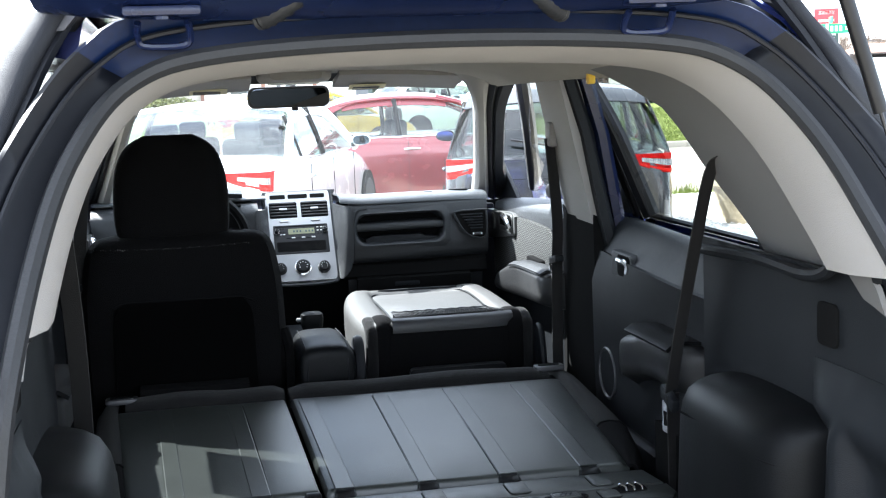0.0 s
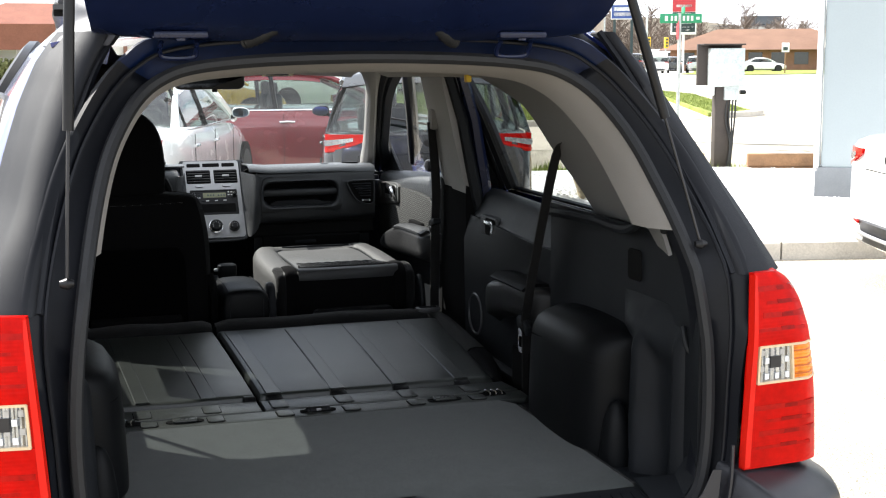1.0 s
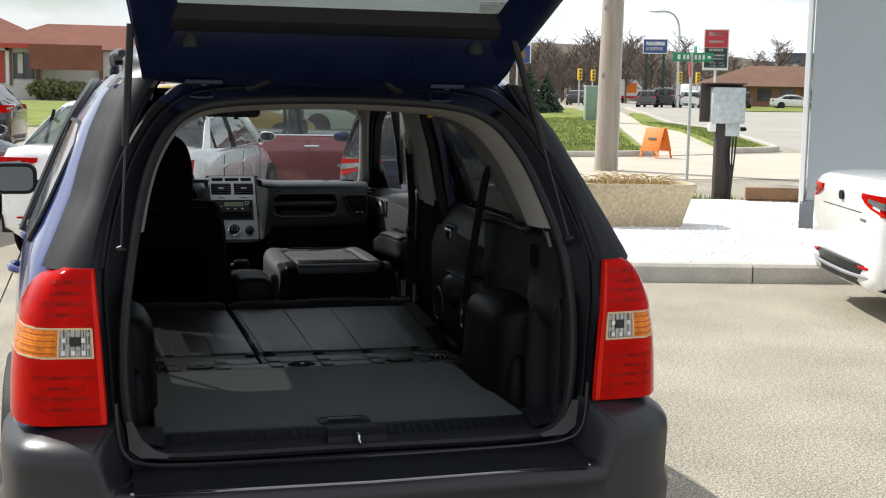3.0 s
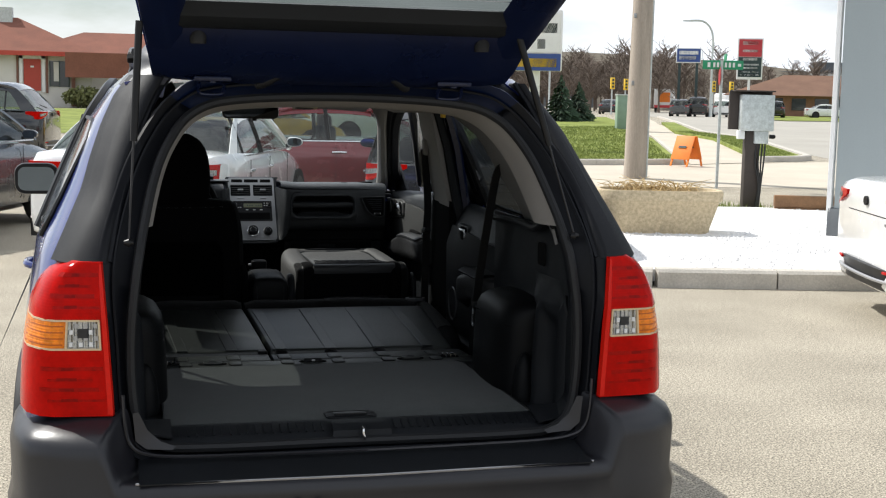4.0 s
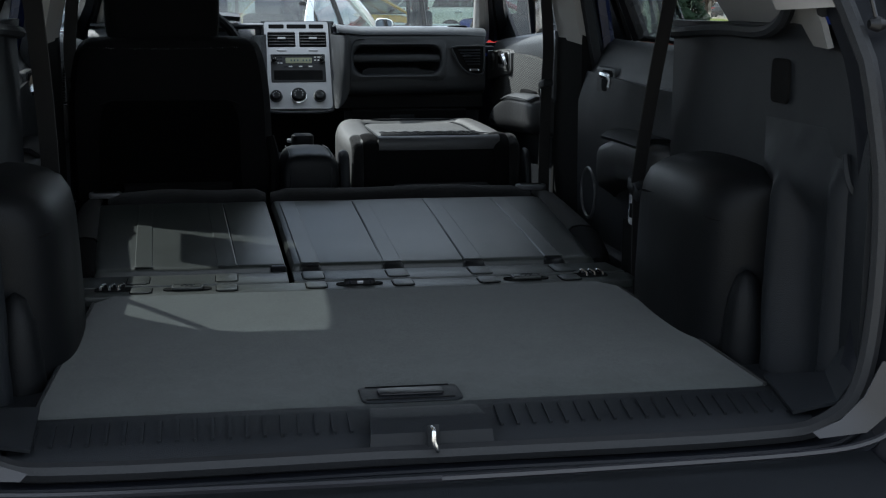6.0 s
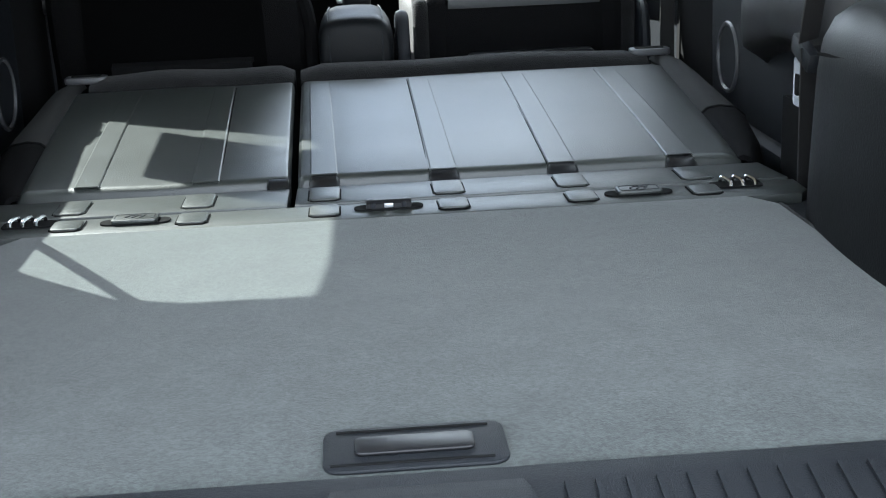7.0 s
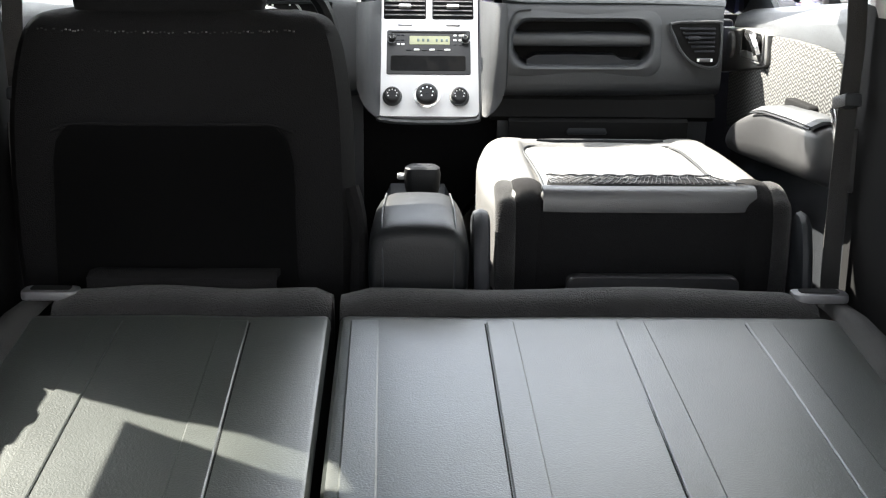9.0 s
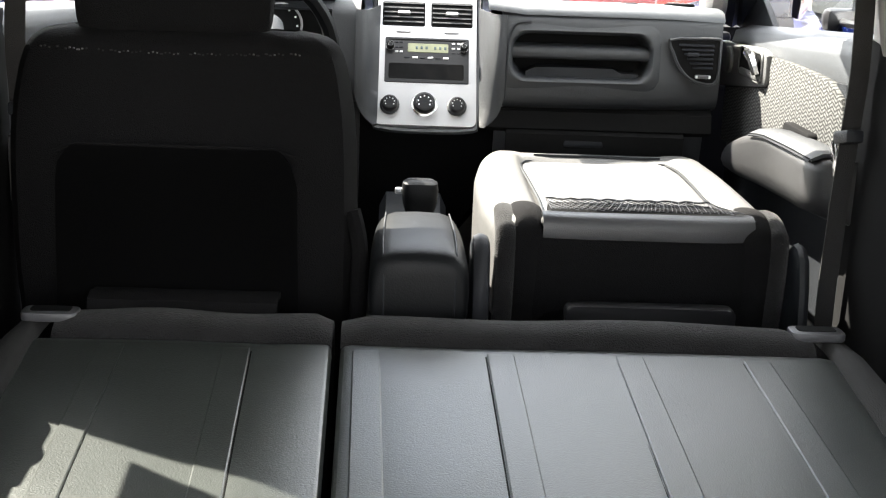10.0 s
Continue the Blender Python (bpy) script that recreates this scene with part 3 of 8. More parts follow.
    for wy in (0.87, 3.50):
        tyre = part("tyre", Lathe([(0.22, -0.11), (0.33, -0.11), (0.352, -0.085), (0.352, 0.085), (0.33, 0.11), (0.22, 0.11)], 28, "x", (s * 0.78, wy, 0.352)), TYRE, suv)
        part("rim", Lathe([(0.02, 0.06), (0.10, 0.075), (0.20, 0.05), (0.225, 0.10), (0.225, -0.08), (0.02, -0.08)], 20, "x", (s * 0.79, wy, 0.352)) if s > 0 else Lathe([(0.02, -0.06), (0.10, -0.075), (0.20, -0.05), (0.225, -0.10), (0.225, 0.08), (0.02, 0.08)], 20, "x", (s * 0.79, wy, 0.352)), SILVER, tyre, "silver alloy rim")
    # exterior mirror
    head = loft(bmesh.new(), [[Vector((s * (0.985 + u * k), y, 1.155 + v * k)) for u, v in rrect(-0.095, -0.07, 0.095, 0.07, 0.045, 4)] for y, k in ((2.90, 0.96), (2.915, 1.0), (2.96, 0.98), (3.01, 0.80), (3.04, 0.5))])
    mir = part("door_mirror", head, BLACK, suv, "black-shelled door mirror")
    part("mirror_glass", Prism([(s * 0.985 + u, 1.155 + v) for u, v in rrect(-0.078, -0.053, 0.078, 0.053, 0.03, 4)], "y", 2.892, 2.8965), SIDE_MIRROR, mir)
    part("mirror_arm", Box((s * 0.885, 2.97, 1.12), (0.10, 0.05, 0.05), 0.015), BLACK, mir)
    # roof rail
    rail = part("roof_rail", Tube(spline([(s * 0.570, 0.86, 1.664), (s * 0.573, 0.95, 1.669), (s * 0.575, 1.1, 1.672), (s * 0.575, 1.9, 1.675), (s * 0.565, 2.3, 1.66), (s * 0.56, 2.42, 1.635)], 6), 0.015, 8, flat=1.5), RAIL, suv, "grey roof rail")
    if s < 0:
        # the fairing carries the corner of the cladding on over the roof's edge
        rows = []
        for z in (1.574, 1.590, 1.606, 1.622, 1.638, 1.652, 1.665, 1.676, 1.684, 1.690, 1.692):
            x1, y0 = corner_x(z, s), rear_y(min(z, 1.6)) + 0.55 * max(0, z - 1.60) + 9 * max(0, z - 1.65) ** 2
            rows.append([Vector((s * x, y, z - 0.02 * max(0, y - 0.8))) for x, y in ((x1 - 0.115, y0 + 0.05), (x1 - 0.105, y0 + 0.008), (x1 - 0.07, y0 + 0.010), (x1 - 0.038, y0 + 0.028), (x1 - 0.010, y0 + 0.062), (x1 + 0.003, y0 + 0.10), (x1 + 0.010, y0 + 0.16), (x1 + 0.014, y0 + 0.24), (x1 + 0.012, y0 + 0.36), (x1 - 0.004, y0 + 0.46))])
        part("rail_foot", sheet(rows, 0.006), RAIL, rail, "smooth grey rail end fairing", smooth=80)
        part("rail_gap", Prism([(0.70, 1.648), (0.84, 1.664), (0.82, 1.640), (0.76, 1.636)], "x", -0.600, -0.560, 0.003), HOLE, rail, "dark opening under the rail")
    else:
        rings = []
        for z, back, out, fore in ((1.43, 0.535, 0.565, 0.60), (1.51, 0.497, 0.562, 0.69), (1.56, 0.493, 0.535, 0.76), (1.585, 0.503, 0.505, 0.86), (1.615, 0.520, 0.475, 0.93), (1.640, 0.54, 0.450, 0.97), (1.655, 0.575, 0.430, 0.95)):
            rings.append([Vector((u, y, z)) for u, y in ((out - 0.07, back + 0.012), (out - 0.05, back), (out - 0.025, back + 0.008), (out - 0.006, back + 0.035), (out, back + 0.085), (out - 0.01, 0.5 * (back + fore)), (out - 0.02, fore), (out - 0.07, fore), (out - 0.07, 0.5 * (back + fore)))])
        # Same fairing, given charcoal on this side for its shade.
        part("rail_foot", loft(bmesh.new(), fair(rings)), CLAD, rail, "smooth rail end fairing, darkened for its shaded side", smooth=80)
    part("rail_foot", Box((s * 0.565, 2.36, 1.63), (0.04, 0.15, 0.05), 0.018), BUMPER, rail)

# roof side rails, above the door windows
for s in (-1, 1):
    sect = [(0.655, 1.560), (0.630, 1.590), (0.575, 1.616), (0.52, 1.602), (0.535, 1.538), (0.60, 1.552)]
    part("roof_side_rail", loft(bmesh.new(), [[Vector((s * (u - k), y, z)) for u, z in sect] for y, k in ((0.60, 0.03 if s < 0 else 0.12), (1.2, 0.02 if s < 0 else 0.06), (2.0, 0.0), (2.52, 0.01))]), NAVY, suv)

# roof skin
rows = []
for y in np.linspace(0.46, 2.68, 13):
    crown = 1.625 + 0.035 * math.sin(math.pi * min(1, (y - 0.30) / 2.5)) - 0.25 * max(0, y - 2.45) ** 2
    rows.append([Vector((x, y + (0.06 * (abs(x) / 0.6) ** 2 if y < 0.5 else 0), crown - 0.055 * (abs(x) / 0.62) ** 2.6)) for x in np.linspace(-0.61, table(y, (0.42, 1.0, 1.6), (0.46, 0.50, 0.61)), 15)])
part("roof_panel", sheet(rows, 0.008), NAVY, suv, "blue painted roof")
# front bumper
part("front_bumper", sheet([[Vector((x, y - 0.25 * (abs(x) / 0.84) ** 3, z)) for x in np.linspace(-0.84, 0.84, 11)] for y, z in ((4.30, 0.80), (4.40, 0.66), (4.42, 0.50), (4.38, 0.34), (4.28, 0.26))], 0.01), CLAD, suv, "charcoal front bumper")
# bonnet and nose
rows = [[Vector((x, y, z - 0.05 * (abs(x) / 0.75) ** 3)) for x in np.linspace(-0.80, 0.80, 9)] for y, z in ((3.30, 1.075), (3.6, 1.05), (3.95, 0.99), (4.2, 0.92), (4.30, 0.80), (4.34, 0.55), (4.32, 0.30))]
part("bonnet", sheet(rows, 0.01), NAVY, suv)
for s in (-1, 1):
    part("front_wing", sheet([[Vector((s * (flank_x(z) - table(y, (3.2, 4.0, 4.3), (0.0, 0.03, 0.10))), y, z)) for y in np.linspace(3.29, 4.28, 7)] for z in (0.62, 0.8, 0.95, 1.03)], 0.008), NAVY, suv)
part("underbody", Box((0, 2.2, 0.28), (1.60, 3.9, 0.12), 0.02), HOLE, suv)

# bumper: low in the middle, raised to the lamps at both corners
def bumper_ring(u):
    """A section of the bumper; u runs from the left flank (-1) over the middle (0) to the right."""
    a = abs(u)
    x = table(a, (0, 0.5, 0.7, 0.8, 0.88, 0.94, 1.0), (0, 0.56, 0.76, 0.845, 0.885, 0.903, 0.905)) * (1 if u > 0 else -1)
    y = table(a, (0, 0.5, 0.7, 0.8, 0.88, 0.94, 1.0), (-0.03, -0.015, 0.035, 0.085, 0.16, 0.27, 0.46))
    nx, ny = table(a, (0, 0.5, 0.7, 0.8, 0.88, 1.0), (0, 0.08, 0.45, 0.7, 0.92, 1.0)) * (1 if u > 0 else -1), -table(a, (0, 0.5, 0.7, 0.8, 0.88, 1.0), (1, 0.99, 0.88, 0.7, 0.38, 0.02))
    def deck(d):
        """Height of the upper face: the low step, then the raised corner block, cut off on a slant."""
        k = min(1.0, max(0.0, (a - 0.545 - 0.030 * (d + 0.16) / 0.154) / 0.050))
        k = k * k * (3 - 2 * k)
        return 0.602 + (0.153 - 0.050 * max(0.0, (d + 0.16) / 0.154) ** 1.5) * k
    prof = [(-0.16, deck(-0.16)), (-0.12, deck(-0.12)), (-0.08, deck(-0.08)), (-0.04, deck(-0.04)), (-0.012, deck(-0.012) - 0.003), (0.0, deck(-0.006) - 0.018), (0.004, deck(-0.006) - 0.045), (0.0, 0.55), (0.012, 0.51), (0.006, 0.44), (-0.02, 0.36), (-0.06, 0.30), (-0.16, 0.28)]
    return [Vector((x + nx * d, y + ny * d, z)) for d, z in prof]


us = sorted(set(list(np.linspace(-1, 1, 41)) + [k * v for k in (-1, 1) for v in np.arange(0.540, 0.640, 0.0035)]))
part("rear_bumper", sheet([bumper_ring(u) for u in us], 0.006), BUMPER, suv, "textured charcoal plastic rear bumper", smooth=50)
# Thin steel-grey tube draws the pale line along the step's edge.
part("bumper_step_line", Tube([bumper_ring(u)[4] + Vector((0, 0.003, 0.003)) for u in np.linspace(-0.535, 0.535, 25)], 0.0035, 6), STEEL, suv, "thin bright line along the edge of the bumper step")
step = sheet([[Vector((x, y, 0.603 + (y + 0.02) * 0.14)) for x in np.linspace(-0.585, 0.585, 9)] for y in (-0.008, 0.03, 0.08, 0.145)], 0.004)
part("bumper_step", step, TRIM, suv, "black ribbed load step")
for x in (-0.20, -0.15):
    part("step_stud", Box((x, -0.043, 0.53), (0.012, 0.012, 0.05), 0.004), CLAD, suv)
for s in (-1, 1):
    part("sill_ridge", Tube(spline([(s * 0.622, 0.118, 0.80), (s * 0.617, 0.114, 0.72), (s * 0.603, 0.112, 0.672), (s * 0.565, 0.110, 0.648), (s * 0.47, 0.108, 0.638), (s * 0.2, 0.107, 0.634), (0, 0.107, 0.633)], 6), 0.0045, 6), BUMPER, suv, "raised painted edge below the seal")

# tail lamps
for s in (-1, 1):
    lamp = part("tail_lamp", sheet([[Vector((s * x, rear_y(z) + d, z)) for x, d in ((0.72, 0.035), (0.775, 0.05))] for z in (0.80, 1.06)], 0.01), HOLE, suv, "tall tail lamp with red, clear and amber lenses")

    def lens(z0, z1, f0, f1, lift, n=7):
        rows = []
        for z in np.linspace(z0, z1, n):
            xin = table(z, (0.765, 0.95, 1.135), (0.646, 0.658, 0.672))
            xout = table(z, (0.745, 0.85, 0.93, 1.02, 1.07, 1.10, 1.12, 1.135), (0.872, 0.868, 0.860, 0.842, 0.822, 0.802, 0.780, 0.748))
            row = []
            for f in np.linspace(f0, f1, 9):
                x = xin + (xout - xin) * min(1, f / 0.8)
                y = rear_y(z) - 0.030 - lift + 0.03 * f + (0.085 * max(0, (f - 0.55) / 0.25) ** 1.6 if f > 0.55 else 0)
                row.append(Vector((s * (x + (0.012 * (f - 0.8) / 0.2 if f > 0.8 else 0)), min(y, rear_y(z) + 0.30), z)))
            rows.append(row)
        return loft(bmesh.new(), [r + [p + Vector((-s * 0.004, 0.014, 0)) for p in r[::-1]] for r in rows])
    for za, n in ((1.018, 4), (0.785, 4)):
        for k in range(n):
            z = za + 0.026 * k
            part("reflector_band", lens(z, z + 0.006 + 0.004 * (k % 2), 0.06 + 0.05 * (k % 3), 0.56 + 0.07 * (k % 2), 0.0006, 2), RED_BAND, lamp)
            part("reflector_dash", lens(z + 0.001, z + 0.008, 0.30 + 0.03 * (k % 2), 0.44 + 0.02 * (k % 3), 0.0012, 2), RED_DARK, lamp)
    part("lens_border", lens(0.752, 1.128, 0, 0.045, 0.003, 12), RED_EDGE, lamp)
    for f in (0.075, 0.400):
        part("lens_seam", lens(0.916, 0.990, f - 0.009, f + 0.009, 0.002, 4), CREAM, lamp)
    part("upper_lens", lens(0.990, 1.132, 0, 1.0, 0.0, 11), RED_LENS, lamp, "ribbed red lens")
    part("lower_lens", lens(0.748, 0.916, 0, 1.0, 0.0), RED_LENS, lamp, "ribbed red lens")
    part("inner_rib", lens(0.916, 0.990, 0, 0.07, -0.002, 4), RED_LENS, lamp)
    clear = part("reversing_lens", lens(0.919, 0.987, 0.075, 0.40, -0.004, 4), CLEAR_LENS, lamp, "clear faceted lens")
    for a in range(6):
        for b in range(4):
            if (a + b) % 2:
                part("facet", lens(0.923 + 0.0155 * b, 0.934 + 0.0155 * b, 0.095 + 0.048 * a, 0.130 + 0.048 * a, -0.0028, 2), STEEL if b % 2 else WHITE_MARK, clear)
    part("bulb_cup", lens(0.945, 0.968, 0.19, 0.29, -0.0022, 2), GUNMETAL, clear)
    amber = part("indicator_lens", lens(0.919, 0.987, 0.405, 1.0, -0.004, 4), AMBER_LENS, lamp, "amber ribbed lens")
    for b in range(4):
        part("lens_rib", lens(0.926 + 0.0155 * b, 0.929 + 0.0155 * b, 0.43, 0.95, -0.003, 2), AMBER_DARK, amber)
    part("lens_seam", lens(0.9865, 0.991, 0.07, 1.0, 0.002, 2), CREAM, lamp)
    part("lens_seam", lens(0.9148, 0.9192, 0.07, 1.0, 0.002, 2), CREAM, lamp)

# ---- raised tailgate ----
gate = thing("tailgate", "raised blue tailgate with its window, seen from underneath", "tailgate")
HINGE, UP = Vector((0, 0.46, 1.60)), radians(30)


def gate_at(x, d, t):
    """A point of the tailgate: d metres from the hinge line along it, t above its lower face."""
    c, s_ = math.cos(UP), math.sin(UP)
    return HINGE + Vector((x - 0.045, -d * c + t * s_ * 0, d * s_ + t))


def gate_w(d):
    return table(d, (0, 0.12, 0.3, 0.5, 0.8, 1.0), (0.487, 0.503, 0.528, 0.553, 0.575, 0.56))


# upper rail, side rails and lower half, with a window between
prof = [(0.0, 0.0), (0.03, -0.012), (0.09, -0.015), (0.16, 0.0), (0.20, 0.02), (0.24, 0.045)]
part("inner_panel", sheet([[gate_at(x * gate_w(d) / 0.5, d, t + 0.016 * (abs(x) / 0.5) ** 4) for x in np.linspace(-0.5, 0.5, 17)] for d, t in prof], 0.02), NAVY_SHADED, gate, "blue painted inner panel")
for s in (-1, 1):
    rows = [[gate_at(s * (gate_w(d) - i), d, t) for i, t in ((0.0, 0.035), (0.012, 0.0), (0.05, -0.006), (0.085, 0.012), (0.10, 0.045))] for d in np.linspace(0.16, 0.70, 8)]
    part("side_rail", sheet(rows, 0.012), NAVY_SHADED, gate, "blue painted side rail, darkened for shade")
    part("edge_skin", sheet([[gate_at(s * (gate_w(d) + 0.004), d, t) for t in (-0.002, 0.03, 0.07, 0.10)] for d in np.linspace(0, 0.95, 9)], 0.006), NAVY, gate)
    hg = part("hinge", Box(gate_at(s * 0.335, 0.045, -0.030), (0.10, 0.05, 0.014), 0.005), NAVY_SHADED, gate, "blue painted hinge")
    part("hinge_loop", Tube(spline([gate_at(s * 0.335 + u, d, t) for u, d, t in ((-0.032, 0.02, -0.030), (-0.034, 0.0, -0.036), (-0.026, -0.010, -0.044), (0.026, -0.010, -0.044), (0.034, 0.0, -0.036), (0.032, 0.02, -0.030))], 4), 0.005, 8), NAVY_SHADED, hg)
    part("hinge_bolt", Lathe([(0.011, -0.006), (0.011, 0.004), (0.006, 0.008)], 8, "z", gate_at(s * 0.335, 0.055, -0.040)), NAVY_SHADED, hg)
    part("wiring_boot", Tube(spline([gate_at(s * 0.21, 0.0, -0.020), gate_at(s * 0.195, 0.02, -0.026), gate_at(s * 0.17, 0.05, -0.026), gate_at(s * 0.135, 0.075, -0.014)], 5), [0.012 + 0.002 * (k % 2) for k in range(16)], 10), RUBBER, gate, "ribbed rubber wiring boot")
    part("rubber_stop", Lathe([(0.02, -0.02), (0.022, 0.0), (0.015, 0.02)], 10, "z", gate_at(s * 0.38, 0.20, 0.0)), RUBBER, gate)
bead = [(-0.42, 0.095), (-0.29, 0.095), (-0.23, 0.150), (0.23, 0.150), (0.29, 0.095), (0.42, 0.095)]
part("stamped_bead", Tube([gate_at(x, d, -0.012 + 0.05 * max(0, d - 0.12)) for x, d in bead], 0.008, 8, flat=1.6), NAVY_SHADED, gate)
part("stamped_bead", Tube([gate_at(x, 0.215, 0.022) for x in np.linspace(-0.40, 0.40, 9)], 0.008, 8), NAVY_SHADED, gate)
for x in (-0.13, 0.0, 0.11):
    part("drain_slot", Box(gate_at(x, 0.182, 0.004), (0.045, 0.012, 0.006), 0.003, rot(-30)), HOLE, gate)
part("rear_window", sheet([[gate_at(x, d, 0.055) for x in np.linspace(-gate_w(d) + 0.07, gate_w(d) - 0.07, 9)] for d in np.linspace(0.20, 0.72, 5)]), PRIVACY, gate, "tinted rear window")
for k in range(9):
    d = 0.27 + 0.045 * k
    part("defroster_wire", Tube([gate_at(-gate_w(d) + 0.10, d, 0.052), gate_at(gate_w(d) - 0.10, d, 0.052)], 0.0012, 4), STEEL, gate)
part("window_trim", sheet([[gate_at(x, d, t) for x in np.linspace(-gate_w(d) + 0.09, gate_w(d) - 0.09, 11)] for d, t in ((0.225, 0.012), (0.25, 0.004), (0.275, 0.012), (0.28, 0.045))], 0.006), TRIM, gate, "black window surround")
part("lower_trim", sheet([[gate_at(x, d, t) for x in np.linspace(-gate_w(d) + 0.02, gate_w(d) - 0.02, 13)] for d, t in ((0.68, 0.04), (0.70, 0.0), (0.80, -0.02), (0.92, -0.01), (0.97, 0.03))], 0.03), TRIM, gate, "black plastic lower lining")
part("outer_skin", sheet([[gate_at(x, d, t) for x in np.linspace(-gate_w(d), gate_w(d), 9)] for d, t in ((0.66, 0.10), (0.8, 0.12), (0.95, 0.10), (1.0, 0.03))], 0.01), NAVY, gate, "blue outer skin")
part("top_skin", sheet([[gate_at(x, d, t) for x in np.linspace(-gate_w(d), gate_w(d), 9)] for d, t in ((0.0, 0.03), (0.05, 0.06), (0.20, 0.075))], 0.008), NAVY, gate)
for s in (-1, 1):
    low, high = (Vector((-0.604, 0.190, 1.175)), Vector((-0.574, 0.222, 1.730))) if s < 0 else (Vector((0.594, 0.215, 1.183)), Vector((0.425, 0.235, 1.722)))
    mid = low.lerp(high, 0.46)
    strut = part("gas_strut", Tube([mid, high], 0.0095, 10), BLACK, gate, "black gas strut")
    part("strut_rod", Tube([low, mid], 0.0032, 8), GUNMETAL, strut, "thin polished rod")
    part("strut_ball", Lathe([(0.006, -0.012), (0.011, 0), (0.006, 0.012)], 10, "x", low), BLACK, strut)

# ---- cabin lining ----
FLOOR = 0.667
lining = thing("cabin_lining", "pale headliner and black plastic lining of the SUV's cabin", "car interior")
rows = [[Vector((x, y, (1.553 if y > 0.6 else 1.545) - 0.045 * (abs(x) / 0.52) ** 4 + 0.012 * math.sin(math.pi * (y - 0.4) / 2.2))) for x in np.linspace(-0.56, 0.56, 13)] for y in np.linspace(0.56, 2.62, 12)]
part("headliner", sheet(rows, 0.012), BEIGE, lining, "pale beige fabric headliner")
top = [p for p in loop(OPENING, 0.0, 6) if p.z > 1.20]
right = sorted([p for p in top if p.x >= -0.001], key=lambda p: p.z)
line = right + sorted([p for p in top if p.x < -0.001], key=lambda p: -p.z)
rows = [[Vector((p.x * k, p.y + d, p.z - dz * (p.z - 1.15) * 2.2)) for k, d, dz in ((1.0, 0.05, 0), (0.985, 0.075, 0.008), (0.965, 0.13, 0.022), (0.965, 0.20, 0.028))] for p in line]
part("opening_trim", sheet(rows, 0.006), PILLAR, lining, "pale moulded trim round the top of the opening")
for s in (-1, 1):
    # upper rear side trim, pale, from the opening to the rear door window
    rows = []
    for z in np.linspace(1.15, 1.54, 12):
        y0 = table(z, (1.15, 1.22, 1.3, 1.42, 1.5, 1.54), (0.30, 0.33, 0.39, 0.46, 0.52, 0.55))
        y1 = table(z, (1.15, 1.20, 1.268, 1.312, 1.392, 1.442, 1.50, 1.54), (0.87, 0.885, 0.95, 1.0, 1.055, 1.11, 1.33, 1.50))
        xr = min(inner_x(z) - 0.04, abs(min(loop(OPENING, 0, 8), key=lambda p: abs(p.z - z) + (0 if p.x > 0 else 9)).x))
        rows.append([Vector((s * (xr + (inner_x(z) - 0.055 - xr) * math.sin(min(1, f * 1.8) * 1.57) + 0.03 * f * f), y0 + (y1 - y0) * f, z)) for f in np.linspace(0, 1, 9)])
    part("upper_side_trim", sheet(rows, 0.008), SIDE_TRIM_SHADED, lining, "pale moulded side trim behind the rear door")
    # lower cargo side lining
    rows = []
    for z in (0.60, 0.70, 0.80, 0.90, 1.0, 1.08, 1.14, 1.18):
        row = []
        for y in (0.20, 0.24, 0.30, 0.40, 0.52, 0.65, 0.80, 0.95, 1.03, 1.06):
            base = 0.625 if y > 0.3 else table(y, (0.20, 0.30), (0.597, 0.617))
            lift = 0.0 if z < 1.15 else 0.006
            row.append(Vector((s * (base - lift), y + (0.05 if z > 1.1 and y < 0.3 else 0), z)))
        rows.append(row)
    part("cargo_side_lining", sheet(rows, 0.008), TRIM, lining, "black grained plastic cargo lining")
    # curved top edge of the lining, with a raised lump before the pillar
    part("lining_shoulder", Tube(spline([(s * 0.61, 1.05, 1.155), (s * 0.612, 0.80, 1.165), (s * 0.60, 0.60, 1.165), (s * 0.59, 0.50, 1.185), (s * 0.585, 0.45, 1.225), (s * 0.575, 0.36, 1.225), (s * 0.565, 0.31, 1.20)], 5), 0.011, 8), TRIM, lining)
    # wheel-arch bulge
    rings = []
    for y, w, h in ((1.035, 0.004, 0.82), (1.03, 0.03, 0.865), (1.01, 0.066, 0.897), (0.97, 0.094, 0.917), (0.90, 0.112, 0.932), (0.80, 0.121, 0.940), (0.70, 0.123, 0.942), (0.63, 0.120, 0.940), (0.585, 0.110, 0.936), (0.555, 0.090, 0.930), (0.537, 0.058, 0.922), (0.529, 0.02, 0.912), (0.528, 0.004, 0.905)):
        prof = [(-0.01, FLOOR - 0.06), (w * 1.06, FLOOR - 0.06), (w * 1.05, FLOOR + 0.04), (w * 1.02, h - 0.14), (w * 0.99, h - 0.075), (w * 0.93, h - 0.040), (w * 0.80, h - 0.016), (w * 0.58, h - 0.002), (w * 0.3, h + 0.006), (-0.01, h + 0.01)]
        rings.append([Vector((s * (0.622 - u), y, z)) for u, z in prof])
    arch = part("wheel_arch_cover", loft(bmesh.new(), fair(rings)), LEATHER, lining, "black moulded wheel-arch cover", smooth=70)
    part("cover_seam", Tube(spline([(s * 0.515, 0.93, 0.866), (s * 0.507, 0.80, 0.876), (s * 0.506, 0.66, 0.876), (s * 0.520, 0.575, 0.868), (s * 0.56, 0.545, 0.865)], 5), 0.0022, 5), HOLE, arch)
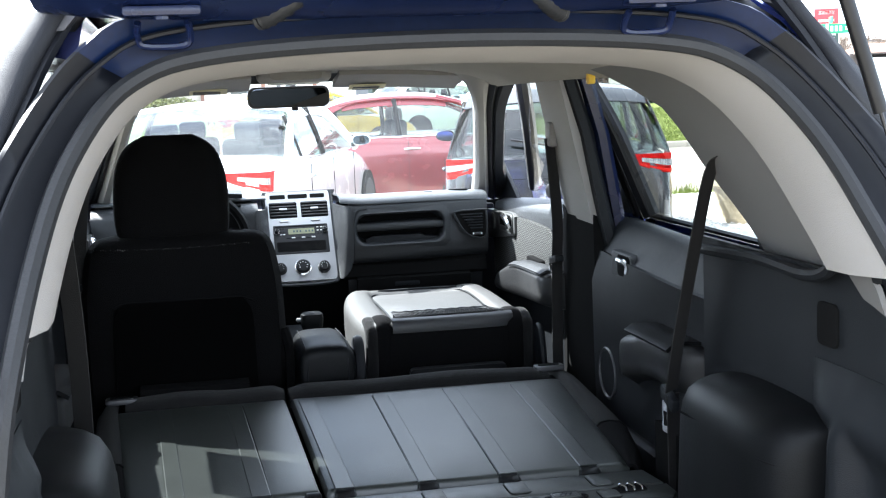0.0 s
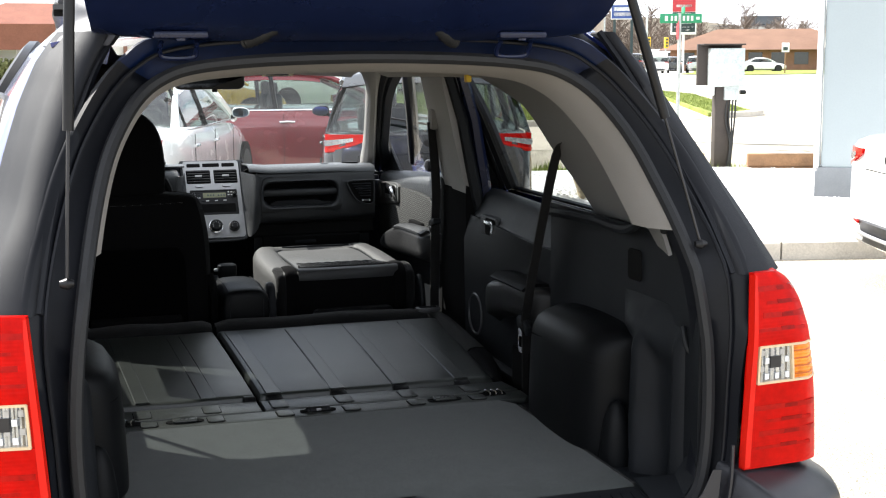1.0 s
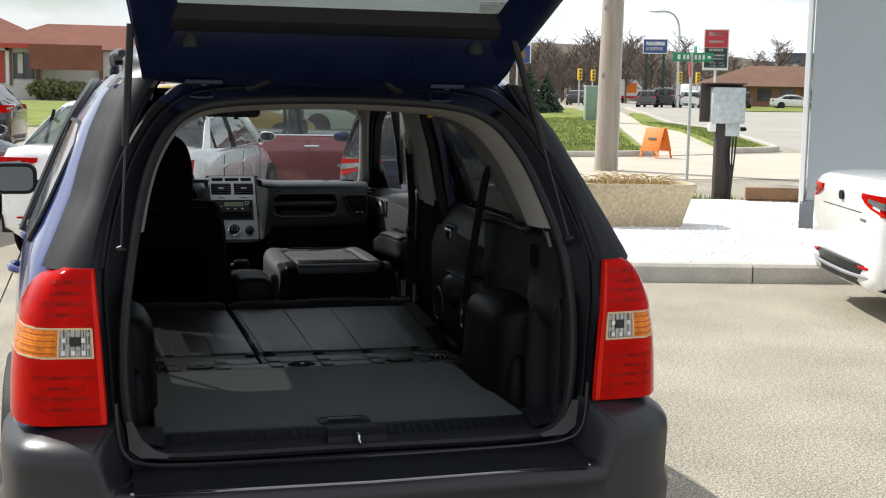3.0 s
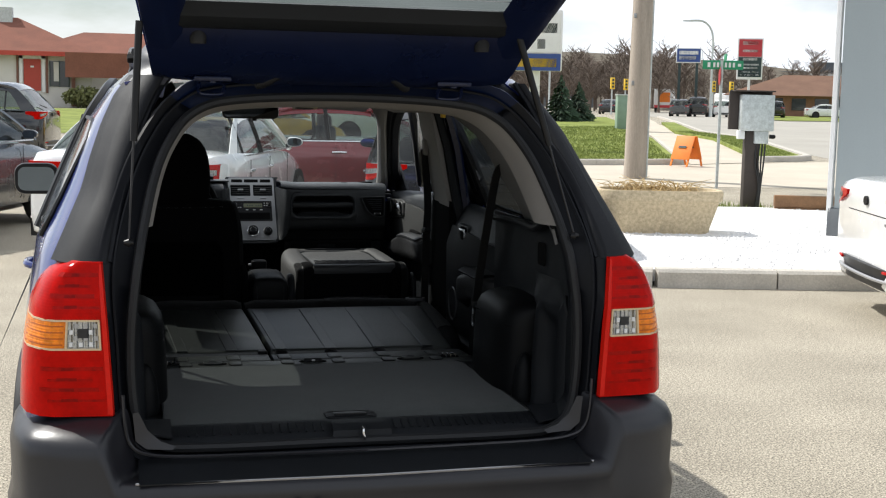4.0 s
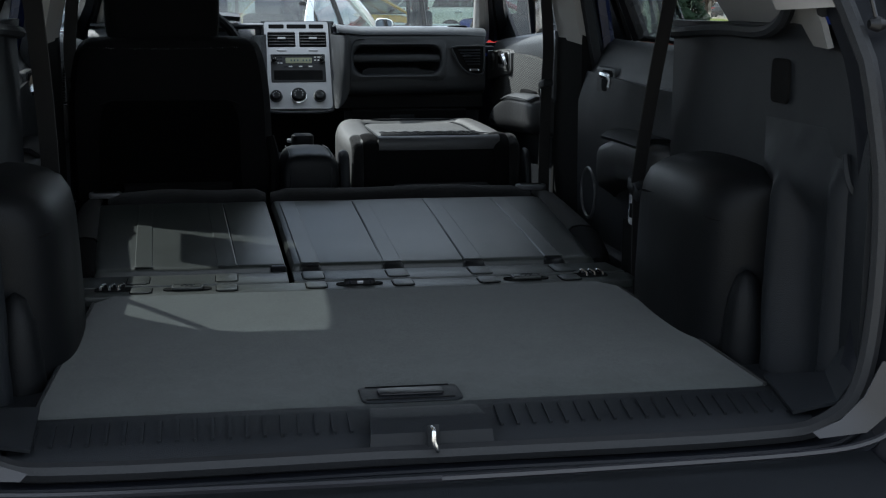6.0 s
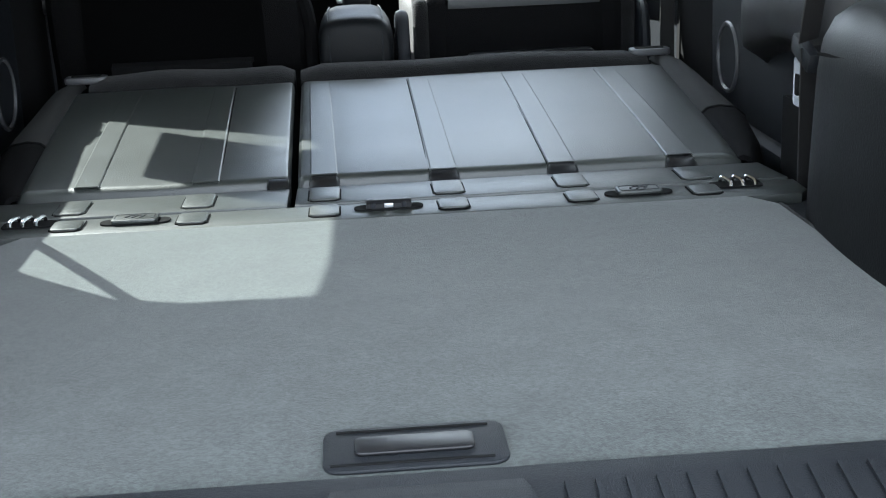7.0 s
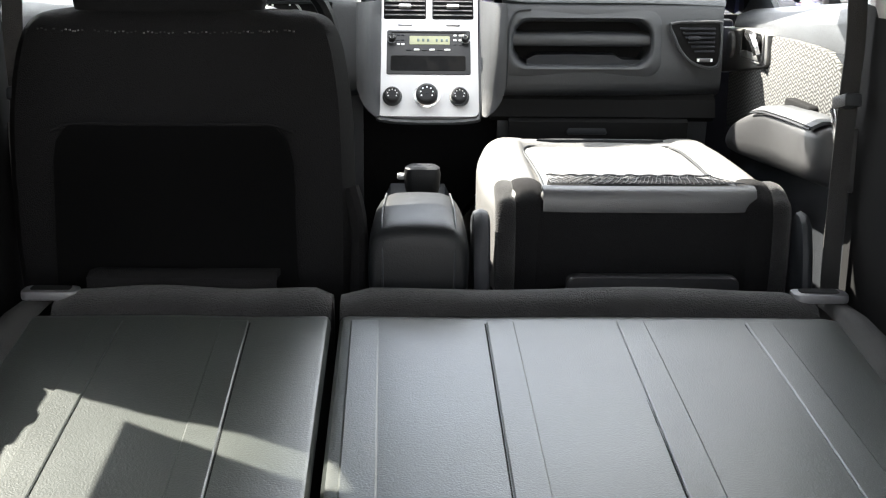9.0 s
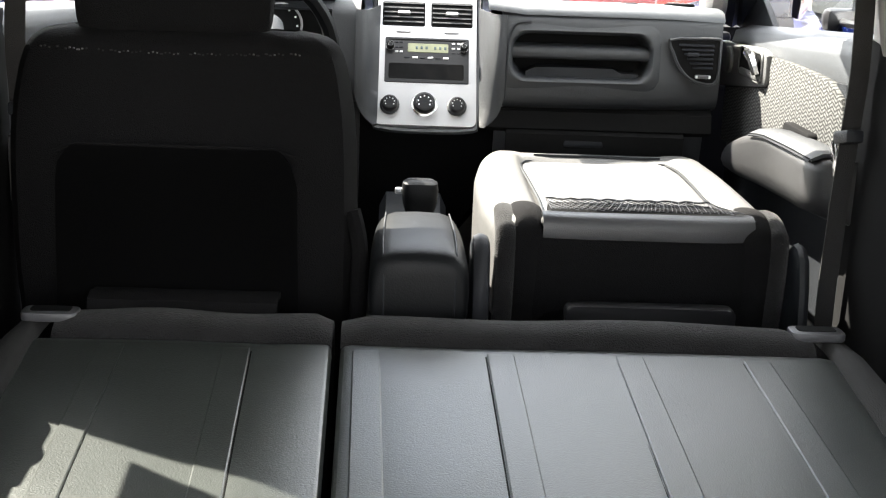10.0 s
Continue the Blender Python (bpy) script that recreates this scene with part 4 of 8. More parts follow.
    part("cover_foot", Lathe([(0.040, -0.03), (0.036, 0.03), (0.028, 0.085), (0.016, 0.118), (0.002, 0.128)], 16, "z", (s * 0.558, 0.515, FLOOR)), LEATHER, arch, smooth=70)
    # hooded bin behind the arch: one moulding with a hood, a post and a deep pocket
    rows = []
    for z in np.linspace(FLOOR - 0.03, 1.03, 26):
        row = []
        for y in np.linspace(0.285, 0.60, 24):
            hood = 0.034 * math.exp(-((z - 0.955 - 0.12 * (y - 0.45)) / 0.036) ** 2) * table(y, (0.285, 0.32, 0.40, 0.50, 0.54, 0.60), (0, 0.35, 0.8, 1.0, 0.75, 0.0))
            post = 0.046 * math.exp(-((y - 0.465 + 0.12 * max(0, 0.80 - z)) / 0.034) ** 2) * table(z, (0.65, 0.93, 0.99, 1.03), (1.25, 1.0, 0.3, 0.0))
            rear = 0.030 * math.exp(-((y - 0.315) / 0.025) ** 2) * table(z, (0.65, 0.95, 1.0), (1.0, 0.8, 0.0))
            edge = min(1.0, (y - 0.285) / 0.02, (1.03 - z) / 0.02)
            row.append(Vector((s * (0.619 - max(hood, post, rear) * max(0, edge)), y, z)))
        rows.append(row)
    part("bin_moulding", sheet(rows, 0.004), TRIM, lining, "black moulded side bin with a hooded top", smooth=70)
    part("side_pocket_recess", Prism(rrect(0.52, 1.055, 0.585, 1.125, 0.012, 3), "x", s * 0.620, s * 0.612, 0.002), HOLE, lining)
    part("tie_down", Tube(spline([(s * 0.612, 0.295, 0.985), (s * 0.60, 0.29, 1.0), (s * 0.60, 0.275, 0.965), (s * 0.612, 0.27, 0.945)], 4), 0.006, 6), TRIM, lining)
    part("corner_gusset", sheet([[Vector((s * x, y, z)) for x, y, z in ((0.50, 0.20, 0.66), (0.56, 0.19, 0.675), (0.60, 0.20, 0.72))], [Vector((s * x, y, z)) for x, y, z in ((0.50, 0.30, 0.684), (0.585, 0.28, 0.69), (0.612, 0.27, 0.74))]], 0.005), TRIM, lining)
    part("sill_corner_plate", sheet([[Vector((s * x, 0.126, z)) for x, z in ((0.492, 0.660), (0.530, 0.675), (0.562, 0.705), (0.584, 0.752))], [Vector((s * x, 0.120, z)) for x, z in ((0.50, 0.653), (0.565, 0.658), (0.592, 0.68), (0.599, 0.752))]], 0.003), BUMPER, lining, "dull grey sill corner")
    # black seal along the rear edge of the rear door window
    part("rear_window_seal", sheet([[Vector((s * (flank_x(z) - 0.035 - d), y, z)) for y, d in ((1.04, 0.0), (e - 0.02, 0.010), (e, 0.0))] for z, e in ((1.12, 1.25), (1.20, 1.21), (1.30, 1.165), (1.40, 1.19), (1.50, 1.25), (1.58, 1.30))], 0.006), TRIM, lining, "black seal behind the rear door window", smooth=70)
    # B pillar: pale above, black below
    rows = []
    for z in (1.10, 1.20, 1.32, 1.42, 1.50, 1.545):
        yc, w = 2.165, 0.137
        rows.append([Vector((s * (table(z, (1.1, 1.5, 1.55), (0.705, 0.618, 0.60)) - d), yc + w * u, z)) for u, d in ((-1, -0.05), (-0.9, 0.0), (-0.3, 0.018), (0.3, 0.018), (0.9, 0.0), (1, -0.05))])
    part("pillar_upper_trim", sheet(rows, 0.006), PILLAR, lining, "pale B-pillar trim")
    part("pillar_edge_seal", Tube([(s * 0.752, 2.025, 1.04), (s * 0.735, 2.03, 1.12), (s * 0.69, 2.035, 1.35), (s * 0.635, 2.04, 1.535)], 0.02, 6), TRIM, lining)
    rows = []
    for z in (0.42, 0.60, 0.80, 0.95, 1.10, 1.135):
        w = table(z, (0.42, 0.7, 1.1), (0.19, 0.165, 0.150))
        rows.append([Vector((s * (0.705 - d), 2.175 + w * u, z)) for u, d in ((-1, -0.06), (-0.9, 0.0), (-0.3, 0.022), (0.3, 0.022), (0.92, 0.006), (1, -0.03))])
    # Black plastic, taken darker still for the shade on the lower pillar.
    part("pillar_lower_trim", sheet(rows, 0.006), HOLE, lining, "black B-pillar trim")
    part("door_frame_paint", Tube([(s * 0.785, 2.04, 1.00), (s * 0.775, 2.035, 1.10), (s * 0.728, 2.02, 1.35), (s * 0.672, 2.01, 1.53)], 0.020, 6), NAVY_SHADED, lining, "blue painted door frame")
    # A pillar
    AZ = (1.08, 1.126, 1.21, 1.37, 1.43, 1.50, 1.535)
    rows, seal = [], []
    for z in np.linspace(1.08, 1.535, 12):
        y = (2.77 - z) / 0.516
        a, b, c = table(z, AZ, (0.640, 0.627, 0.598, 0.532, 0.508, 0.448, 0.39)), table(z, AZ, (0.70, 0.685, 0.645, 0.575, 0.548, 0.530, 0.525)), table(z, AZ, (0.79, 0.755, 0.697, 0.632, 0.612, 0.615, 0.64))
        rows.append([Vector((s * (a + (b - a) * f), y + d * 0.46, z + d * 0.89)) for f, d in ((0.12, 0.07), (-0.02, 0.03), (0.05, 0.0), (0.3, -0.014), (0.7, -0.014), (0.95, 0.0), (1.0, 0.02))])
        seal.append([Vector((s * (b + (c - b) * f), y + d * 0.46, z + d * 0.89)) for f, d in ((-0.03, 0.012), (0.2, 0.0), (0.35, 0.01), (0.5, -0.004), (0.85, 0.0), (1.0, 0.03))])
    part("windscreen_pillar_trim", sheet(rows, 0.006), PILLAR, lining, "pale A-pillar trim")
    part("door_seal", sheet(seal, 0.006), TRIM, lining, "black rubber door seal")
    part("cant_rail_trim", Tube(spline([(s * 0.535, 2.50, 1.53), (s * 0.56, 2.1, 1.535), (s * 0.565, 1.6, 1.535), (s * 0.555, 1.25, 1.53)], 5), 0.028, 8), PILLAR, lining)
    part("coat_hook", Box((s * 0.535, 1.50, 1.495), (0.018, 0.02, 0.03), 0.004), YELLOW if s > 0 else CLAD, lining)
part("cabin_floor", Box((0, 2.2, 0.36), (1.56, 2.3, 0.04)), CARPET, lining, "dark cabin carpet")
part("firewall", Box((0, 3.36, 0.72), (1.56, 0.06, 0.70)), HOLE, lining)
part("cargo_under", Box((0, 0.75, 0.58), (1.14, 0.95, 0.10)), HOLE, lining)
part("windscreen", sheet([[Vector((x, 3.46 - 0.80 * f - 0.10 * (x / 0.7) ** 2, 1.07 + 0.50 * f)) for x in np.linspace(-0.74 + 0.16 * f, 0.74 - 0.16 * f, 9)] for f in np.linspace(0, 1, 6)]), SCREEN, suv, "raked dusty windscreen")
# Added band, unseen, deep enough to shade the seat lip and right pillar.
part("screen_band", sheet([[Vector((x, 3.46 - 0.80 * f - 0.10 * (x / 0.7) ** 2 - 0.004, 1.066 + 0.50 * f)) for x in np.linspace(-0.74 + 0.16 * f, 0.74 - 0.16 * f, 9)] for f in (0.905, 0.95, 1.0)], 0.002), BLACK, suv, "black band added at the windscreen top to cut the sun")
part("scuttle", Box((0, 3.38, 1.045), (1.46, 0.14, 0.03), 0.01), BLACK, suv)

# sill: ribbed black cover, latch housing and striker
sill = thing("sill_trim", "black ribbed plastic sill cover with a bright latch striker", "sill")
rows = [[Vector((x, y, z)) for x in np.linspace(-0.53, 0.53, 15)] for y, z in ((0.304, 0.660), (0.300, 0.670), (0.275, 0.671), (0.235, 0.662), (0.200, 0.653), (0.185, 0.635))]
part("sill_cover", sheet(rows, 0.006), TRIM, sill)
for k in range(46):
    x = -0.50 + 1.0 * k / 45
    if abs(x) > 0.085:
        part("sill_rib", Box((x, 0.243, 0.6655), (0.004, 0.05, 0.004), 0.0, rot(13)), TRIM, sill)
hous = part("latch_housing", sheet([[Vector((x * k, y, z)) for x in np.linspace(-0.075, 0.075, 5)] for y, z, k in ((0.272, 0.674, 0.92), (0.250, 0.6785, 0.96), (0.215, 0.678, 1.02), (0.182, 0.668, 1.05), (0.174, 0.635, 1.1))], 0.008), TRIM, sill, "smooth black latch housing")
part("striker_plate", Box((0, 0.174, 0.660), (0.016, 0.004, 0.042), 0.002), TRIM, hous)
part("latch_striker", Tube(spline([(-0.002, 0.172, 0.677), (-0.002, 0.158, 0.676), (-0.002, 0.155, 0.664), (0.003, 0.157, 0.651), (0.003, 0.172, 0.648)], 4), 0.0034, 8), CHROME, hous, "bright steel striker loop")

# cargo floor
cargo = thing("cargo_floor", "dark grey carpeted cargo floor with a recessed pull handle", "cargo floor")
pts = [(-0.50, 0.300), (0.50, 0.300), (0.515, 0.33), (0.512, 0.50), (0.505, 0.80), (0.50, 1.0), (0.47, 1.048), (-0.47, 1.048), (-0.50, 1.0), (-0.505, 0.80), (-0.512, 0.50), (-0.515, 0.33)]
part("carpet_panel", Prism(pts, "z", FLOOR - 0.022, FLOOR, 0.006), CARPET, cargo)
for s in (-1, 1):
    part("side_filler", Prism([(s * 0.517, 0.30), (s * 0.60, 0.30), (s * 0.60, 1.06), (s * 0.517, 1.06)], "z", FLOOR - 0.04, FLOOR - 0.016), TRIM, cargo)
    part("carpet_edge", Tube([(s * 0.515, 0.33, FLOOR - 0.003), (s * 0.512, 0.5, FLOOR - 0.003), (s * 0.505, 0.8, FLOOR - 0.003), (s * 0.500, 1.0, FLOOR - 0.003)], 0.004, 6), CLOTH_GREY if s > 0 else TRIM, cargo)
pull = part("pull_handle", Prism(rrect(-0.076, 0.309, 0.066, 0.385, 0.014, 4), "z", FLOOR, FLOOR + 0.004, 0.002), TRIM, cargo, "black recessed pull handle")
part("handle_grip", Prism(rrect(-0.052, 0.330, 0.041, 0.360, 0.007, 3), "z", FLOOR + 0.0045, FLOOR + 0.008, 0.002), BLACK, pull)
for a, b, c, d in ((-0.07, 0.316, 0.054, 0.319), (-0.066, 0.374, 0.054, 0.377)):
    part("handle_groove", Box(((a + c) / 2, (b + d) / 2, FLOOR + 0.0045), (c - a, d - b, 0.001)), HOLE, pull)

# strip with tether anchors and the hinged flap behind the seats
strip = thing("anchor_strip", "black vinyl strip with tether anchors and press-stud tabs", "floor strip")
part("strip_panel", Prism([(-0.545, 1.050), (0.545, 1.050), (0.56, 1.07), (0.56, 1.128), (-0.56, 1.128), (-0.56, 1.07)], "z", FLOOR - 0.02, FLOOR - 0.002, 0.003), VINYL, strip)
for x, dark in ((-0.333, False), (0.0, True), (0.336, False)):
    well = part("anchor_well", Prism(rrect(x - 0.046, 1.082, x + 0.046, 1.108, 0.012, 5), "z", FLOOR - 0.0018, FLOOR + 0.0004), HOLE, strip)
    if dark:
        bar = part("anchor_loop", loft(bmesh.new(), fair([[Vector((x + u, 1.095 + v * k, FLOOR + 0.0005 + w * k)) for v, w in ((-0.010, 0.0), (-0.010, 0.006), (-0.005, 0.010), (0.005, 0.010), (0.010, 0.006), (0.010, 0.0))] for u, k in ((-0.030, 0.75), (-0.026, 1.0), (0.0, 1.05), (0.026, 1.0), (0.030, 0.75))])), BLACK, well, "glossy black tether anchor")
        for u in (-0.020, 0.020):
            part("anchor_lug", Box((x + u, 1.084, FLOOR + 0.005), (0.006, 0.004, 0.008), 0.0015), CLAD, bar)
        part("anchor_lug", Box((x, 1.0835, FLOOR + 0.0045), (0.012, 0.003, 0.006), 0.001), STEEL, bar)
    else:
        cover = part("anchor_cover", Prism(rrect(x - 0.030, 1.079, x + 0.030, 1.111, 0.005, 3), "z", FLOOR + 0.0005, FLOOR + 0.006, 0.002), VINYL, well)
        part("cover_border", Tube([(px, py, FLOOR + 0.006) for px, py in rrect(x - 0.026, 1.083, x + 0.026, 1.107, 0.004, 3)], 0.0008, 4, True), TRIM, cover)
        for k in range(3):
            part("cover_mark", Box((x - 0.010 + 0.010 * k, 1.095, FLOOR + 0.0064), (0.003, 0.014 if k else 0.008, 0.001), 0, rot(0, 0, -25)), TRIM, cover)
        part("cover_mark", Tube([(x + 0.012 * math.cos(a), 1.095 + 0.006 * math.sin(a), FLOOR + 0.0064) for a in np.linspace(0.5, 3.6, 9)], 0.0008, 4), TRIM, cover)
for x in (-0.42, -0.258, -0.085, 0.086, 0.258, 0.425):
    part("stud_tab", Prism(rrect(x - 0.0195, 1.066, x + 0.0195, 1.110 if abs(x) > 0.3 else 1.116, 0.007, 3), "z", FLOOR - 0.001, FLOOR + 0.0022, 0.0015), VINYL, strip)
    part("tab_shadow_line", Tube([(x - 0.0205, 1.112, FLOOR - 0.001), (x - 0.0205, 1.072, FLOOR - 0.001), (x - 0.014, 1.065, FLOOR - 0.001), (x + 0.014, 1.065, FLOOR - 0.001), (x + 0.0205, 1.072, FLOOR - 0.001), (x + 0.0205, 1.112, FLOOR - 0.001)], 0.0012, 4), HOLE, strip)
for s in (-1, 1):
    for k in range(3):
        part("hook", Tube(spline([(s * (0.455 + 0.017 * k), 1.122, FLOOR), (s * (0.455 + 0.017 * k), 1.116, FLOOR + 0.008), (s * (0.462 + 0.017 * k), 1.100, FLOOR + 0.006), (s * (0.462 + 0.017 * k), 1.094, FLOOR)], 4), 0.0028, 6), CHROME, strip, "bright metal hook")
    part("hook_well", Prism(rrect(s * 0.473 - 0.035, 1.092, s * 0.473 + 0.035, 1.124, 0.008, 3), "z", FLOOR - 0.0015, FLOOR + 0.0006), HOLE, strip)

# ---- folded rear seats ----
def rear_seat(name, inner, outer, ribs, tabs, feet, label, side):
    """A rear seat folded forward: a splayed vinyl back with moulded ribs, a flap behind it and a cloth rim.
    inner and outer: x at the foot and at the top; ribs: x at the foot and at the top, and the width."""
    seat = thing(name, label, "car seat", group="folded rear seats")
    ya, yb, za, zb = 1.243, 1.985, 0.6775, 0.7035

    def top(y):
        return za + (zb - za) * (y - ya) / (yb - ya) + 0.003 * math.sin(math.pi * min(1, max(0, (y - ya) / (yb - ya))))

    def across(pair, y):
        return pair[0] + (pair[1] - pair[0]) * (y - ya) / (yb - ya)
    rows = []
    for y, dz in ((ya, -0.03), (ya + 0.002, -0.007), (ya + 0.007, -0.0015), (ya + 0.016, 0.0), (1.40, 0.0), (1.55, 0.0), (1.70, 0.0), (1.85, 0.0), (yb - 0.03, 0.0), (yb - 0.012, -0.002), (yb, -0.008)):
        a, b = across(inner, y), across(outer, y)
        rows.append([Vector((a + (b - a) * f, y, top(y) + dz - d - 0.0012 * math.sin(9 * f + 3 * y))) for f, d in ((0.0, 0.02), (0.002, 0.008), (0.009, 0.0018), (0.02, 0.0), (0.25, 0.0), (0.5, 0.0), (0.75, 0.0), (0.96, 0.0), (0.985, 0.003), (1.0, 0.010))])
    part("back_panel", sheet(rows, 0.012), VINYL, seat, "black grained vinyl seat back")
    for x0, x1, w in ribs:
        cut = -1 if side > 0 else 1
        rr = [[Vector((across((x0, x1), y) + u * w / 2, y, top(y) - 0.0012 * math.sin(9 * (across((x0, x1), y) - across(inner, y)) / (across(outer, y) - across(inner, y)) + 3 * y) + h)) for u, h in ((-1.0, -0.002), (-0.97, 0.0012), (-0.88, 0.0022), (0.88, 0.0022), (0.97, 0.0012), (1.0, -0.002))] for y in [ya + 0.006, ya + 0.03] + list(np.linspace(ya + 0.12, yb - 0.05, 7)) + [yb - 0.035]]
        for q in rr[-1]:
            q.z -= 0.002
        part("raised_rib", sheet(rr, 0.0015), VINYL, seat, smooth=20)
        line = [Vector((across((x0, x1), y) + cut * (w / 2 + 0.0012), y, top(y) - 0.0012)) for y in np.linspace(ya + 0.01, yb - 0.05, 8)]
        part("rib_groove", Tube(line, 0.0014, 5), HOLE, seat)
    for x, w in feet:
        part("rib_foot", loft(bmesh.new(), [[Vector((x + u * w / 2 * k, y, z)) for u, z in ((-1, 0.650), (-1, t - 0.005), (-0.8, t), (0.8, t), (1, t - 0.005), (1, 0.650))] for y, t, k in ((ya - 0.016, 0.668, 0.92), (ya - 0.010, 0.674, 1.0), (ya + 0.004, 0.677, 1.0), (ya + 0.010, 0.676, 0.9))]), BLACK, seat, "small black rubber foot")
    # flap behind
    x0, x1 = inner[0], outer[0] + side * 0.02
    part("hinge_flap", Prism([(x0, 1.131), (x1 + side * 0.012, 1.131), (x1, 1.226), (x0, 1.226)], "z", FLOOR - 0.022, FLOOR + 0.0005, 0.003), VINYL, seat)
    part("flap_gap", Box(((x0 + x1) / 2, 1.236, 0.640), (abs(x1 - x0) - 0.01, 0.022, 0.02)), HOLE, seat)
    for x in tabs:
        tab = part("flap_tab", Prism(rrect(x - 0.021, 1.141, x + 0.021, 1.212, 0.008, 3), "z", FLOOR + 0.0005, FLOOR + 0.0035, 0.0018), VINYL, seat)
        part("tab_line", Tube([(x - 0.022, 1.205, FLOOR), (x - 0.022, 1.147, FLOOR), (x - 0.015, 1.1395, FLOOR), (x + 0.015, 1.1395, FLOOR), (x + 0.022, 1.147, FLOOR), (x + 0.022, 1.205, FLOOR)], 0.0014, 4), HOLE, tab)
    # cloth rim along the top edge
    rim = []
    for f in np.linspace(0, 1, 17):
        x = inner[1] + (outer[1] - side * 0.03 - inner[1]) * f
        e = 0.005 * math.sin(math.pi * f) + 0.0022 * math.sin(11 * f + 1)
        wob = 0.004 * math.sin(7 * f + 2)
        low = 0.0 if 0.02 < f < 0.985 else -0.010
        rim.append([Vector((x, yb + y + wob * k, z + e * k + low)) for y, z, k in ((-0.006, 0.688, 0), (-0.001, 0.706, 1), (0.012, 0.718, 1), (0.032, 0.7245, 1), (0.055, 0.7225, 1), (0.074, 0.710, 1), (0.083, 0.685, 0), (0.083, 0.62, 0), (0.06, 0.56, 0))])
    part("cloth_rim", sheet(rim, 0.008), CLOTH_RIM, seat, "soft dark cloth rim", smooth=80)
    # side bolster: grey cloth ahead, black behind a seam
    bol = []
    for y in (1.25, 1.30, 1.36, 1.44, 1.515, 1.525, 1.60, 1.72, 1.84, 1.95, 2.02, 2.07):
        a = across(outer, min(y, yb)) - side * 0.012
        b = table(y, (1.25, 1.36, 1.52, 1.60, 1.95, 2.07), (0.548, 0.592, 0.618, 0.623, 0.628, 0.615)) * side
        z = top(min(y, yb)) + table(y, (1.25, 1.5, 1.9, 2.07), (-0.004, 0.004, 0.012, 0.008))
        bol.append([Vector((a + (b - a) * f, y, z - d)) for f, d in ((0.0, 0.016), (0.16, 0.003), (0.4, 0.0), (0.7, 0.004), (0.9, 0.018), (1.0, 0.05), (0.98, 0.11))])
    part("side_bolster", sheet(bol[5:], 0.008), CLOTH_GREY, seat, "grey cloth side bolster", smooth=80)
    part("lower_bolster", sheet([[q + Vector((side * 0.001, 0, 0.0015 if i == 4 else 0)) for q in r] for i, r in enumerate(bol[:6])], 0.008), CLOTH, seat, "black cloth lower bolster", smooth=80)
    part("bolster_seam", Tube([q + Vector((0, 0, 0.001)) for q in bol[5][:6]], 0.003, 6), CLOTH, seat)
    bez = part("latch_bezel", Prism(rrect(side * 0.566 - 0.041, 2.008, side * 0.566 + 0.041, 2.050, 0.012, 4), "z", 0.712, 0.7255, 0.003), RAIL, seat, "grey plastic latch surround")
    part("bezel_slot", Prism(rrect(side * 0.566 - 0.029, 2.020, side * 0.566 + 0.029, 2.044, 0.006, 3), "z", 0.7250, 0.7268), HOLE, bez)
    part("cushion", Box(((inner[0] + outer[0]) / 2, 1.62, 0.59), (abs(outer[0] - inner[0]) - 0.02, 0.74, 0.13), 0.03), CLOTH, seat)
    return seat


rear_seat("folded_rear_seat", (-0.126, -0.142), (0.522, 0.587), [(-0.087, -0.105, 0.040), (0.085, 0.087, 0.040), (0.257, 0.272, 0.040), (0.431, 0.456, 0.040)], (-0.086, 0.085, 0.257, 0.431), [(-0.087, 0.044), (0.085, 0.044), (0.257, 0.044), (0.431, 0.044)], "wide rear seat folded flat, ribbed black vinyl back", 1)
rear_seat("folded_rear_seat", (-0.136, -0.154), (-0.522, -0.587), [(-0.424, -0.462, 0.036), (-0.256, -0.288, 0.040)], (-0.43, -0.258), [(-0.152, 0.034)], "narrow rear seat folded flat, ribbed black vinyl back", -1)


# ---- front seats ----
drv = thing("driver_seat", "upright driver seat in dark cloth with a headrest", "car seat")


def back_rows(cx, halfw, stations):
    """Sections of an upholstered back from bottom to top: height, half width, rear and front y."""
    rows = []
    for z, k, yr, yf in stations:
        w = halfw * k
        prof = [(-0.72, yr), (-0.93, yr + 0.022), (-1.0, yr + 0.06), (-0.98, yf - 0.02), (-0.80, yf + 0.02), (-0.5, yf - 0.01), (0, yf - 0.02), (0.5, yf - 0.01), (0.80, yf + 0.02), (0.98, yf - 0.02), (1.0, yr + 0.06), (0.93, yr + 0.022), (0.72, yr), (0.4, yr - 0.008), (0, yr - 0.012), (-0.4, yr - 0.008)]
        rows.append([Vector((cx + u * w, y, z)) for u, y in prof])
    return rows


CX = -0.398
part("backrest", loft(bmesh.new(), fair(back_rows(CX, 0.270, [(0.50, 0.92, 2.22, 2.38), (0.60, 0.98, 2.185, 2.37), (0.75, 1.0, 2.155, 2.34), (0.90, 0.995, 2.145, 2.32), (0.98, 0.98, 2.148, 2.305), (1.03, 0.955, 2.154, 2.292), (1.07, 0.925, 2.162, 2.282), (1.098, 0.88, 2.172, 2.275), (1.114, 0.80, 2.186, 2.264), (1.121, 0.64, 2.20, 2.252)]))), CLOTH, drv, "dark cloth backrest")
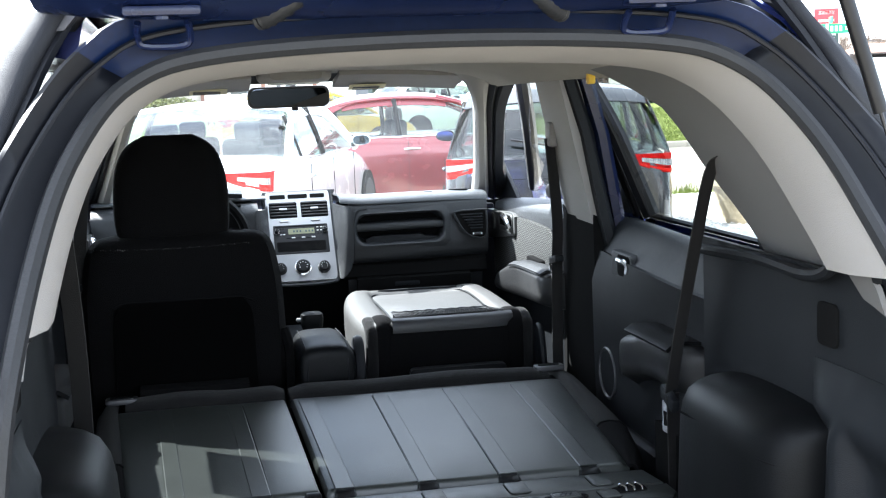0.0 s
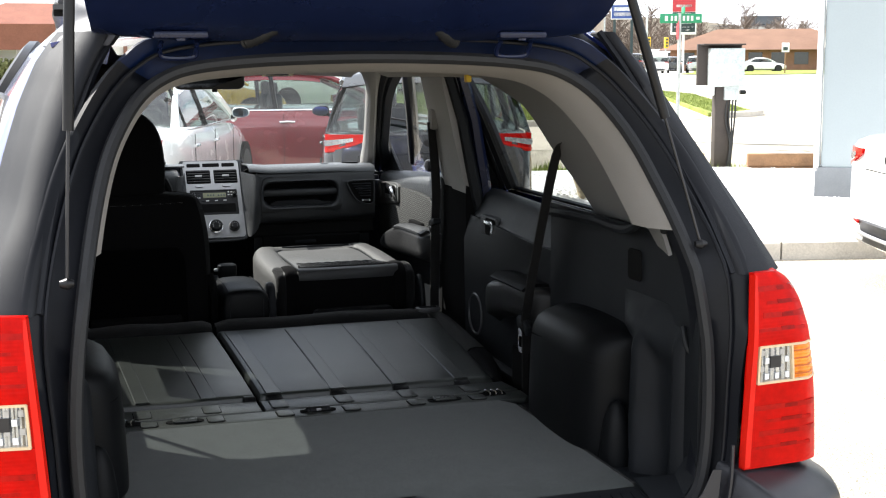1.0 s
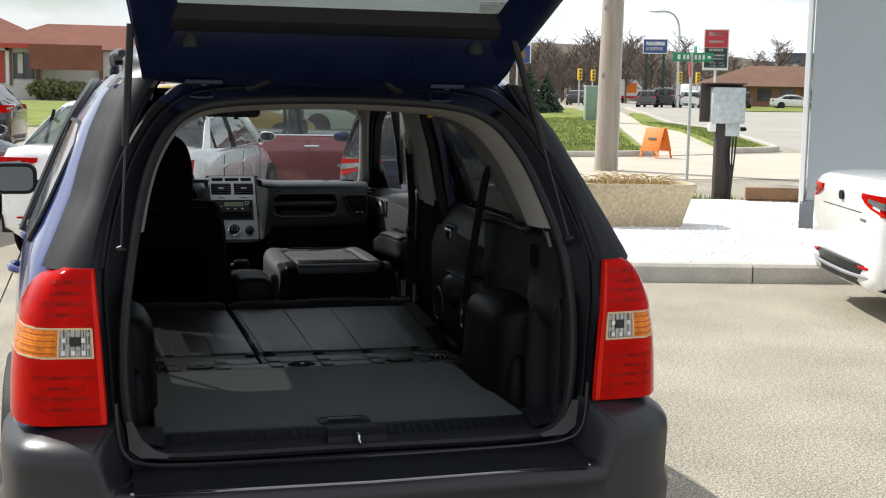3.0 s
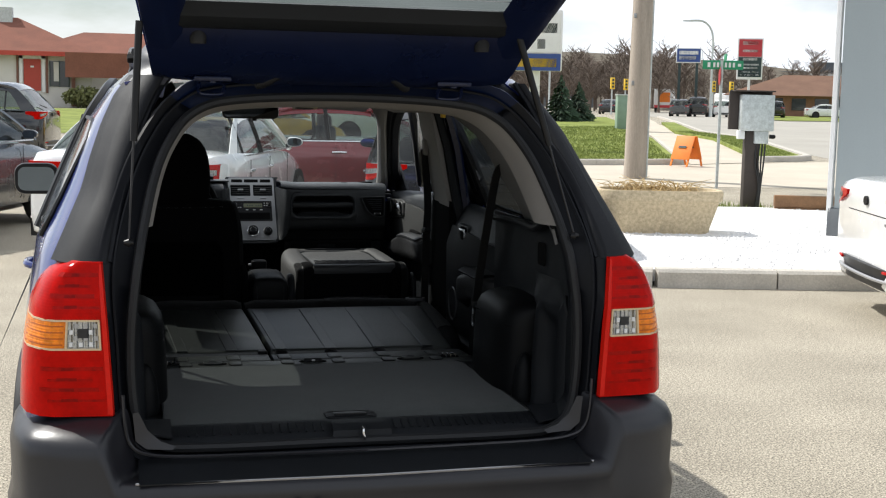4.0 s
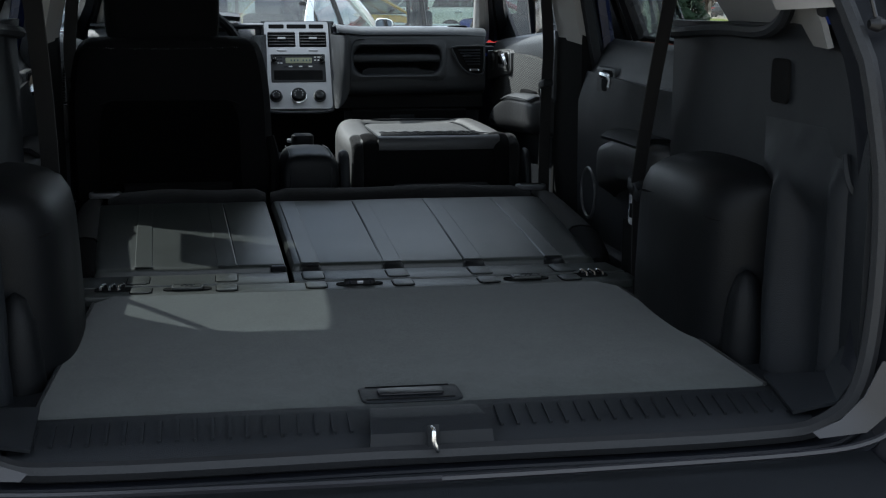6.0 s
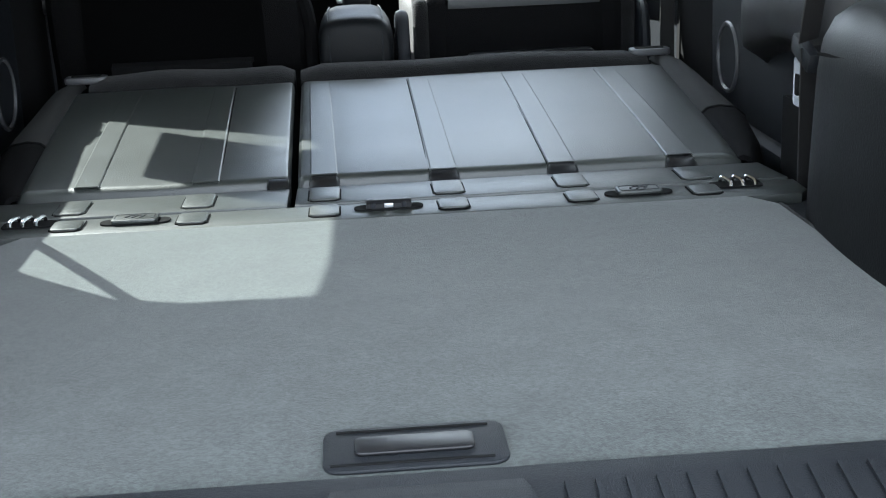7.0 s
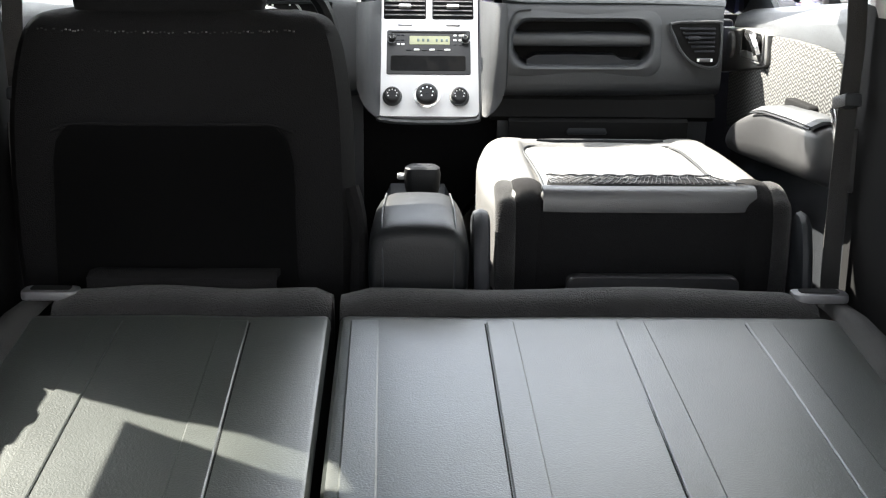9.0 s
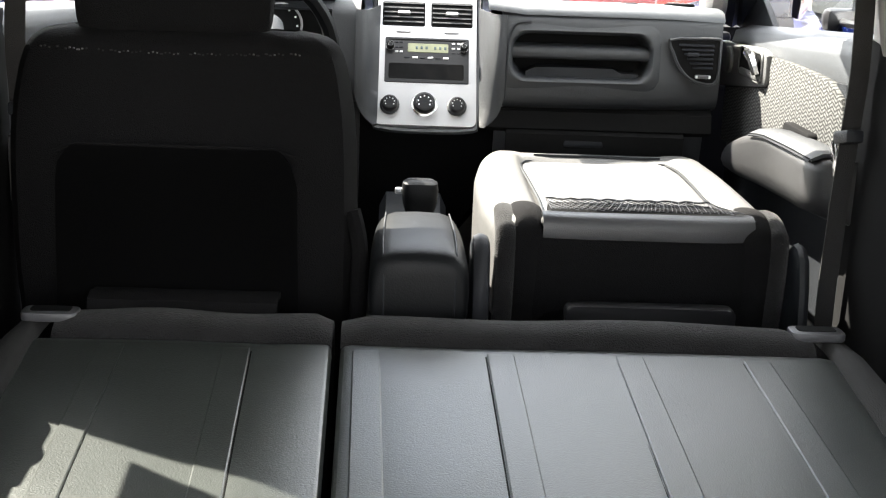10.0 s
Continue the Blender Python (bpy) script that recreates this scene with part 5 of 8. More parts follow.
part("map_pocket", sheet([[Vector((CX + x, 2.133 + (0.012 if z < 0.93 else 0.002) - 0.02 + abs(x) ** 3 * 1.2, z)) for x in np.linspace(-0.18 - 0.02 * (0.9 - z), 0.18 + 0.02 * (0.9 - z), 9) * (1 - 60 * max(0, z - 0.905) ** 2)] for z in (0.60, 0.75, 0.90, 0.93, 0.945, 0.955)], 0.006), POCKET, drv, "black map pocket")
part("pocket_hem", Tube([(CX + x, 2.112 + abs(x) ** 3 * 1.3, 0.957 - 6 * max(0, abs(x) - 0.135) ** 2 - 0.004 * abs(x)) for x in np.linspace(-0.18, 0.18, 21)], 0.003, 6), CLOTH, drv)
rng = random.Random(12)
for k in range(-36, 30):
    x = k * 0.0062
    if rng.random() < 0.22:
        continue
    z = 1.089 + 0.10 * (x + 0.02) ** 2 + 0.0012 * math.sin(1.9 * k)
    part("stitch", Box((CX + x, 2.1572 + 0.22 * x * x, z), (0.0024 if rng.random() < 0.7 else 0.0045, 0.004, 0.0020)), FOLD if rng.random() < 0.35 else CLOTH_GREY, drv)
HX = CX - 0.017
hr = part("headrest", loft(bmesh.new(), fair([[Vector((HX + u * w * 1.05, yc + v * d, z)) for u, v in [(math.copysign(abs(math.cos(a)) ** 0.6, math.cos(a)), math.copysign(abs(math.sin(a)) ** 0.7, math.sin(a))) for a in np.linspace(0, 2 * math.pi, 20, endpoint=False)]] for z, w, d, yc in ((1.105, 0.115, 0.03, 2.235), (1.115, 0.138, 0.05, 2.235), (1.18, 0.146, 0.055, 2.24), (1.27, 0.142, 0.055, 2.25), (1.33, 0.125, 0.05, 2.258), (1.365, 0.098, 0.04, 2.264), (1.385, 0.062, 0.025, 2.266))])), CLOTH, drv, "dark cloth headrest")
for s in (-1, 1):
    part("headrest_post", Tube([(HX + s * 0.06, 2.235, 1.08), (HX + s * 0.06, 2.235, 1.13)], 0.007, 8), STEEL, hr)
part("seat_cushion", loft(bmesh.new(), [[Vector((CX + u * 0.255, y, z0 + v * 0.07)) for u, v in rrect(-1, -1, 1, 1, 0.3, 4)] for y, z0 in ((2.25, 0.52), (2.45, 0.53), (2.65, 0.55), (2.74, 0.56))]), CLOTH, drv)
part("seat_base", Box((CX, 2.48, 0.41), (0.42, 0.45, 0.10), 0.02), HOLE, drv)
part("recliner_cover", Prism(disc((2.27, 0.56), 0.06, 16), "x", CX + 0.255, CX + 0.285, 0.01), TRIM, drv)
part("seat_rail_cover", Tube(spline([(CX + 0.268, 2.20, 0.46), (CX + 0.276, 2.19, 0.72), (CX + 0.274, 2.185, 0.80), (CX + 0.262, 2.19, 0.85)], 4), 0.014, 8), CLOTH, drv)
part("seat_underlap", sheet([[Vector((x, y, z)) for x in np.linspace(-0.52, -0.24, 7)] for y, z in ((2.05, 0.70), (2.055, 0.735), (2.075, 0.742), (2.12, 0.735))], 0.01), CLOTH, drv)

# folded passenger seat
pas = thing("passenger_seat", "front passenger seat folded flat with a grey plastic back and net", "car seat")
PX = 0.338


def fold_row(y, z, k, lo, left=0.0, dip=0.0):
    """A section across the folded back: round at both shoulders, with a shallow bowl between them."""
    w = 0.242 * k
    prof = [(-1, lo), (-1.0, z - 0.075)] + [(-0.84 - 0.16 * math.cos(a), z - 0.045 + 0.045 * math.sin(a)) for a in np.linspace(0.1, 1.5, 8)] + [(-0.76, z), (-0.70, z - 0.001), (-0.665, z - 0.003 - 0.4 * dip), (-0.64, z - 0.003 - dip), (0, z - 0.004 - dip), (0.64, z - 0.003 - dip), (0.665, z - 0.003 - 0.4 * dip), (0.70, z - 0.001), (0.76, z)] + [(0.84 + 0.16 * math.cos(a), z - 0.045 + 0.045 * math.sin(a)) for a in np.linspace(1.5, 0.1, 8)] + [(1.0, z - 0.075), (1, lo)]
    return [Vector((PX + u * w - (left if u < -0.9 else 0), y, zz)) for u, zz in prof]


part("folded_back", sheet(fair([fold_row(2.268, 0.800, 0.98, 0.66), fold_row(2.275, 0.818, 0.99, 0.66), fold_row(2.30, 0.829, 1.0, 0.66), fold_row(2.33, 0.831, 1.0, 0.66, 0.004, 0.012), fold_row(2.45, 0.834, 1.01, 0.68, 0.012, 0.014), fold_row(2.65, 0.838, 1.0, 0.70, 0.012, 0.014), fold_row(2.765, 0.839, 0.975, 0.71, 0.006, 0.014), fold_row(2.80, 0.840, 0.96, 0.71, 0.004), fold_row(2.85, 0.836, 0.92, 0.72), fold_row(2.885, 0.824, 0.86, 0.74), fold_row(2.90, 0.800, 0.80, 0.75)]), 0.012), FOLD_CLOTH, pas, "grey cloth rim of the folded back", smooth=80)
rows = [[Vector((PX + x, y + 0.05 * abs(x / 0.225) ** 6, z)) for x in np.linspace(-0.232, 0.238, 15)] for y, z in ((2.285, 0.56), (2.272, 0.62), (2.262, 0.68), (2.258, 0.74), (2.258, 0.775), (2.264, 0.795))]
part("rear_face", sheet(rows, 0.012), CLOTH, pas, "black underside of the folded back")
# Flat arch-shaped sheet, darker than the rear face behind it.
part("face_arch", sheet([[Vector((PX + x, 2.2535 + 0.05 * abs(x / 0.225) ** 6, z)) for z in (0.56, 0.60, 0.64, table(abs(x), (0, 0.12, 0.17, 0.205), (0.684, 0.680, 0.664, 0.60)))] for x in np.linspace(-0.205, 0.205, 17)], 0.003), POCKET, pas, "flat black arch on the seat back's rear face")
part("lower_lip", sheet([[Vector((PX + x, y + 0.012 * abs(x / 0.18) ** 5, z)) for x in np.linspace(-0.162, 0.192, 13)] for y, z in ((2.262, 0.785), (2.256, 0.790), (2.253, 0.800), (2.252, 0.815), (2.255, 0.826), (2.262, 0.833), (2.272, 0.836), (2.290, 0.836))], 0.006), FOLD_DARK, pas, "grey plastic lip, darkened for its unlit face", smooth=70)
edge = [(-0.156, 2.285), (-0.152, 2.42), (-0.154, 2.60), (-0.156, 2.72), (-0.148, 2.765), (-0.125, 2.785), (0.0, 2.792), (0.125, 2.785), (0.146, 2.765), (0.154, 2.70), (0.152, 2.55), (0.148, 2.45), (0.158, 2.38), (0.185, 2.32), (0.192, 2.285)]
pan = part("table_tray", Prism([(PX + u, v) for u, v in edge], "z", 0.816, 0.8265, 0.003), FOLD, pas, "pale grey plastic seat-back panel")
part("panel_rim", Tube([(PX + u * 1.012, v + (0.003 if v > 2.7 else 0), 0.8275) for u, v in spline_xy(edge)], 0.0030, 6), TRIM, pas, "dark groove round the panel")
part("carry_slot", Prism([(PX + u, v) for u, v in ((-0.125, 2.800), (-0.09, 2.808), (0.0, 2.812), (0.10, 2.808), (0.135, 2.798), (0.10, 2.794), (0.0, 2.798), (-0.09, 2.796))], "z", 0.832, 0.8405, 0.001), TRIM, pas, "dark carry slot")
part("net_pocket", Prism([(PX + u, v) for u, v in ((-0.146, 2.294), (-0.150, 2.33), (-0.142, 2.384), (0.138, 2.384), (0.148, 2.350), (0.172, 2.312), (0.180, 2.294))], "z", 0.8262, 0.8320), HOLE, pas, "black net pocket")
net = bmesh.new()


def net_x(u, v):
    return PX + (-0.146 + (0.146 + table(v, (2.29, 2.32, 2.36, 2.40), (0.180, 0.166, 0.146, 0.138))) * min(1, max(0, u)))


for k in range(46):
    u = k / 45
    for d in (-1, 1):
        tube(net, [(net_x(u + d * du, v), v, 0.8400 - 0.035 * (v - 2.293) + 0.0012 * math.sin(3 * k)) for du, v in ((0, 2.293), (0.05, 2.325), (0.10, 2.357), (0.145, 2.386))], 0.0008, 4)
hem = [(net_x(u, 2.386), 2.386 + 0.0014 * math.sin(37 * u) + 0.0014 * math.sin(91 * u), 0.8375 + 0.001 * math.sin(53 * u)) for u in np.linspace(0, 1, 60)]
tube(net, hem, 0.0020, 5)
tagged(part("net_mesh", net, FOLD_DARK, pas), kind="stuff")
# cloth shoulders over the hinges: a pale outer roll and a dark inner one
for s, x0 in ((-1, 0.104), (1, 0.583)):
    for nm, d, w, m_, lab in (("shoulder_roll", 0.014, 0.020, CLOTH_RIM, "dark grey cloth shoulder roll"), ("hinge_cheek", 0.048, 0.030, CLOTH, "black cloth hinge cover")):
        c = x0 - s * d
        tip = 0.838 if nm == "hinge_cheek" else 0.834
        rings = []
        for y, z, k in ((2.262, 0.60, 0.9), (2.252, 0.68, 1.0), (2.246, 0.76, 1.0), (2.250, 0.800, 1.0), (2.266, tip - 0.012, 1.0), (2.295, tip, 0.98), (2.335, tip + 0.001, 0.9), (2.37, tip - 0.004, 0.7)):
            n = Vector((0, -math.cos(table(z, (0.78, 0.83), (0.0, 1.3))), math.sin(table(z, (0.78, 0.83), (0.0, 1.3)))))
            rings.append([Vector((c, y + 0.022, z - (0.014 if z > 0.82 else 0))) + Vector((w * k * math.cos(a), 0, 0)) + n * (0.016 * k * math.sin(a)) for a in np.linspace(0, 2 * math.pi, 14, endpoint=False)])
        part(nm, loft(bmesh.new(), fair(rings)), m_, pas, lab, smooth=80)
    part("seat_bracket", Prism([(2.17, 0.45), (2.33, 0.45), (2.31, 0.70), (2.285, 0.785), (2.26, 0.802), (2.235, 0.800), (2.215, 0.785), (2.20, 0.74), (2.19, 0.68)], "x", x0 - 0.046 if s < 0 else x0 + 0.006, x0 - 0.016 if s < 0 else x0 + 0.028, 0.012), CLAD if s < 0 else TRIM, pas, "plastic recliner bracket")
for k in range(9):
    part("print_mark", Box((PX - 0.115 + 0.026 * k, 2.2495, 0.745), (0.010 if k % 3 else 0.014, 0.003, 0.010)), CLAD, pas)
part("pull_strap", loft(bmesh.new(), [[Vector((PX + 0.006 + u, y, 0.702 + v)) for u, v in rrect(-0.137 * k, -0.03, 0.137 * k, 0.010 * k, 0.012, 4)] for y, k in ((2.160, 0.97), (2.163, 1.0), (2.187, 1.0), (2.192, 0.96))]), BLACK, pas, "black plastic bar at the seat's foot")
part("seat_cushion", Box((PX, 2.55, 0.60), (0.46, 0.55, 0.20), 0.05), CLOTH, pas)
part("seat_base", Box((PX, 2.52, 0.43), (0.42, 0.45, 0.14), 0.02), HOLE, pas)

# centre console
CON = -0.028
con = thing("centre_console", "black padded console armrest with gear lever ahead", "console")
rows = []
for y, w, h, z0 in ((2.096, 0.066, 0.055, 0.742), (2.100, 0.073, 0.076, 0.748), (2.116, 0.0775, 0.090, 0.750), (2.16, 0.0785, 0.097, 0.750), (2.25, 0.0785, 0.098, 0.750), (2.40, 0.074, 0.090, 0.746), (2.44, 0.060, 0.06, 0.742)):
    rows.append([Vector((CON + u * w, y, z0 - 0.04 + v * h * (0.75 if v > 0 else 0.9) + 0.03)) for u, v in [(math.copysign(abs(math.cos(a)) ** 0.5, math.cos(a)), math.copysign(abs(math.sin(a)) ** 0.7, math.sin(a))) for a in np.linspace(0, 2 * math.pi, 24, endpoint=False)]])
part("armrest_lid", loft(bmesh.new(), fair(rows)), LEATHER, con, "black stitched leather armrest")
for s in (-1, 1):
    part("lid_seam", Tube(spline([(CON + s * 0.054, 2.094, 0.71), (CON + s * 0.055, 2.095, 0.760), (CON + s * 0.056, 2.108, 0.790), (CON + s * 0.057, 2.140, 0.806), (CON + s * 0.057, 2.25, 0.808), (CON + s * 0.055, 2.40, 0.800)], 4), 0.0016, 6), TRIM, con)
part("console_box", loft(bmesh.new(), [[Vector((CON + u, y, z)) for u, z in ((-0.072, 0.40), (-0.072, t - 0.03), (-0.058, t), (0.058, t), (0.072, t - 0.03), (0.072, 0.40))] for y, t in ((2.11, 0.72), (2.44, 0.72), (2.47, 0.66), (2.75, 0.65), (2.95, 0.72))]), TRIM, con, "black console body")
lever = part("gear_lever", Tube([(-0.02, 2.62, 0.65), (-0.02, 2.63, 0.76)], 0.012, 8), BLACK, con)
part("lever_knob", loft(bmesh.new(), [[Vector((-0.02 + u * k, 2.63 + v * k, z)) for u, v in rrect(-0.033, -0.025, 0.033, 0.025, 0.015, 4)] for z, k in ((0.70, 0.70), (0.745, 0.78), (0.772, 1.0), (0.797, 1.06), (0.808, 1.0), (0.813, 0.75))]), LEATHER, lever, "black lever knob")
part("lever_button", Box((-0.060, 2.625, 0.792), (0.016, 0.014, 0.012), 0.004), STEEL, lever)
part("gear_gate", Prism(rrect(-0.075, 2.52, 0.04, 2.74, 0.02, 3), "z", 0.652, 0.66, 0.002), BLACK, con)
part("hand_brake", Tube([(0.065, 2.12, 0.62), (0.072, 2.30, 0.70)], 0.016, 8), LEATHER, con)

# ---- dashboard ----
dash = thing("dashboard", "charcoal plastic dashboard with a silver centre stack", "dashboard")
SEC = [(3.42, 1.068), (3.30, 1.098), (3.15, 1.120), (3.04, 1.126), (2.985, 1.120), (2.964, 1.104), (2.960, 1.094), (2.959, 1.083), (2.958, 1.077), (2.955, 1.03), (2.952, 0.985), (2.952, 0.973), (2.953, 0.961), (2.956, 0.94), (2.961, 0.925), (2.972, 0.914), (3.0, 0.906), (3.05, 0.90), (3.08, 0.75), (3.08, 0.55)]


def dash_face(xs, hole=None):
    """The dash as a swept section; a round-cornered shelf is left open in its face."""
    rows = []
    for x in xs:
        row = []
        for y, z in SEC:
            bow = 0.05 * (abs(x) / 0.68) ** 3
            row.append(Vector((x, y + bow, z)))
        rows.append(row)
    bm = loft(bmesh.new(), rows, closed=False, caps=False)
    if hole:
        x0, z0, x1, z1 = hole
        gone = [f for f in bm.faces if x0 < f.calc_center_median().x < x1 and z0 < f.calc_center_median().z < z1 and f.calc_center_median().y < 3.0]
        bmesh.ops.delete(bm, geom=gone, context="FACES")
    bmesh.ops.recalc_face_normals(bm, faces=bm.faces)
    bmesh.ops.solidify(bm, geom=list(bm.faces), thickness=0.006)
    return bm


def face_y(x, z):
    """How far forward the face of the dash lies."""
    return table(-z, [-c[1] for c in SEC[5:]], [c[0] for c in SEC[5:]]) + 0.05 * (abs(x) / 0.68) ** 3


SHELF = (0.166, 0.968, 0.478, 1.078)
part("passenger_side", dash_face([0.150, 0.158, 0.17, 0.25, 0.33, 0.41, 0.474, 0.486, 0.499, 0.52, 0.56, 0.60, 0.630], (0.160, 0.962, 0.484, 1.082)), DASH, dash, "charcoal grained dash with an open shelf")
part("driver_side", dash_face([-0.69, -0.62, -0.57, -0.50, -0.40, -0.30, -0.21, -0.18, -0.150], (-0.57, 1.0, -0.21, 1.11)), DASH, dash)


def shoulder_y(x, z):
    """The rounded flank that joins the face of the dash to the edge of the raked stack."""
    f, back = face_y(0.158, max(z, 0.925)), 2.967 + 0.67 * (z + 0.007 - 0.857)
    return f + (back - f) * max(0, (0.160 - abs(x)) / 0.0465) ** 3


for s in (-1, 1):
    part("stack_shoulder", sheet([[Vector((s * x, shoulder_y(x, z), z)) for x in [0.1135 + (table(z, (0.862, 0.875, 0.89, 0.905, 0.93), (0.122, 0.136, 0.147, 0.154, 0.160)) - 0.1135) * f for f in (0, 0.08, 0.18, 0.33, 0.53, 0.76, 1)]] for z in (0.862, 0.868, 0.875, 0.89, 0.905, 0.93, 0.96, 1.0, 1.04, 1.08, 1.105)], 0.004), DASH, dash, "rounded dash flank beside the stack", smooth=80)
# round shelf: a lip, a deep well and a bar across it
rings = []
for c, d in ((0.015, 0.0), (0.012, -0.0018), (0.004, -0.0025), (-0.001, -0.005), (-0.005, -0.001), (-0.008, 0.010), (-0.012, 0.045), (-0.014, 0.085)):
    x0, z0, x1, z1 = SHELF
    rings.append([Vector((x, face_y(x, z) + d, z)) for x, z in rrect(x0 - c, z0 - c, x1 + c, z1 + c, 0.036 if c < 0.006 else 0.03, 6)])
part("shelf_well", loft(bmesh.new(), rings, caps=False), DASH, dash, "round-cornered shelf surround", smooth=60)
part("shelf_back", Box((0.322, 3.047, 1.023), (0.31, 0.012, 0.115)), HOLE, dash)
part("shelf_bar", loft(bmesh.new(), [[Vector((x, face_y(x, 1.02) + 0.016 + y, 1.030 + z)) for y, z in ((0.0, -0.014), (-0.006, -0.008), (-0.006, 0.006), (0.002, 0.014), (0.03, 0.017), (0.03, -0.014))] for x in np.linspace(0.172, 0.472, 9)]), DASH, dash, "moulded bar across the shelf", smooth=70)
part("shelf_step", loft(bmesh.new(), [[Vector((x, face_y(x, 1.0) + 0.022 + y, 0.978 + z)) for y, z in ((0.0, -0.004), (0.0, h), (0.03, h + 0.003), (0.03, -0.004))] for x, h in ((0.205, 0.010), (0.225, 0.019), (0.31, 0.020), (0.395, 0.019), (0.41, 0.010), (0.455, 0.008))]), TRIM, dash, "dark step at the foot of the shelf")
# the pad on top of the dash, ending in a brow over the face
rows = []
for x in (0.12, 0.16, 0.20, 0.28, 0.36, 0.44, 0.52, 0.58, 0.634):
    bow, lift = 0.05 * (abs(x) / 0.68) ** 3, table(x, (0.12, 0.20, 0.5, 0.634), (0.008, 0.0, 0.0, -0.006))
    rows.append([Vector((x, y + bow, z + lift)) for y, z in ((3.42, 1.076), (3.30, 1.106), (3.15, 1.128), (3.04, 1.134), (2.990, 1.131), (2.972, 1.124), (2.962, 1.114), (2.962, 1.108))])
part("top_pad", sheet(rows, 0.006), DASH_SUNLIT, dash, "soft dash top pad, its grey lightened for the sun", smooth=70)
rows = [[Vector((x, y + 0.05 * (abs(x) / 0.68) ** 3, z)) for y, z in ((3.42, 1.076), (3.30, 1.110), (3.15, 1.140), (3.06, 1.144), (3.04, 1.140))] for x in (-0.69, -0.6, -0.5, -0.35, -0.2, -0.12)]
part("top_pad", sheet(rows, 0.006), DASH_SUNLIT, dash, "soft dash top pad, its grey lightened for the sun", smooth=70)
part("scuttle_pad", sheet([[Vector((x, y, z)) for x in np.linspace(-0.125, 0.125, 5)] for y, z in ((3.42, 1.076), (3.30, 1.112), (3.20, 1.142), (3.165, 1.150))], 0.006), DASH_SUNLIT, dash)
# a moulded seam sweeps down beside the centre stack and along the foot of the face
seam = spline([(x, face_y(x, z) - 0.001, z) for x, z in ((0.21, 1.094), (0.180, 1.089), (0.167, 1.066), (0.163, 1.02), (0.161, 0.97), (0.160, 0.93))], 5)
part("dash_seam", Tube(seam, 0.0032, 6), TRIM, dash, "dark seam beside the centre stack")
# Knee panel and glovebox coloured near-black for the shade under the dash.
part("knee_panel", sheet([[Vector((x, y, z)) for x in np.linspace(0.13, 0.62, 9)] for y, z in ((3.02, 0.908), (3.0, 0.895), (2.995, 0.868), (3.02, 0.858))], 0.008), HOLE, dash, "panel under the dash, blackened for its shade")
part("glovebox", sheet([[Vector((x, y, z)) for x in np.linspace(0.17, 0.56, 7)] for y, z in ((3.01, 0.856), (2.99, 0.846), (3.0, 0.79), (3.02, 0.72), (3.05, 0.68))], 0.012), HOLE, dash, "glovebox lid, blackened for its shade")
part("glovebox_catch", Box((0.34, 2.985, 0.835), (0.09, 0.012, 0.022), 0.005), TRIM, dash)
part("airbag_mark", Box((0.43, 3.022, 1.136), (0.03, 0.006, 0.002)), CLAD, dash)
for s in (-1, 1):
    dv = part("demister_vent", Prism(disc((s * 0.545, 3.07), 0.034, 16, 1.0, 0.42), "z", 1.122, 1.1365 if s > 0 else 1.147, 0.002), HOLE, dash)
    for k in range(5):
        part("vent_slat", Box((s * 0.545 - 0.02 + 0.010 * k, 3.07, 1.1368 if s > 0 else 1.1473), (0.0025, 0.022, 0.002), 0, rot(0, 0, 20)), DASH, dv)

# round-cornered outer vent
VENT = [(0.510, 1.066), (0.560, 1.070), (0.614, 1.071), (0.619, 1.062), (0.620, 1.02), (0.618, 0.985), (0.606, 0.974), (0.585, 0.975), (0.556, 0.986), (0.533, 1.010), (0.519, 1.038)]
vent = part("side_vent", Prism(VENT, "y", 2.968, 2.995, 0.004), HOLE, dash, "black side air vent")
for k in range(6):
    w = 0.076 - 0.0065 * k
    part("vent_slat", Box((0.606 - w / 2, 2.966, 1.056 - 0.0095 * k), (w, 0.008, 0.0036), 0.001, rot(20)), CLAD, vent)
part("vent_thumb", Box((0.560, 2.958, 1.037), (0.024, 0.010, 0.008), 0.002), CLAD, vent)
part("vent_wheel", Box((0.585, 2.962, 0.990), (0.034, 0.008, 0.008), 0.002), RAIL, vent)
for u in (-0.014, 0.014):
    part("wheel_mark", Box((0.585 + u, 2.9575, 0.990), (0.004, 0.002, 0.006)), WHITE_MARK, vent)
part("vent_shell", Tube(spline([(x, 2.966, z) for x, z in VENT], 2, closed=True), 0.0034, 6, True), DASH, vent)


# silver centre stack, on a raked plane
def stack(x, z, lift=0.0):
    y = 2.972 + 0.67 * (z - 0.857)
    return Vector((x - 0.005, y - 0.83 * lift, z - 0.007 + 0.56 * lift))


def stack_box(name, x0, x1, z0, z1, l0, l1, material, parent, r=0.004, label=""):
    lo = [stack(x, z, l0) for x, z in rrect(x0, z0, x1, z1, r, 3)]
    hi = [stack(x, z, l1) for x, z in rrect(x0 + 0.0008, z0 + 0.0008, x1 - 0.0008, z1 - 0.0008, r, 3)]
    return part(name, loft(bmesh.new(), [lo, hi]), material, parent, label)


face = stack_box("centre_panel", -0.112, 0.110, 0.866, 1.154, -0.02, 0.006, SILVER, dash, 0.012, "silver plastic centre stack")
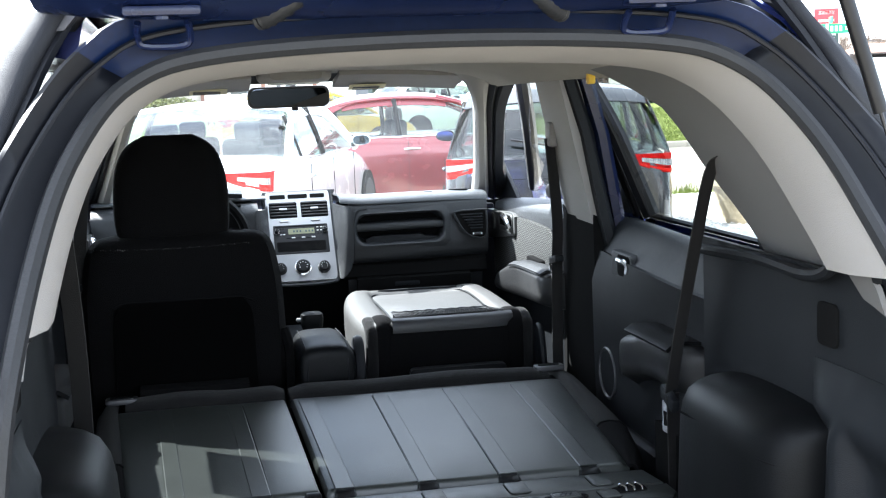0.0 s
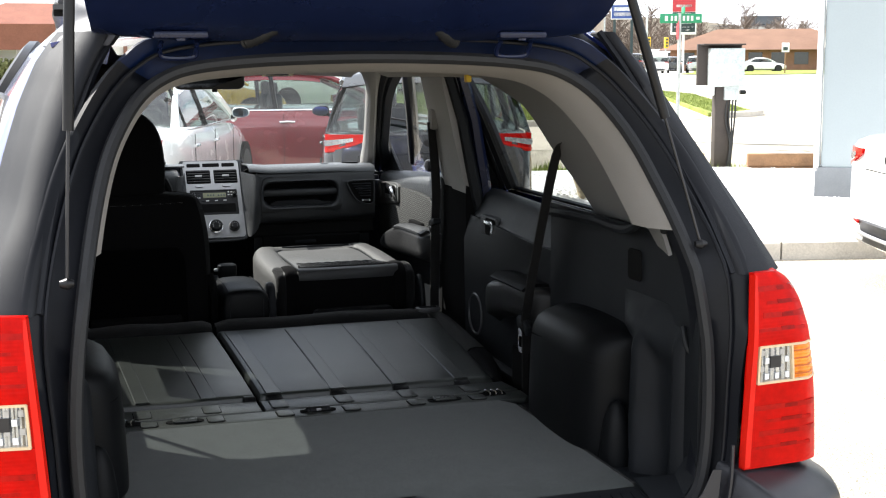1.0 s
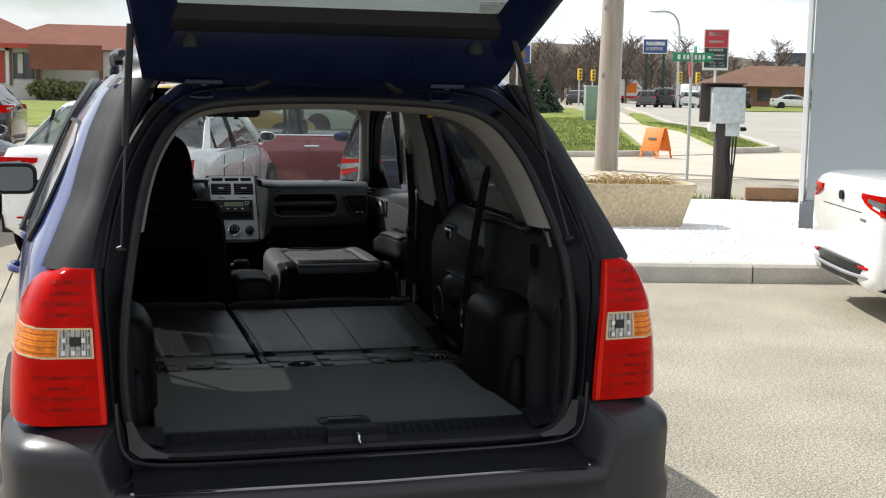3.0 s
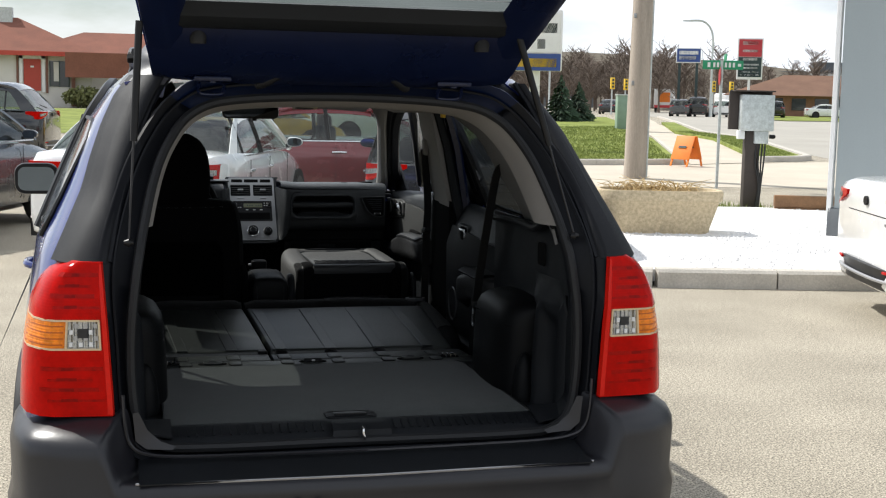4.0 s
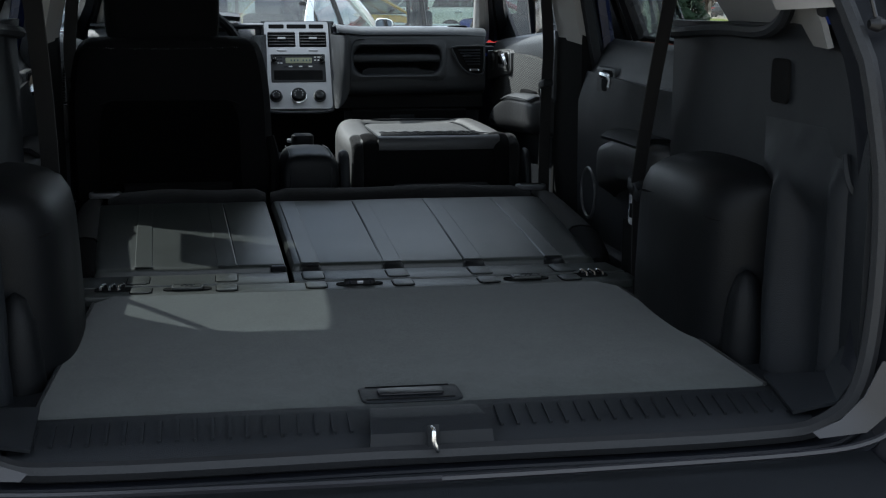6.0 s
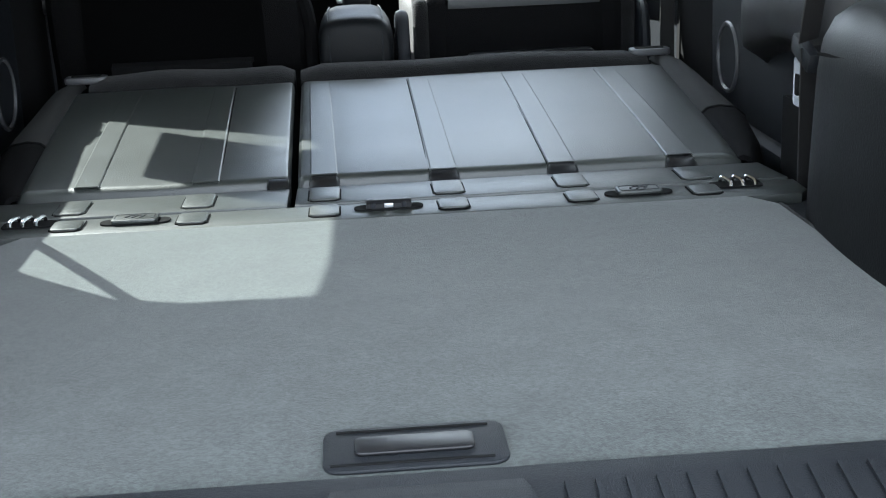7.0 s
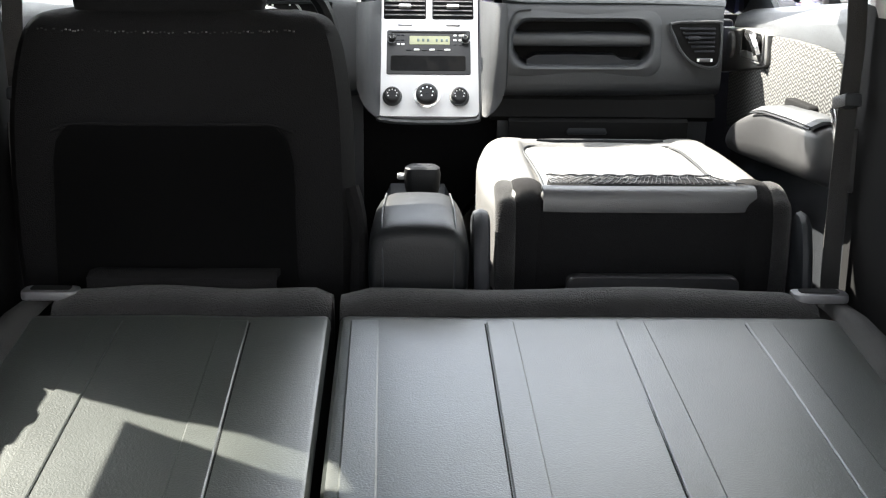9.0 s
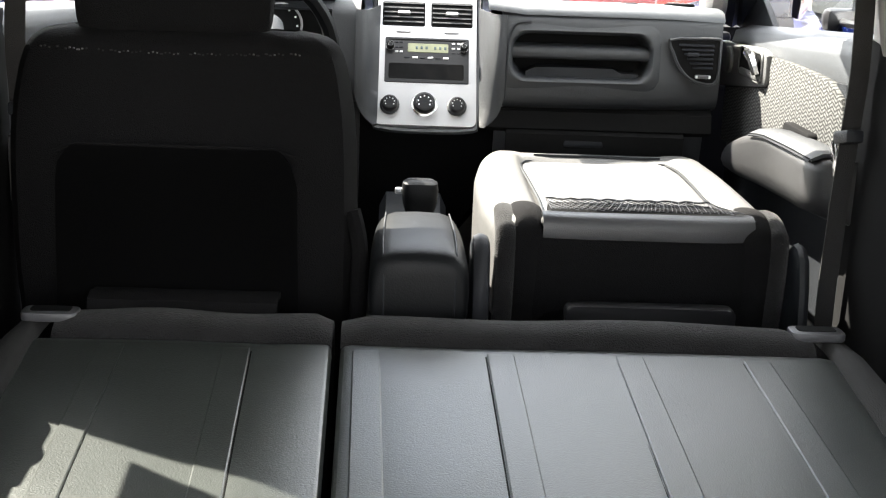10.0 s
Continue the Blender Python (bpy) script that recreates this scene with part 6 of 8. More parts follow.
part("stack_edge", Tube(spline([stack(-0.118, 1.150, 0.0), stack(-0.116, 1.0, 0.0), stack(-0.111, 0.88, 0.0), stack(-0.095, 0.861, 0.0), stack(0.0, 0.857, 0.0), stack(0.095, 0.861, 0.0), stack(0.110, 0.88, 0.0), stack(0.115, 1.0, 0.0), stack(0.117, 1.150, 0.0)], 4), 0.006, 6), DASH, dash)
for x0, x1 in ((-0.096, -0.042), (-0.034, 0.034), (0.042, 0.094)):
    stack_box("top_slot", x0, x1, 1.128, 1.143, 0.003, 0.0068, HOLE, face, 0.003)
for s in (-1, 1):
    a, b = (-0.101, -0.005) if s < 0 else (0.007, 0.101)
    v = stack_box("air_vent", a, b, 1.066, 1.118, 0.002, 0.0068, HOLE, face, 0.004, "black slatted air vent")
    for k in range(5):
        zc = 1.072 + 0.0098 * k
        stack_box("vent_slat", a + 0.003, b - 0.003, zc, zc + 0.004, 0.004, 0.0105, DASH, v, 0.001)
    stack_box("vent_thumb", (a + b) / 2 - 0.014, (a + b) / 2 + 0.014, 1.089, 1.096, 0.008, 0.015, SILVER, v, 0.002)
    w = stack_box("vent_wheel", (a + b) / 2 - 0.016, (a + b) / 2 + 0.016, 1.053, 1.060, 0.004, 0.010, STEEL, face, 0.002)
radio = stack_box("radio", -0.093, 0.093, 0.951, 1.043, 0.003, 0.008, BLACK, face, 0.003, "black car radio over an empty slot")
stack_box("display", -0.043, 0.047, 1.012, 1.031, 0.007, 0.009, LCD, radio, 0.002, "greenish radio display")
for k in range(6):
    stack_box("digit_bar", -0.026 + 0.011 * k + (0.008 if k > 2 else 0), -0.020 + 0.011 * k + (0.008 if k > 2 else 0), 1.018, 1.025, 0.0085, 0.0094, SIGN_DARK, radio, 0.0005)
for k in range(6):
    stack_box("preset_key", -0.050 + 0.017 * k, -0.037 + 0.017 * k, 0.9995, 1.004, 0.007, 0.0098, WHITE_MARK if k % 2 else CLAD, radio, 0.001)
for x in (-0.067, -0.057, 0.058, 0.07):
    for z in (1.013, 1.022, 1.032):
        stack_box("radio_key", x - 0.004, x + 0.004, z - 0.002, z + 0.002, 0.007, 0.0095, WHITE_MARK if (x > 0) == (z > 1.02) else CLAD, radio, 0.0008)
stack_box("cassette_slot", -0.085, 0.085, 1.0355, 1.0395, 0.007, 0.0085, HOLE, radio, 0.001)
stack_box("storage_slot", -0.084, 0.082, 0.958, 0.990, 0.007, 0.0088, HOLE, radio, 0.004, "dark empty storage slot")


def knob(x, z, r, parent, ringed):
    c = stack(x, z, 0.006)
    m = Matrix.Translation(c) @ rot(90 - 34 + 0).to_4x4()
    base = part("knob_ring", Lathe([(r * 1.16, 0.0), (r * 1.16, 0.004), (r * 1.02, 0.006)], 24), CHROME if ringed else DASH, parent)
    base.matrix_basis = Matrix.Translation(c) @ rot(56).to_4x4()
    k = part("control_knob", Lathe([(r, 0.002), (r, 0.014), (r * 0.9, 0.018), (r * 0.72, 0.019), (r * 0.70, 0.0165), (0.001, 0.0165)], 24), BLACK, parent, "black rotary control knob")
    k.matrix_basis = base.matrix_basis
    for j in range(7):
        a = radians(-120 + 40 * j)
        d = part("knob_mark", Box((r * 0.55 * math.sin(a), r * 0.55 * math.cos(a), 0.0172), (r * 0.12, r * 0.12, 0.001)), WHITE_MARK, k)
    part("knob_mark", Box((0, 0, 0.0172), (r * 0.35, r * 0.22, 0.001)), CLAD, k)


for x, r, ringed in ((-0.079, 0.0185, False), (-0.004, 0.0245, True), (0.067, 0.0185, False)):
    knob(x, 0.9075 if ringed else 0.905, r, face, ringed)
for x in (-0.081, 0.081):
    knob(x, 1.022, 0.0085, radio, True)

# instruments and wheel
cl = part("instrument_hood", sheet([[Vector((-0.39 + x, y, z - 0.25 * x * x)) for x in np.linspace(-0.19, 0.19, 9)] for y, z in ((3.10, 1.17), (2.98, 1.185), (2.93, 1.175), (2.94, 1.16))], 0.01), DASH, dash, "dark instrument hood")
part("instrument_face", Prism([(-0.57, 0.985), (-0.205, 0.985), (-0.205, 1.125), (-0.39, 1.140), (-0.57, 1.125)], "y", 2.985, 2.995), HOLE, dash)
for x, r in ((-0.47, 0.046), (-0.318, 0.046), (-0.394, 0.028)):
    d = part("dial", Lathe([(r, 0), (r, -0.006), (r * 0.93, -0.006), (r * 0.92, -0.002), (0.002, -0.002)], 24, "y", (x, 2.983, 1.068)), SILVER if r > 0.04 else BLACK, dash, "round dial with a pale rim")
    part("dial_face", Lathe([(r * 0.9, 0), (r * 0.9, -0.004), (0.001, -0.004)], 24, "y", (x, 2.982, 1.068)), HOLE, d)
    for j in range(9):
        a = radians(-130 + 32 * j)
        part("dial_tick", Box((x + r * 0.75 * math.sin(a), 2.977, 1.068 + r * 0.75 * math.cos(a)), (0.004, 0.001, 0.004)), WHITE_MARK, d)
wheel = thing("steering_wheel", "dark grey steering wheel ahead of the driver seat", "steering wheel")
tilt = rot(26)
WC = Vector((-0.385, 2.80, 1.035))
part("rim", Tube([WC + tilt @ Vector((0.185 * math.cos(a), 0, 0.185 * math.sin(a))) for a in np.linspace(0, 2 * math.pi, 40, endpoint=False)], 0.015, 8, True), LEATHER, wheel, "leather-wrapped rim")
part("hub", loft(bmesh.new(), [[WC + tilt @ Vector((u, y, v)) for u, v in rrect(-0.085, -0.06, 0.085, 0.05, 0.03, 4)] for y in (-0.025, 0.01, 0.05)]), DASH, wheel)
for a in (0, 180, 250, 290):
    part("spoke", Tube([WC + tilt @ Vector((0.06 * math.cos(radians(a)), 0, 0.05 * math.sin(radians(a)))), WC + tilt @ Vector((0.18 * math.cos(radians(a)), 0, 0.18 * math.sin(radians(a))))], 0.014, 6), DASH, wheel)
part("column", Tube([WC + Vector((0, 0.03, 0)), WC + Vector((0, 0.25, -0.10))], 0.045, 12), DASH, wheel)
part("stalk", Tube([WC + Vector((0.05, 0.06, -0.01)), WC + Vector((0.19, 0.04, 0.015))], [0.008, 0.012], 8), DASH, wheel)
part("stalk", Tube([WC + Vector((-0.05, 0.06, -0.01)), WC + Vector((-0.19, 0.04, 0.015))], [0.008, 0.012], 8), DASH, wheel)

# mirror, visors, overhead console
rv = thing("rear_view_mirror", "black rear-view mirror hanging before the windscreen", "mirror")
part("shell", loft(bmesh.new(), [[Vector((-0.048 + u * k, y, 1.474 + v * k)) for u, v in rrect(-0.128, -0.033, 0.128, 0.033, 0.022, 4)] for y, k in ((2.742, 0.98), (2.748, 1.0), (2.77, 0.98), (2.785, 0.8))]), BLACK, rv)
rvg = part("glass", Prism(rrect(-0.119, -0.026, 0.119, 0.026, 0.018, 4), "y", -0.0015, 0.0015), MIRROR, rv, "silvered mirror glass")
rvg.matrix_basis = Matrix.Translation((-0.048, 2.7375, 1.474)) @ rot(12, 0, 4).to_4x4()
part("stem", Tube([(-0.03, 2.78, 1.48), (-0.03, 2.80, 1.515), (-0.03, 2.78, 1.53)], 0.010, 8), BLACK, rv)
part("toggle", Box((-0.03, 2.745, 1.437), (0.02, 0.012, 0.012), 0.003), BLACK, rv)
for x0, x1 in ((0.075, 0.45), (-0.46, -0.175)):
    visor = thing("sun_visor", "pale fabric sun visor folded against the headliner", "sun visor", group="sun visors")
    rows = [[Vector((x, y, z - 0.02 * (abs(x) / 0.5) ** 2)) for x in np.linspace(x0, x1, 7)] for y, z in ((2.42, 1.533), (2.46, 1.522), (2.57, 1.508), (2.61, 1.498), (2.615, 1.506))]
    part("visor_board", sheet(rows, 0.016), PILLAR, visor)
    lx = x0 + 0.10 if x0 > 0 else x1 - 0.12
    lab = part("warning_label", sheet([[Vector((lx + u, y, z)) for u in (-0.055, 0.055)] for y, z in ((2.545, 1.502), (2.60, 1.489))], 0.002), LABEL, visor, "cream warning label")
    for k in range(3):
        part("label_bar", sheet([[Vector((lx + u, y - 0.004, z - 0.003)) for u in (-0.045, 0.035)] for y, z in ((2.556 + 0.012 * k, 1.4995 - 0.003 * k), (2.562 + 0.012 * k, 1.498 - 0.003 * k))], 0.001), CLAD, lab)
    part("visor_clip", Box((x1 - 0.005 if x0 > 0 else x0 + 0.005, 2.60, 1.512), (0.02, 0.02, 0.02), 0.005), PILLAR, visor)
ohc = thing("overhead_console", "pale overhead console with map lights", "console")
part("console_shell", loft(bmesh.new(), [[Vector((-0.05 + u * k, y, 1.54 + v * k)) for u, v in rrect(-0.105, -0.025, 0.105, 0.03, 0.02, 3)] for y, k in ((2.40, 0.7), (2.44, 1.0), (2.56, 1.0), (2.60, 0.9))]), PILLAR, ohc)
part("map_light", Box((-0.05, 2.50, 1.513), (0.15, 0.05, 0.006), 0.003), SIGN_WHITE, ohc)


# ---- door cards ----
def door_card(s, y0, y1, front):
    d = thing("front_door_lining" if front else "rear_door_lining", "black door lining with a patterned cloth insert and padded armrest" if front else "black rear door lining with a padded armrest", "door", group="door linings")
    rows = []
    for z in (0.44, 0.60, 0.75, 0.86, 0.95, 1.03, 1.08, 1.105, 1.118, 1.112):
        x = table(z, (0.44, 0.75, 0.95, 1.03, 1.08, 1.105, 1.118), (0.715, 0.712, 0.712, 0.712, 0.693, 0.70, 0.735) if front else (0.715, 0.708, 0.706, 0.730, 0.757, 0.772, 0.795))
        if z == 1.112:
            x = 0.83
        rows.append([Vector((s * (x - (0 if front or z < 1.0 else 0.045 * min(1, max(0, (2.05 - y) / 0.65)))), y, z - (0.06 * (y - 2.2) / 1.0 if front and z > 1.0 else 0) + (0.03 if front and z > 1 else 0))) for y in np.linspace(y0, y1, 8)])
    # The front card is black trim too, for the shade below its armrest.
    part("door_card", sheet(rows[:6], 0.01), TRIM, d, "black grained door card")
    part("door_top", sheet(rows[5:], 0.01), DASH_SUNLIT if front else TRIM, d, "grey padded top of the door", smooth=70)
    if front:
        pts = [(3.19, 0.945), (2.86, 0.985), (2.838, 1.050), (2.70, 1.052), (2.56, 1.049), (2.46, 1.044), (2.405, 1.025), (2.375, 0.985), (2.37, 0.92), (2.40, 0.86), (2.6, 0.83), (2.9, 0.82), (3.19, 0.82)]
        part("cloth_insert", Prism(pts, "x", s * 0.712, s * 0.694, 0.004), CLOTH_DOOR, d, "grey patterned cloth insert")
        hb = part("handle_plate", Prism([(3.24, 0.940), (3.24, 1.046), (3.10, 1.052), (2.90, 1.062), (2.865, 1.060), (2.848, 1.050), (2.842, 1.005), (2.850, 0.990), (2.870, 0.984)], "x", s * 0.712, s * 0.686, 0.004), FOLD, d, "pale grey handle plate")
        part("handle_cup", Prism(rrect(2.868, 0.992, 3.045, 1.050, 0.016, 4), "x", s * 0.690, s * 0.6845, 0.001), HOLE, hb)
        part("cup_rim", Tube([(s * 0.6845, u, v) for u, v in rrect(2.866, 0.990, 3.047, 1.052, 0.017, 4)], 0.003, 6, True), FOLD, hb)
        part("cup_floor", Prism(rrect(2.875, 0.994, 3.03, 1.008, 0.005, 3), "x", s * 0.6865, s * 0.680, 0.002), FOLD, hb)
        part("door_pull", Tube(spline([(s * 0.686, 2.975, 1.040), (s * 0.674, 2.93, 1.042), (s * 0.672, 2.895, 1.036), (s * 0.680, 2.885, 1.008)], 4), 0.011, 8, flat=1.6), CHROME, hb, "chrome door pull")
        part("tweeter", Lathe([(0.030, 0.0), (0.030, s * -0.008), (0.024, s * -0.012), (0.001, s * -0.012)], 20, "x", (s * 0.687, 3.135, 1.012)), FOLD, hb)
        part("tweeter_mesh", Lathe([(0.021, s * -0.0125), (0.001, s * -0.0135)], 16, "x", (s * 0.687, 3.135, 1.012)), RAIL, hb)
        part("sail_panel", Prism([(2.96, 1.085), (3.36, 1.075), (3.22, 1.22)], "x", s * 0.735, s * 0.75, 0.003), TRIM, d, "black mirror sail panel")
        ya, yb, zt = 2.29, 2.955, 0.915
    else:
        hb = part("handle_plate", Prism(rrect(1.725, 0.985, 1.885, 1.052, 0.014, 4), "x", s * 0.726, s * 0.702, 0.004), DASH, d, "handle plate")
        part("handle_cup", Prism(rrect(1.740, 0.992, 1.830, 1.046, 0.012, 4), "x", s * 0.704, s * 0.6995, 0.001), HOLE, hb)
        part("door_pull", Tube(spline([(s * 0.699, 1.815, 1.030), (s * 0.692, 1.79, 1.033), (s * 0.702, 1.76, 1.025), (s * 0.699, 1.755, 1.003)], 4), 0.008, 8, flat=1.5), CHROME, hb, "chrome door pull")
        ya, yb, zt = 1.22, 1.68, 0.905
        sp = part("speaker_ring", Tube([(s * 0.698, 1.92 + 0.066 * math.cos(a), 0.715 + 0.066 * math.sin(a)) for a in np.linspace(0, 2 * math.pi, 28, endpoint=False)], 0.005, 6, True), RAIL, d, "dull grey speaker ring")
        part("speaker_mesh", Prism(disc((1.92, 0.715), 0.062, 24), "x", s * 0.712, s * 0.702, 0.003), HOLE, sp)
    arm = []
    for y, k, up in ((ya - 0.004, 0.03, -0.03), (ya, 0.35, -0.015), (ya + 0.04, 0.9, 0.0), (ya + 0.15, 1.0, 0.004), ((ya + yb) / 2, 1.0, 0.0), (yb - 0.18, 1.0, -0.012), (yb - 0.09, 0.98, -0.030), (yb - 0.03, 0.80, -0.048), (yb, 0.4, -0.066)):
        deep = 0.10
        if front:
            k = table(y, (ya - 0.004, ya, ya + 0.04, yb - 0.10, yb - 0.03, yb), (0.02, 0.6, 1.0, 1.0, 0.9, 0.5))
            up = table(y, (ya, 2.45, 2.62, 2.72, 2.85, yb), (0.010, 0.008, 0.002, -0.012, -0.045, -0.088))
            deep = zt + up - table(y, (ya, 2.55, 2.80, yb), (0.830, 0.815, 0.800, 0.806))
        arm.append([Vector((s * (0.715 - u * k), y, zt + up + v)) for u, v in ((0, 0.006), (0.04, 0.010), (0.072, 0.008), (0.086, 0.0), (0.091, -0.012), (0.092, -deep * 0.55), (0.086, -deep * 0.85), (0.05, -deep), (0, -deep - 0.01))])
    part("armrest", sheet(fair(arm), 0.008), ARM, d, "padded armrest", smooth=80)
    if front:
        pad = [[Vector((s * (0.70 - u), y, zt + 0.014 + table(y, (ya, 2.45, 2.62, 2.72, 2.85), (0.010, 0.008, 0.002, -0.012, -0.045)) + h)) for u, h in ((0, -0.002), (0.02, 0.004), (0.055, 0.003), (0.074, -0.006))] for y in np.linspace(ya + 0.03, yb - 0.25, 9)]
        part("armrest_pad", sheet(pad, 0.006), DASH, d, "padded top of the armrest", smooth=80)
        part("pad_seam", Tube([r[-1] + Vector((-s * 0.002, 0, -0.004)) for r in pad], 0.0022, 5), TRIM, d)
        part("pull_cup", Prism(rrect(2.50, 0.918, 2.66, 0.945, 0.012, 4), "x", s * 0.700, s * 0.676, 0.003), HOLE, d, "dark pull cup behind the armrest")
    else:
        part("armrest_pad", sheet([[Vector((s * (0.70 - u), y, zt + 0.016 - 0.02 * max(0, (y - ya - 0.2)) + h)) for u, h in ((0, 0), (0.035, 0.004), (0.065, 0.002), (0.085, -0.012))] for y in np.linspace(ya + 0.05, yb - 0.14, 9)], 0.008), LEATHER, d, "dark padded top", smooth=80)
    part("map_bin", Box((s * 0.69, (y0 + y1) / 2, 0.54), (0.05, (y1 - y0) * 0.7, 0.14), 0.02), TRIM, d)
    return d


for s in (-1, 1):
    door_card(s, 2.29, 3.16, True)
    door_card(s, 1.09, 2.035, False)

# ---- belts ----
for s in (-1, 1):
    rb = thing("seat_belt", "dark rear seat belt hanging slack with its metal tongue", "seat belt", group="seat belts")
    part("webbing", ribbon(spline([(s * 0.595, 0.905, 1.345), (s * 0.580, 0.935, 1.31), (s * 0.575, 1.02, 1.12), (s * 0.578, 1.10, 0.96), (s * 0.583, 1.155, 0.85)], 5), (0.036 * s, 0.026, 0.004), 0.002), BELT, rb)
    part("webbing_tail", ribbon([(s * 0.590, 1.165, 0.84), (s * 0.598, 1.18, 0.62)], (0.036 * s, 0.026, 0.0), 0.002), BELT, rb)
    part("belt_slot", Box((s * 0.597, 0.90, 1.355), (0.018, 0.075, 0.022), 0.006, rot(-25)), CLAD, rb)
    tg = part("tongue_grip", Box((s * 0.583, 1.165, 0.832), (0.018, 0.075, 0.030), 0.006, rot(18)), TRIM, rb)
    bm = Prism(rrect(1.168, 0.755, 1.200, 0.822, 0.006, 3), "x", s * 0.580, s * 0.5835)
    part("tongue", bm, CHROME, tg, "bright metal belt tongue")
    part("tongue_slot", Prism(rrect(1.176, 0.770, 1.192, 0.800, 0.003, 2), "x", s * 0.579, s * 0.5845), HOLE, tg)
    fb = thing("seat_belt", "dark front seat belt running down the door pillar", "seat belt", group="seat belts")
    part("webbing", ribbon(spline([(s * 0.622, 2.16, 1.335), (s * 0.636, 2.19, 1.27), (s * 0.660, 2.235, 1.10), (s * 0.658, 2.24, 0.99), (s * 0.662, 2.27, 0.80), (s * 0.665, 2.28, 0.65), (s * 0.67, 2.28, 0.48)], 5), (0.034 * s, 0.010, 0.0), 0.002), BELT, fb)
    part("height_adjuster", Box((s * 0.630, 2.165, 1.345), (0.030, 0.05, 0.07), 0.012), PILLAR, fb)
    tg = part("tongue_grip", Box((s * 0.654, 2.235, 0.985), (0.03, 0.065, 0.022), 0.006, rot(-12)), TRIM, fb)
    part("tongue", Box((s * 0.650, 2.275, 0.945), (0.004, 0.028, 0.06), 0.004, rot(-35)), CHROME, tg, "bright metal belt tongue")

# ---- ground ----
def gz(y):
    """The land rises gently beyond the lot, then falls away again."""
    return table(y, (18.0, 60.0, 150.0, 400.0), (0.0, 0.42, 0.02, 0.02))


bm = sheet([[Vector((x, y, z)) for x in (-900, -60, 0, 60, 900)] for y, z in ((-600, 0), (-20, 0), (0, 0), (18, 0), (60, 0.42), (150, 0.02), (400, 0.02), (2500, 0.0))])
tagged(part("ground", bm, ASPHALT, None, "dusty pale lot paving reaching into the distance"), kind="structure")


def flat(name, pts, material, label, lift, thick=0.0):
    """A paved or planted area that follows the land."""
    bm = bmesh.new()
    bm.faces.new([bm.verts.new((x, y, 0)) for x, y in pts])
    for cut in (18.0, 60.0, 150.0):
        bmesh.ops.bisect_plane(bm, geom=list(bm.verts) + list(bm.edges) + list(bm.faces), plane_co=(0, cut, 0), plane_no=(0, 1, 0))
    for v in bm.verts:
        v.co.z = gz(v.co.y) + lift
    if thick:
        r = bmesh.ops.extrude_face_region(bm, geom=list(bm.faces))
        bmesh.ops.translate(bm, vec=(0, 0, -thick), verts=[v for v in r["geom"] if isinstance(v, bmesh.types.BMVert)])
    return tagged(part(name, bm, material, None, label, smooth=0), kind="structure")


flat("pavement", [(-6, 18.5), (30, 18.5), (26, 24), (17.0, 26.6), (12.4, 25.0), (10.0, 24.7), (-6, 23.6)], WALK, "pale concrete apron crossing the verge", 0.006)
flat("pavement_1", [(12.6, 25.2), (16.6, 27.0), (20.9, 38.9), (21.6, 44.6), (26.0, 58.0), (39.0, 90.0), (36.6, 90.0), (17.2, 37.7)], WALK, "pale concrete pavement beside the road", 0.010)
flat("verge", [(10.2, 25.0), (12.4, 25.5), (17.0, 37.7), (24.5, 60.0), (31.0, 78.0), (26.0, 80.0), (9.0, 46.0), (3.0, 26.0), (6.0, 25.0)], GRASS_SOIL, "spring grass verge", 0.10, 0.12)
flat("road", [(17.5, 26.0), (30.0, 19.0), (75.0, 62.0), (120, 130), (100, 200), (62, 160), (41, 92), (27.0, 58.0), (22.2, 44.7)], ROAD, "wide worn street", 0.004)
flat("verge_1", [(15.2, 26.9), (16.9, 27.6), (21.0, 38.6), (22.0, 45.0), (26.9, 58.0), (26.2, 58.0), (21.0, 44.8), (19.8, 38.9)], GRASS_SOIL, "thin strip of grass along the kerb", 0.11, 0.12)
flat("verge_2", [(45.5, 80.0), (55, 84), (90, 112), (120, 150), (80, 150), (58, 108), (48, 92)], GRASS_SOIL, "far roadside grass", 0.05)
flat("verge_3", [(-30, 40), (-2, 38), (7, 44), (22, 80), (-30, 84)], GRASS_SOIL, "grass before the far houses", 0.02)
for k in range(3):
    flat("road_marking", [(30 + 9 * k, 40 + 15 * k), (30.4 + 9 * k, 40 + 15 * k), (34.4 + 9 * k, 47 + 15 * k), (34.0 + 9 * k, 47 + 15 * k)], SIGN_WHITE, "worn white lane line", 0.010)


def kerb(pts, w=0.16, h=0.14, z0=0.0, name="kerb"):
    bm = bmesh.new()
    line = [Vector((x, y, 0)) for x, y in pts]
    rings = []
    for i, p in enumerate(line):
        d = (line[min(i + 1, len(line) - 1)] - line[max(i - 1, 0)]).normalized()
        n = Vector((-d.y, d.x, 0))
        g = gz(p.y) + z0
        rings.append([p + n * u + Vector((0, 0, g + z)) for u, z in ((-w / 2, -0.03), (-w / 2, h - 0.025), (-w / 2 + 0.025, h), (w / 2, h), (w / 2, -0.03))])
    loft(bm, rings)
    return tagged(part(name, bm, KERB, None, "worn concrete kerb"), kind="structure")


kerb([(10.0, 24.75), (10.8, 24.85), (12.3, 25.2), (12.5, 25.5), (17.1, 37.7)], 0.14)
kerb([(3.0, 25.7), (6.0, 24.7), (10.0, 24.75)], 0.14)
kerb([(15.2, 26.6), (16.3, 26.9), (16.95, 27.4), (17.6, 29.0), (21.2, 38.6), (22.3, 45.0), (27.1, 58.0), (40, 90)], 0.2)

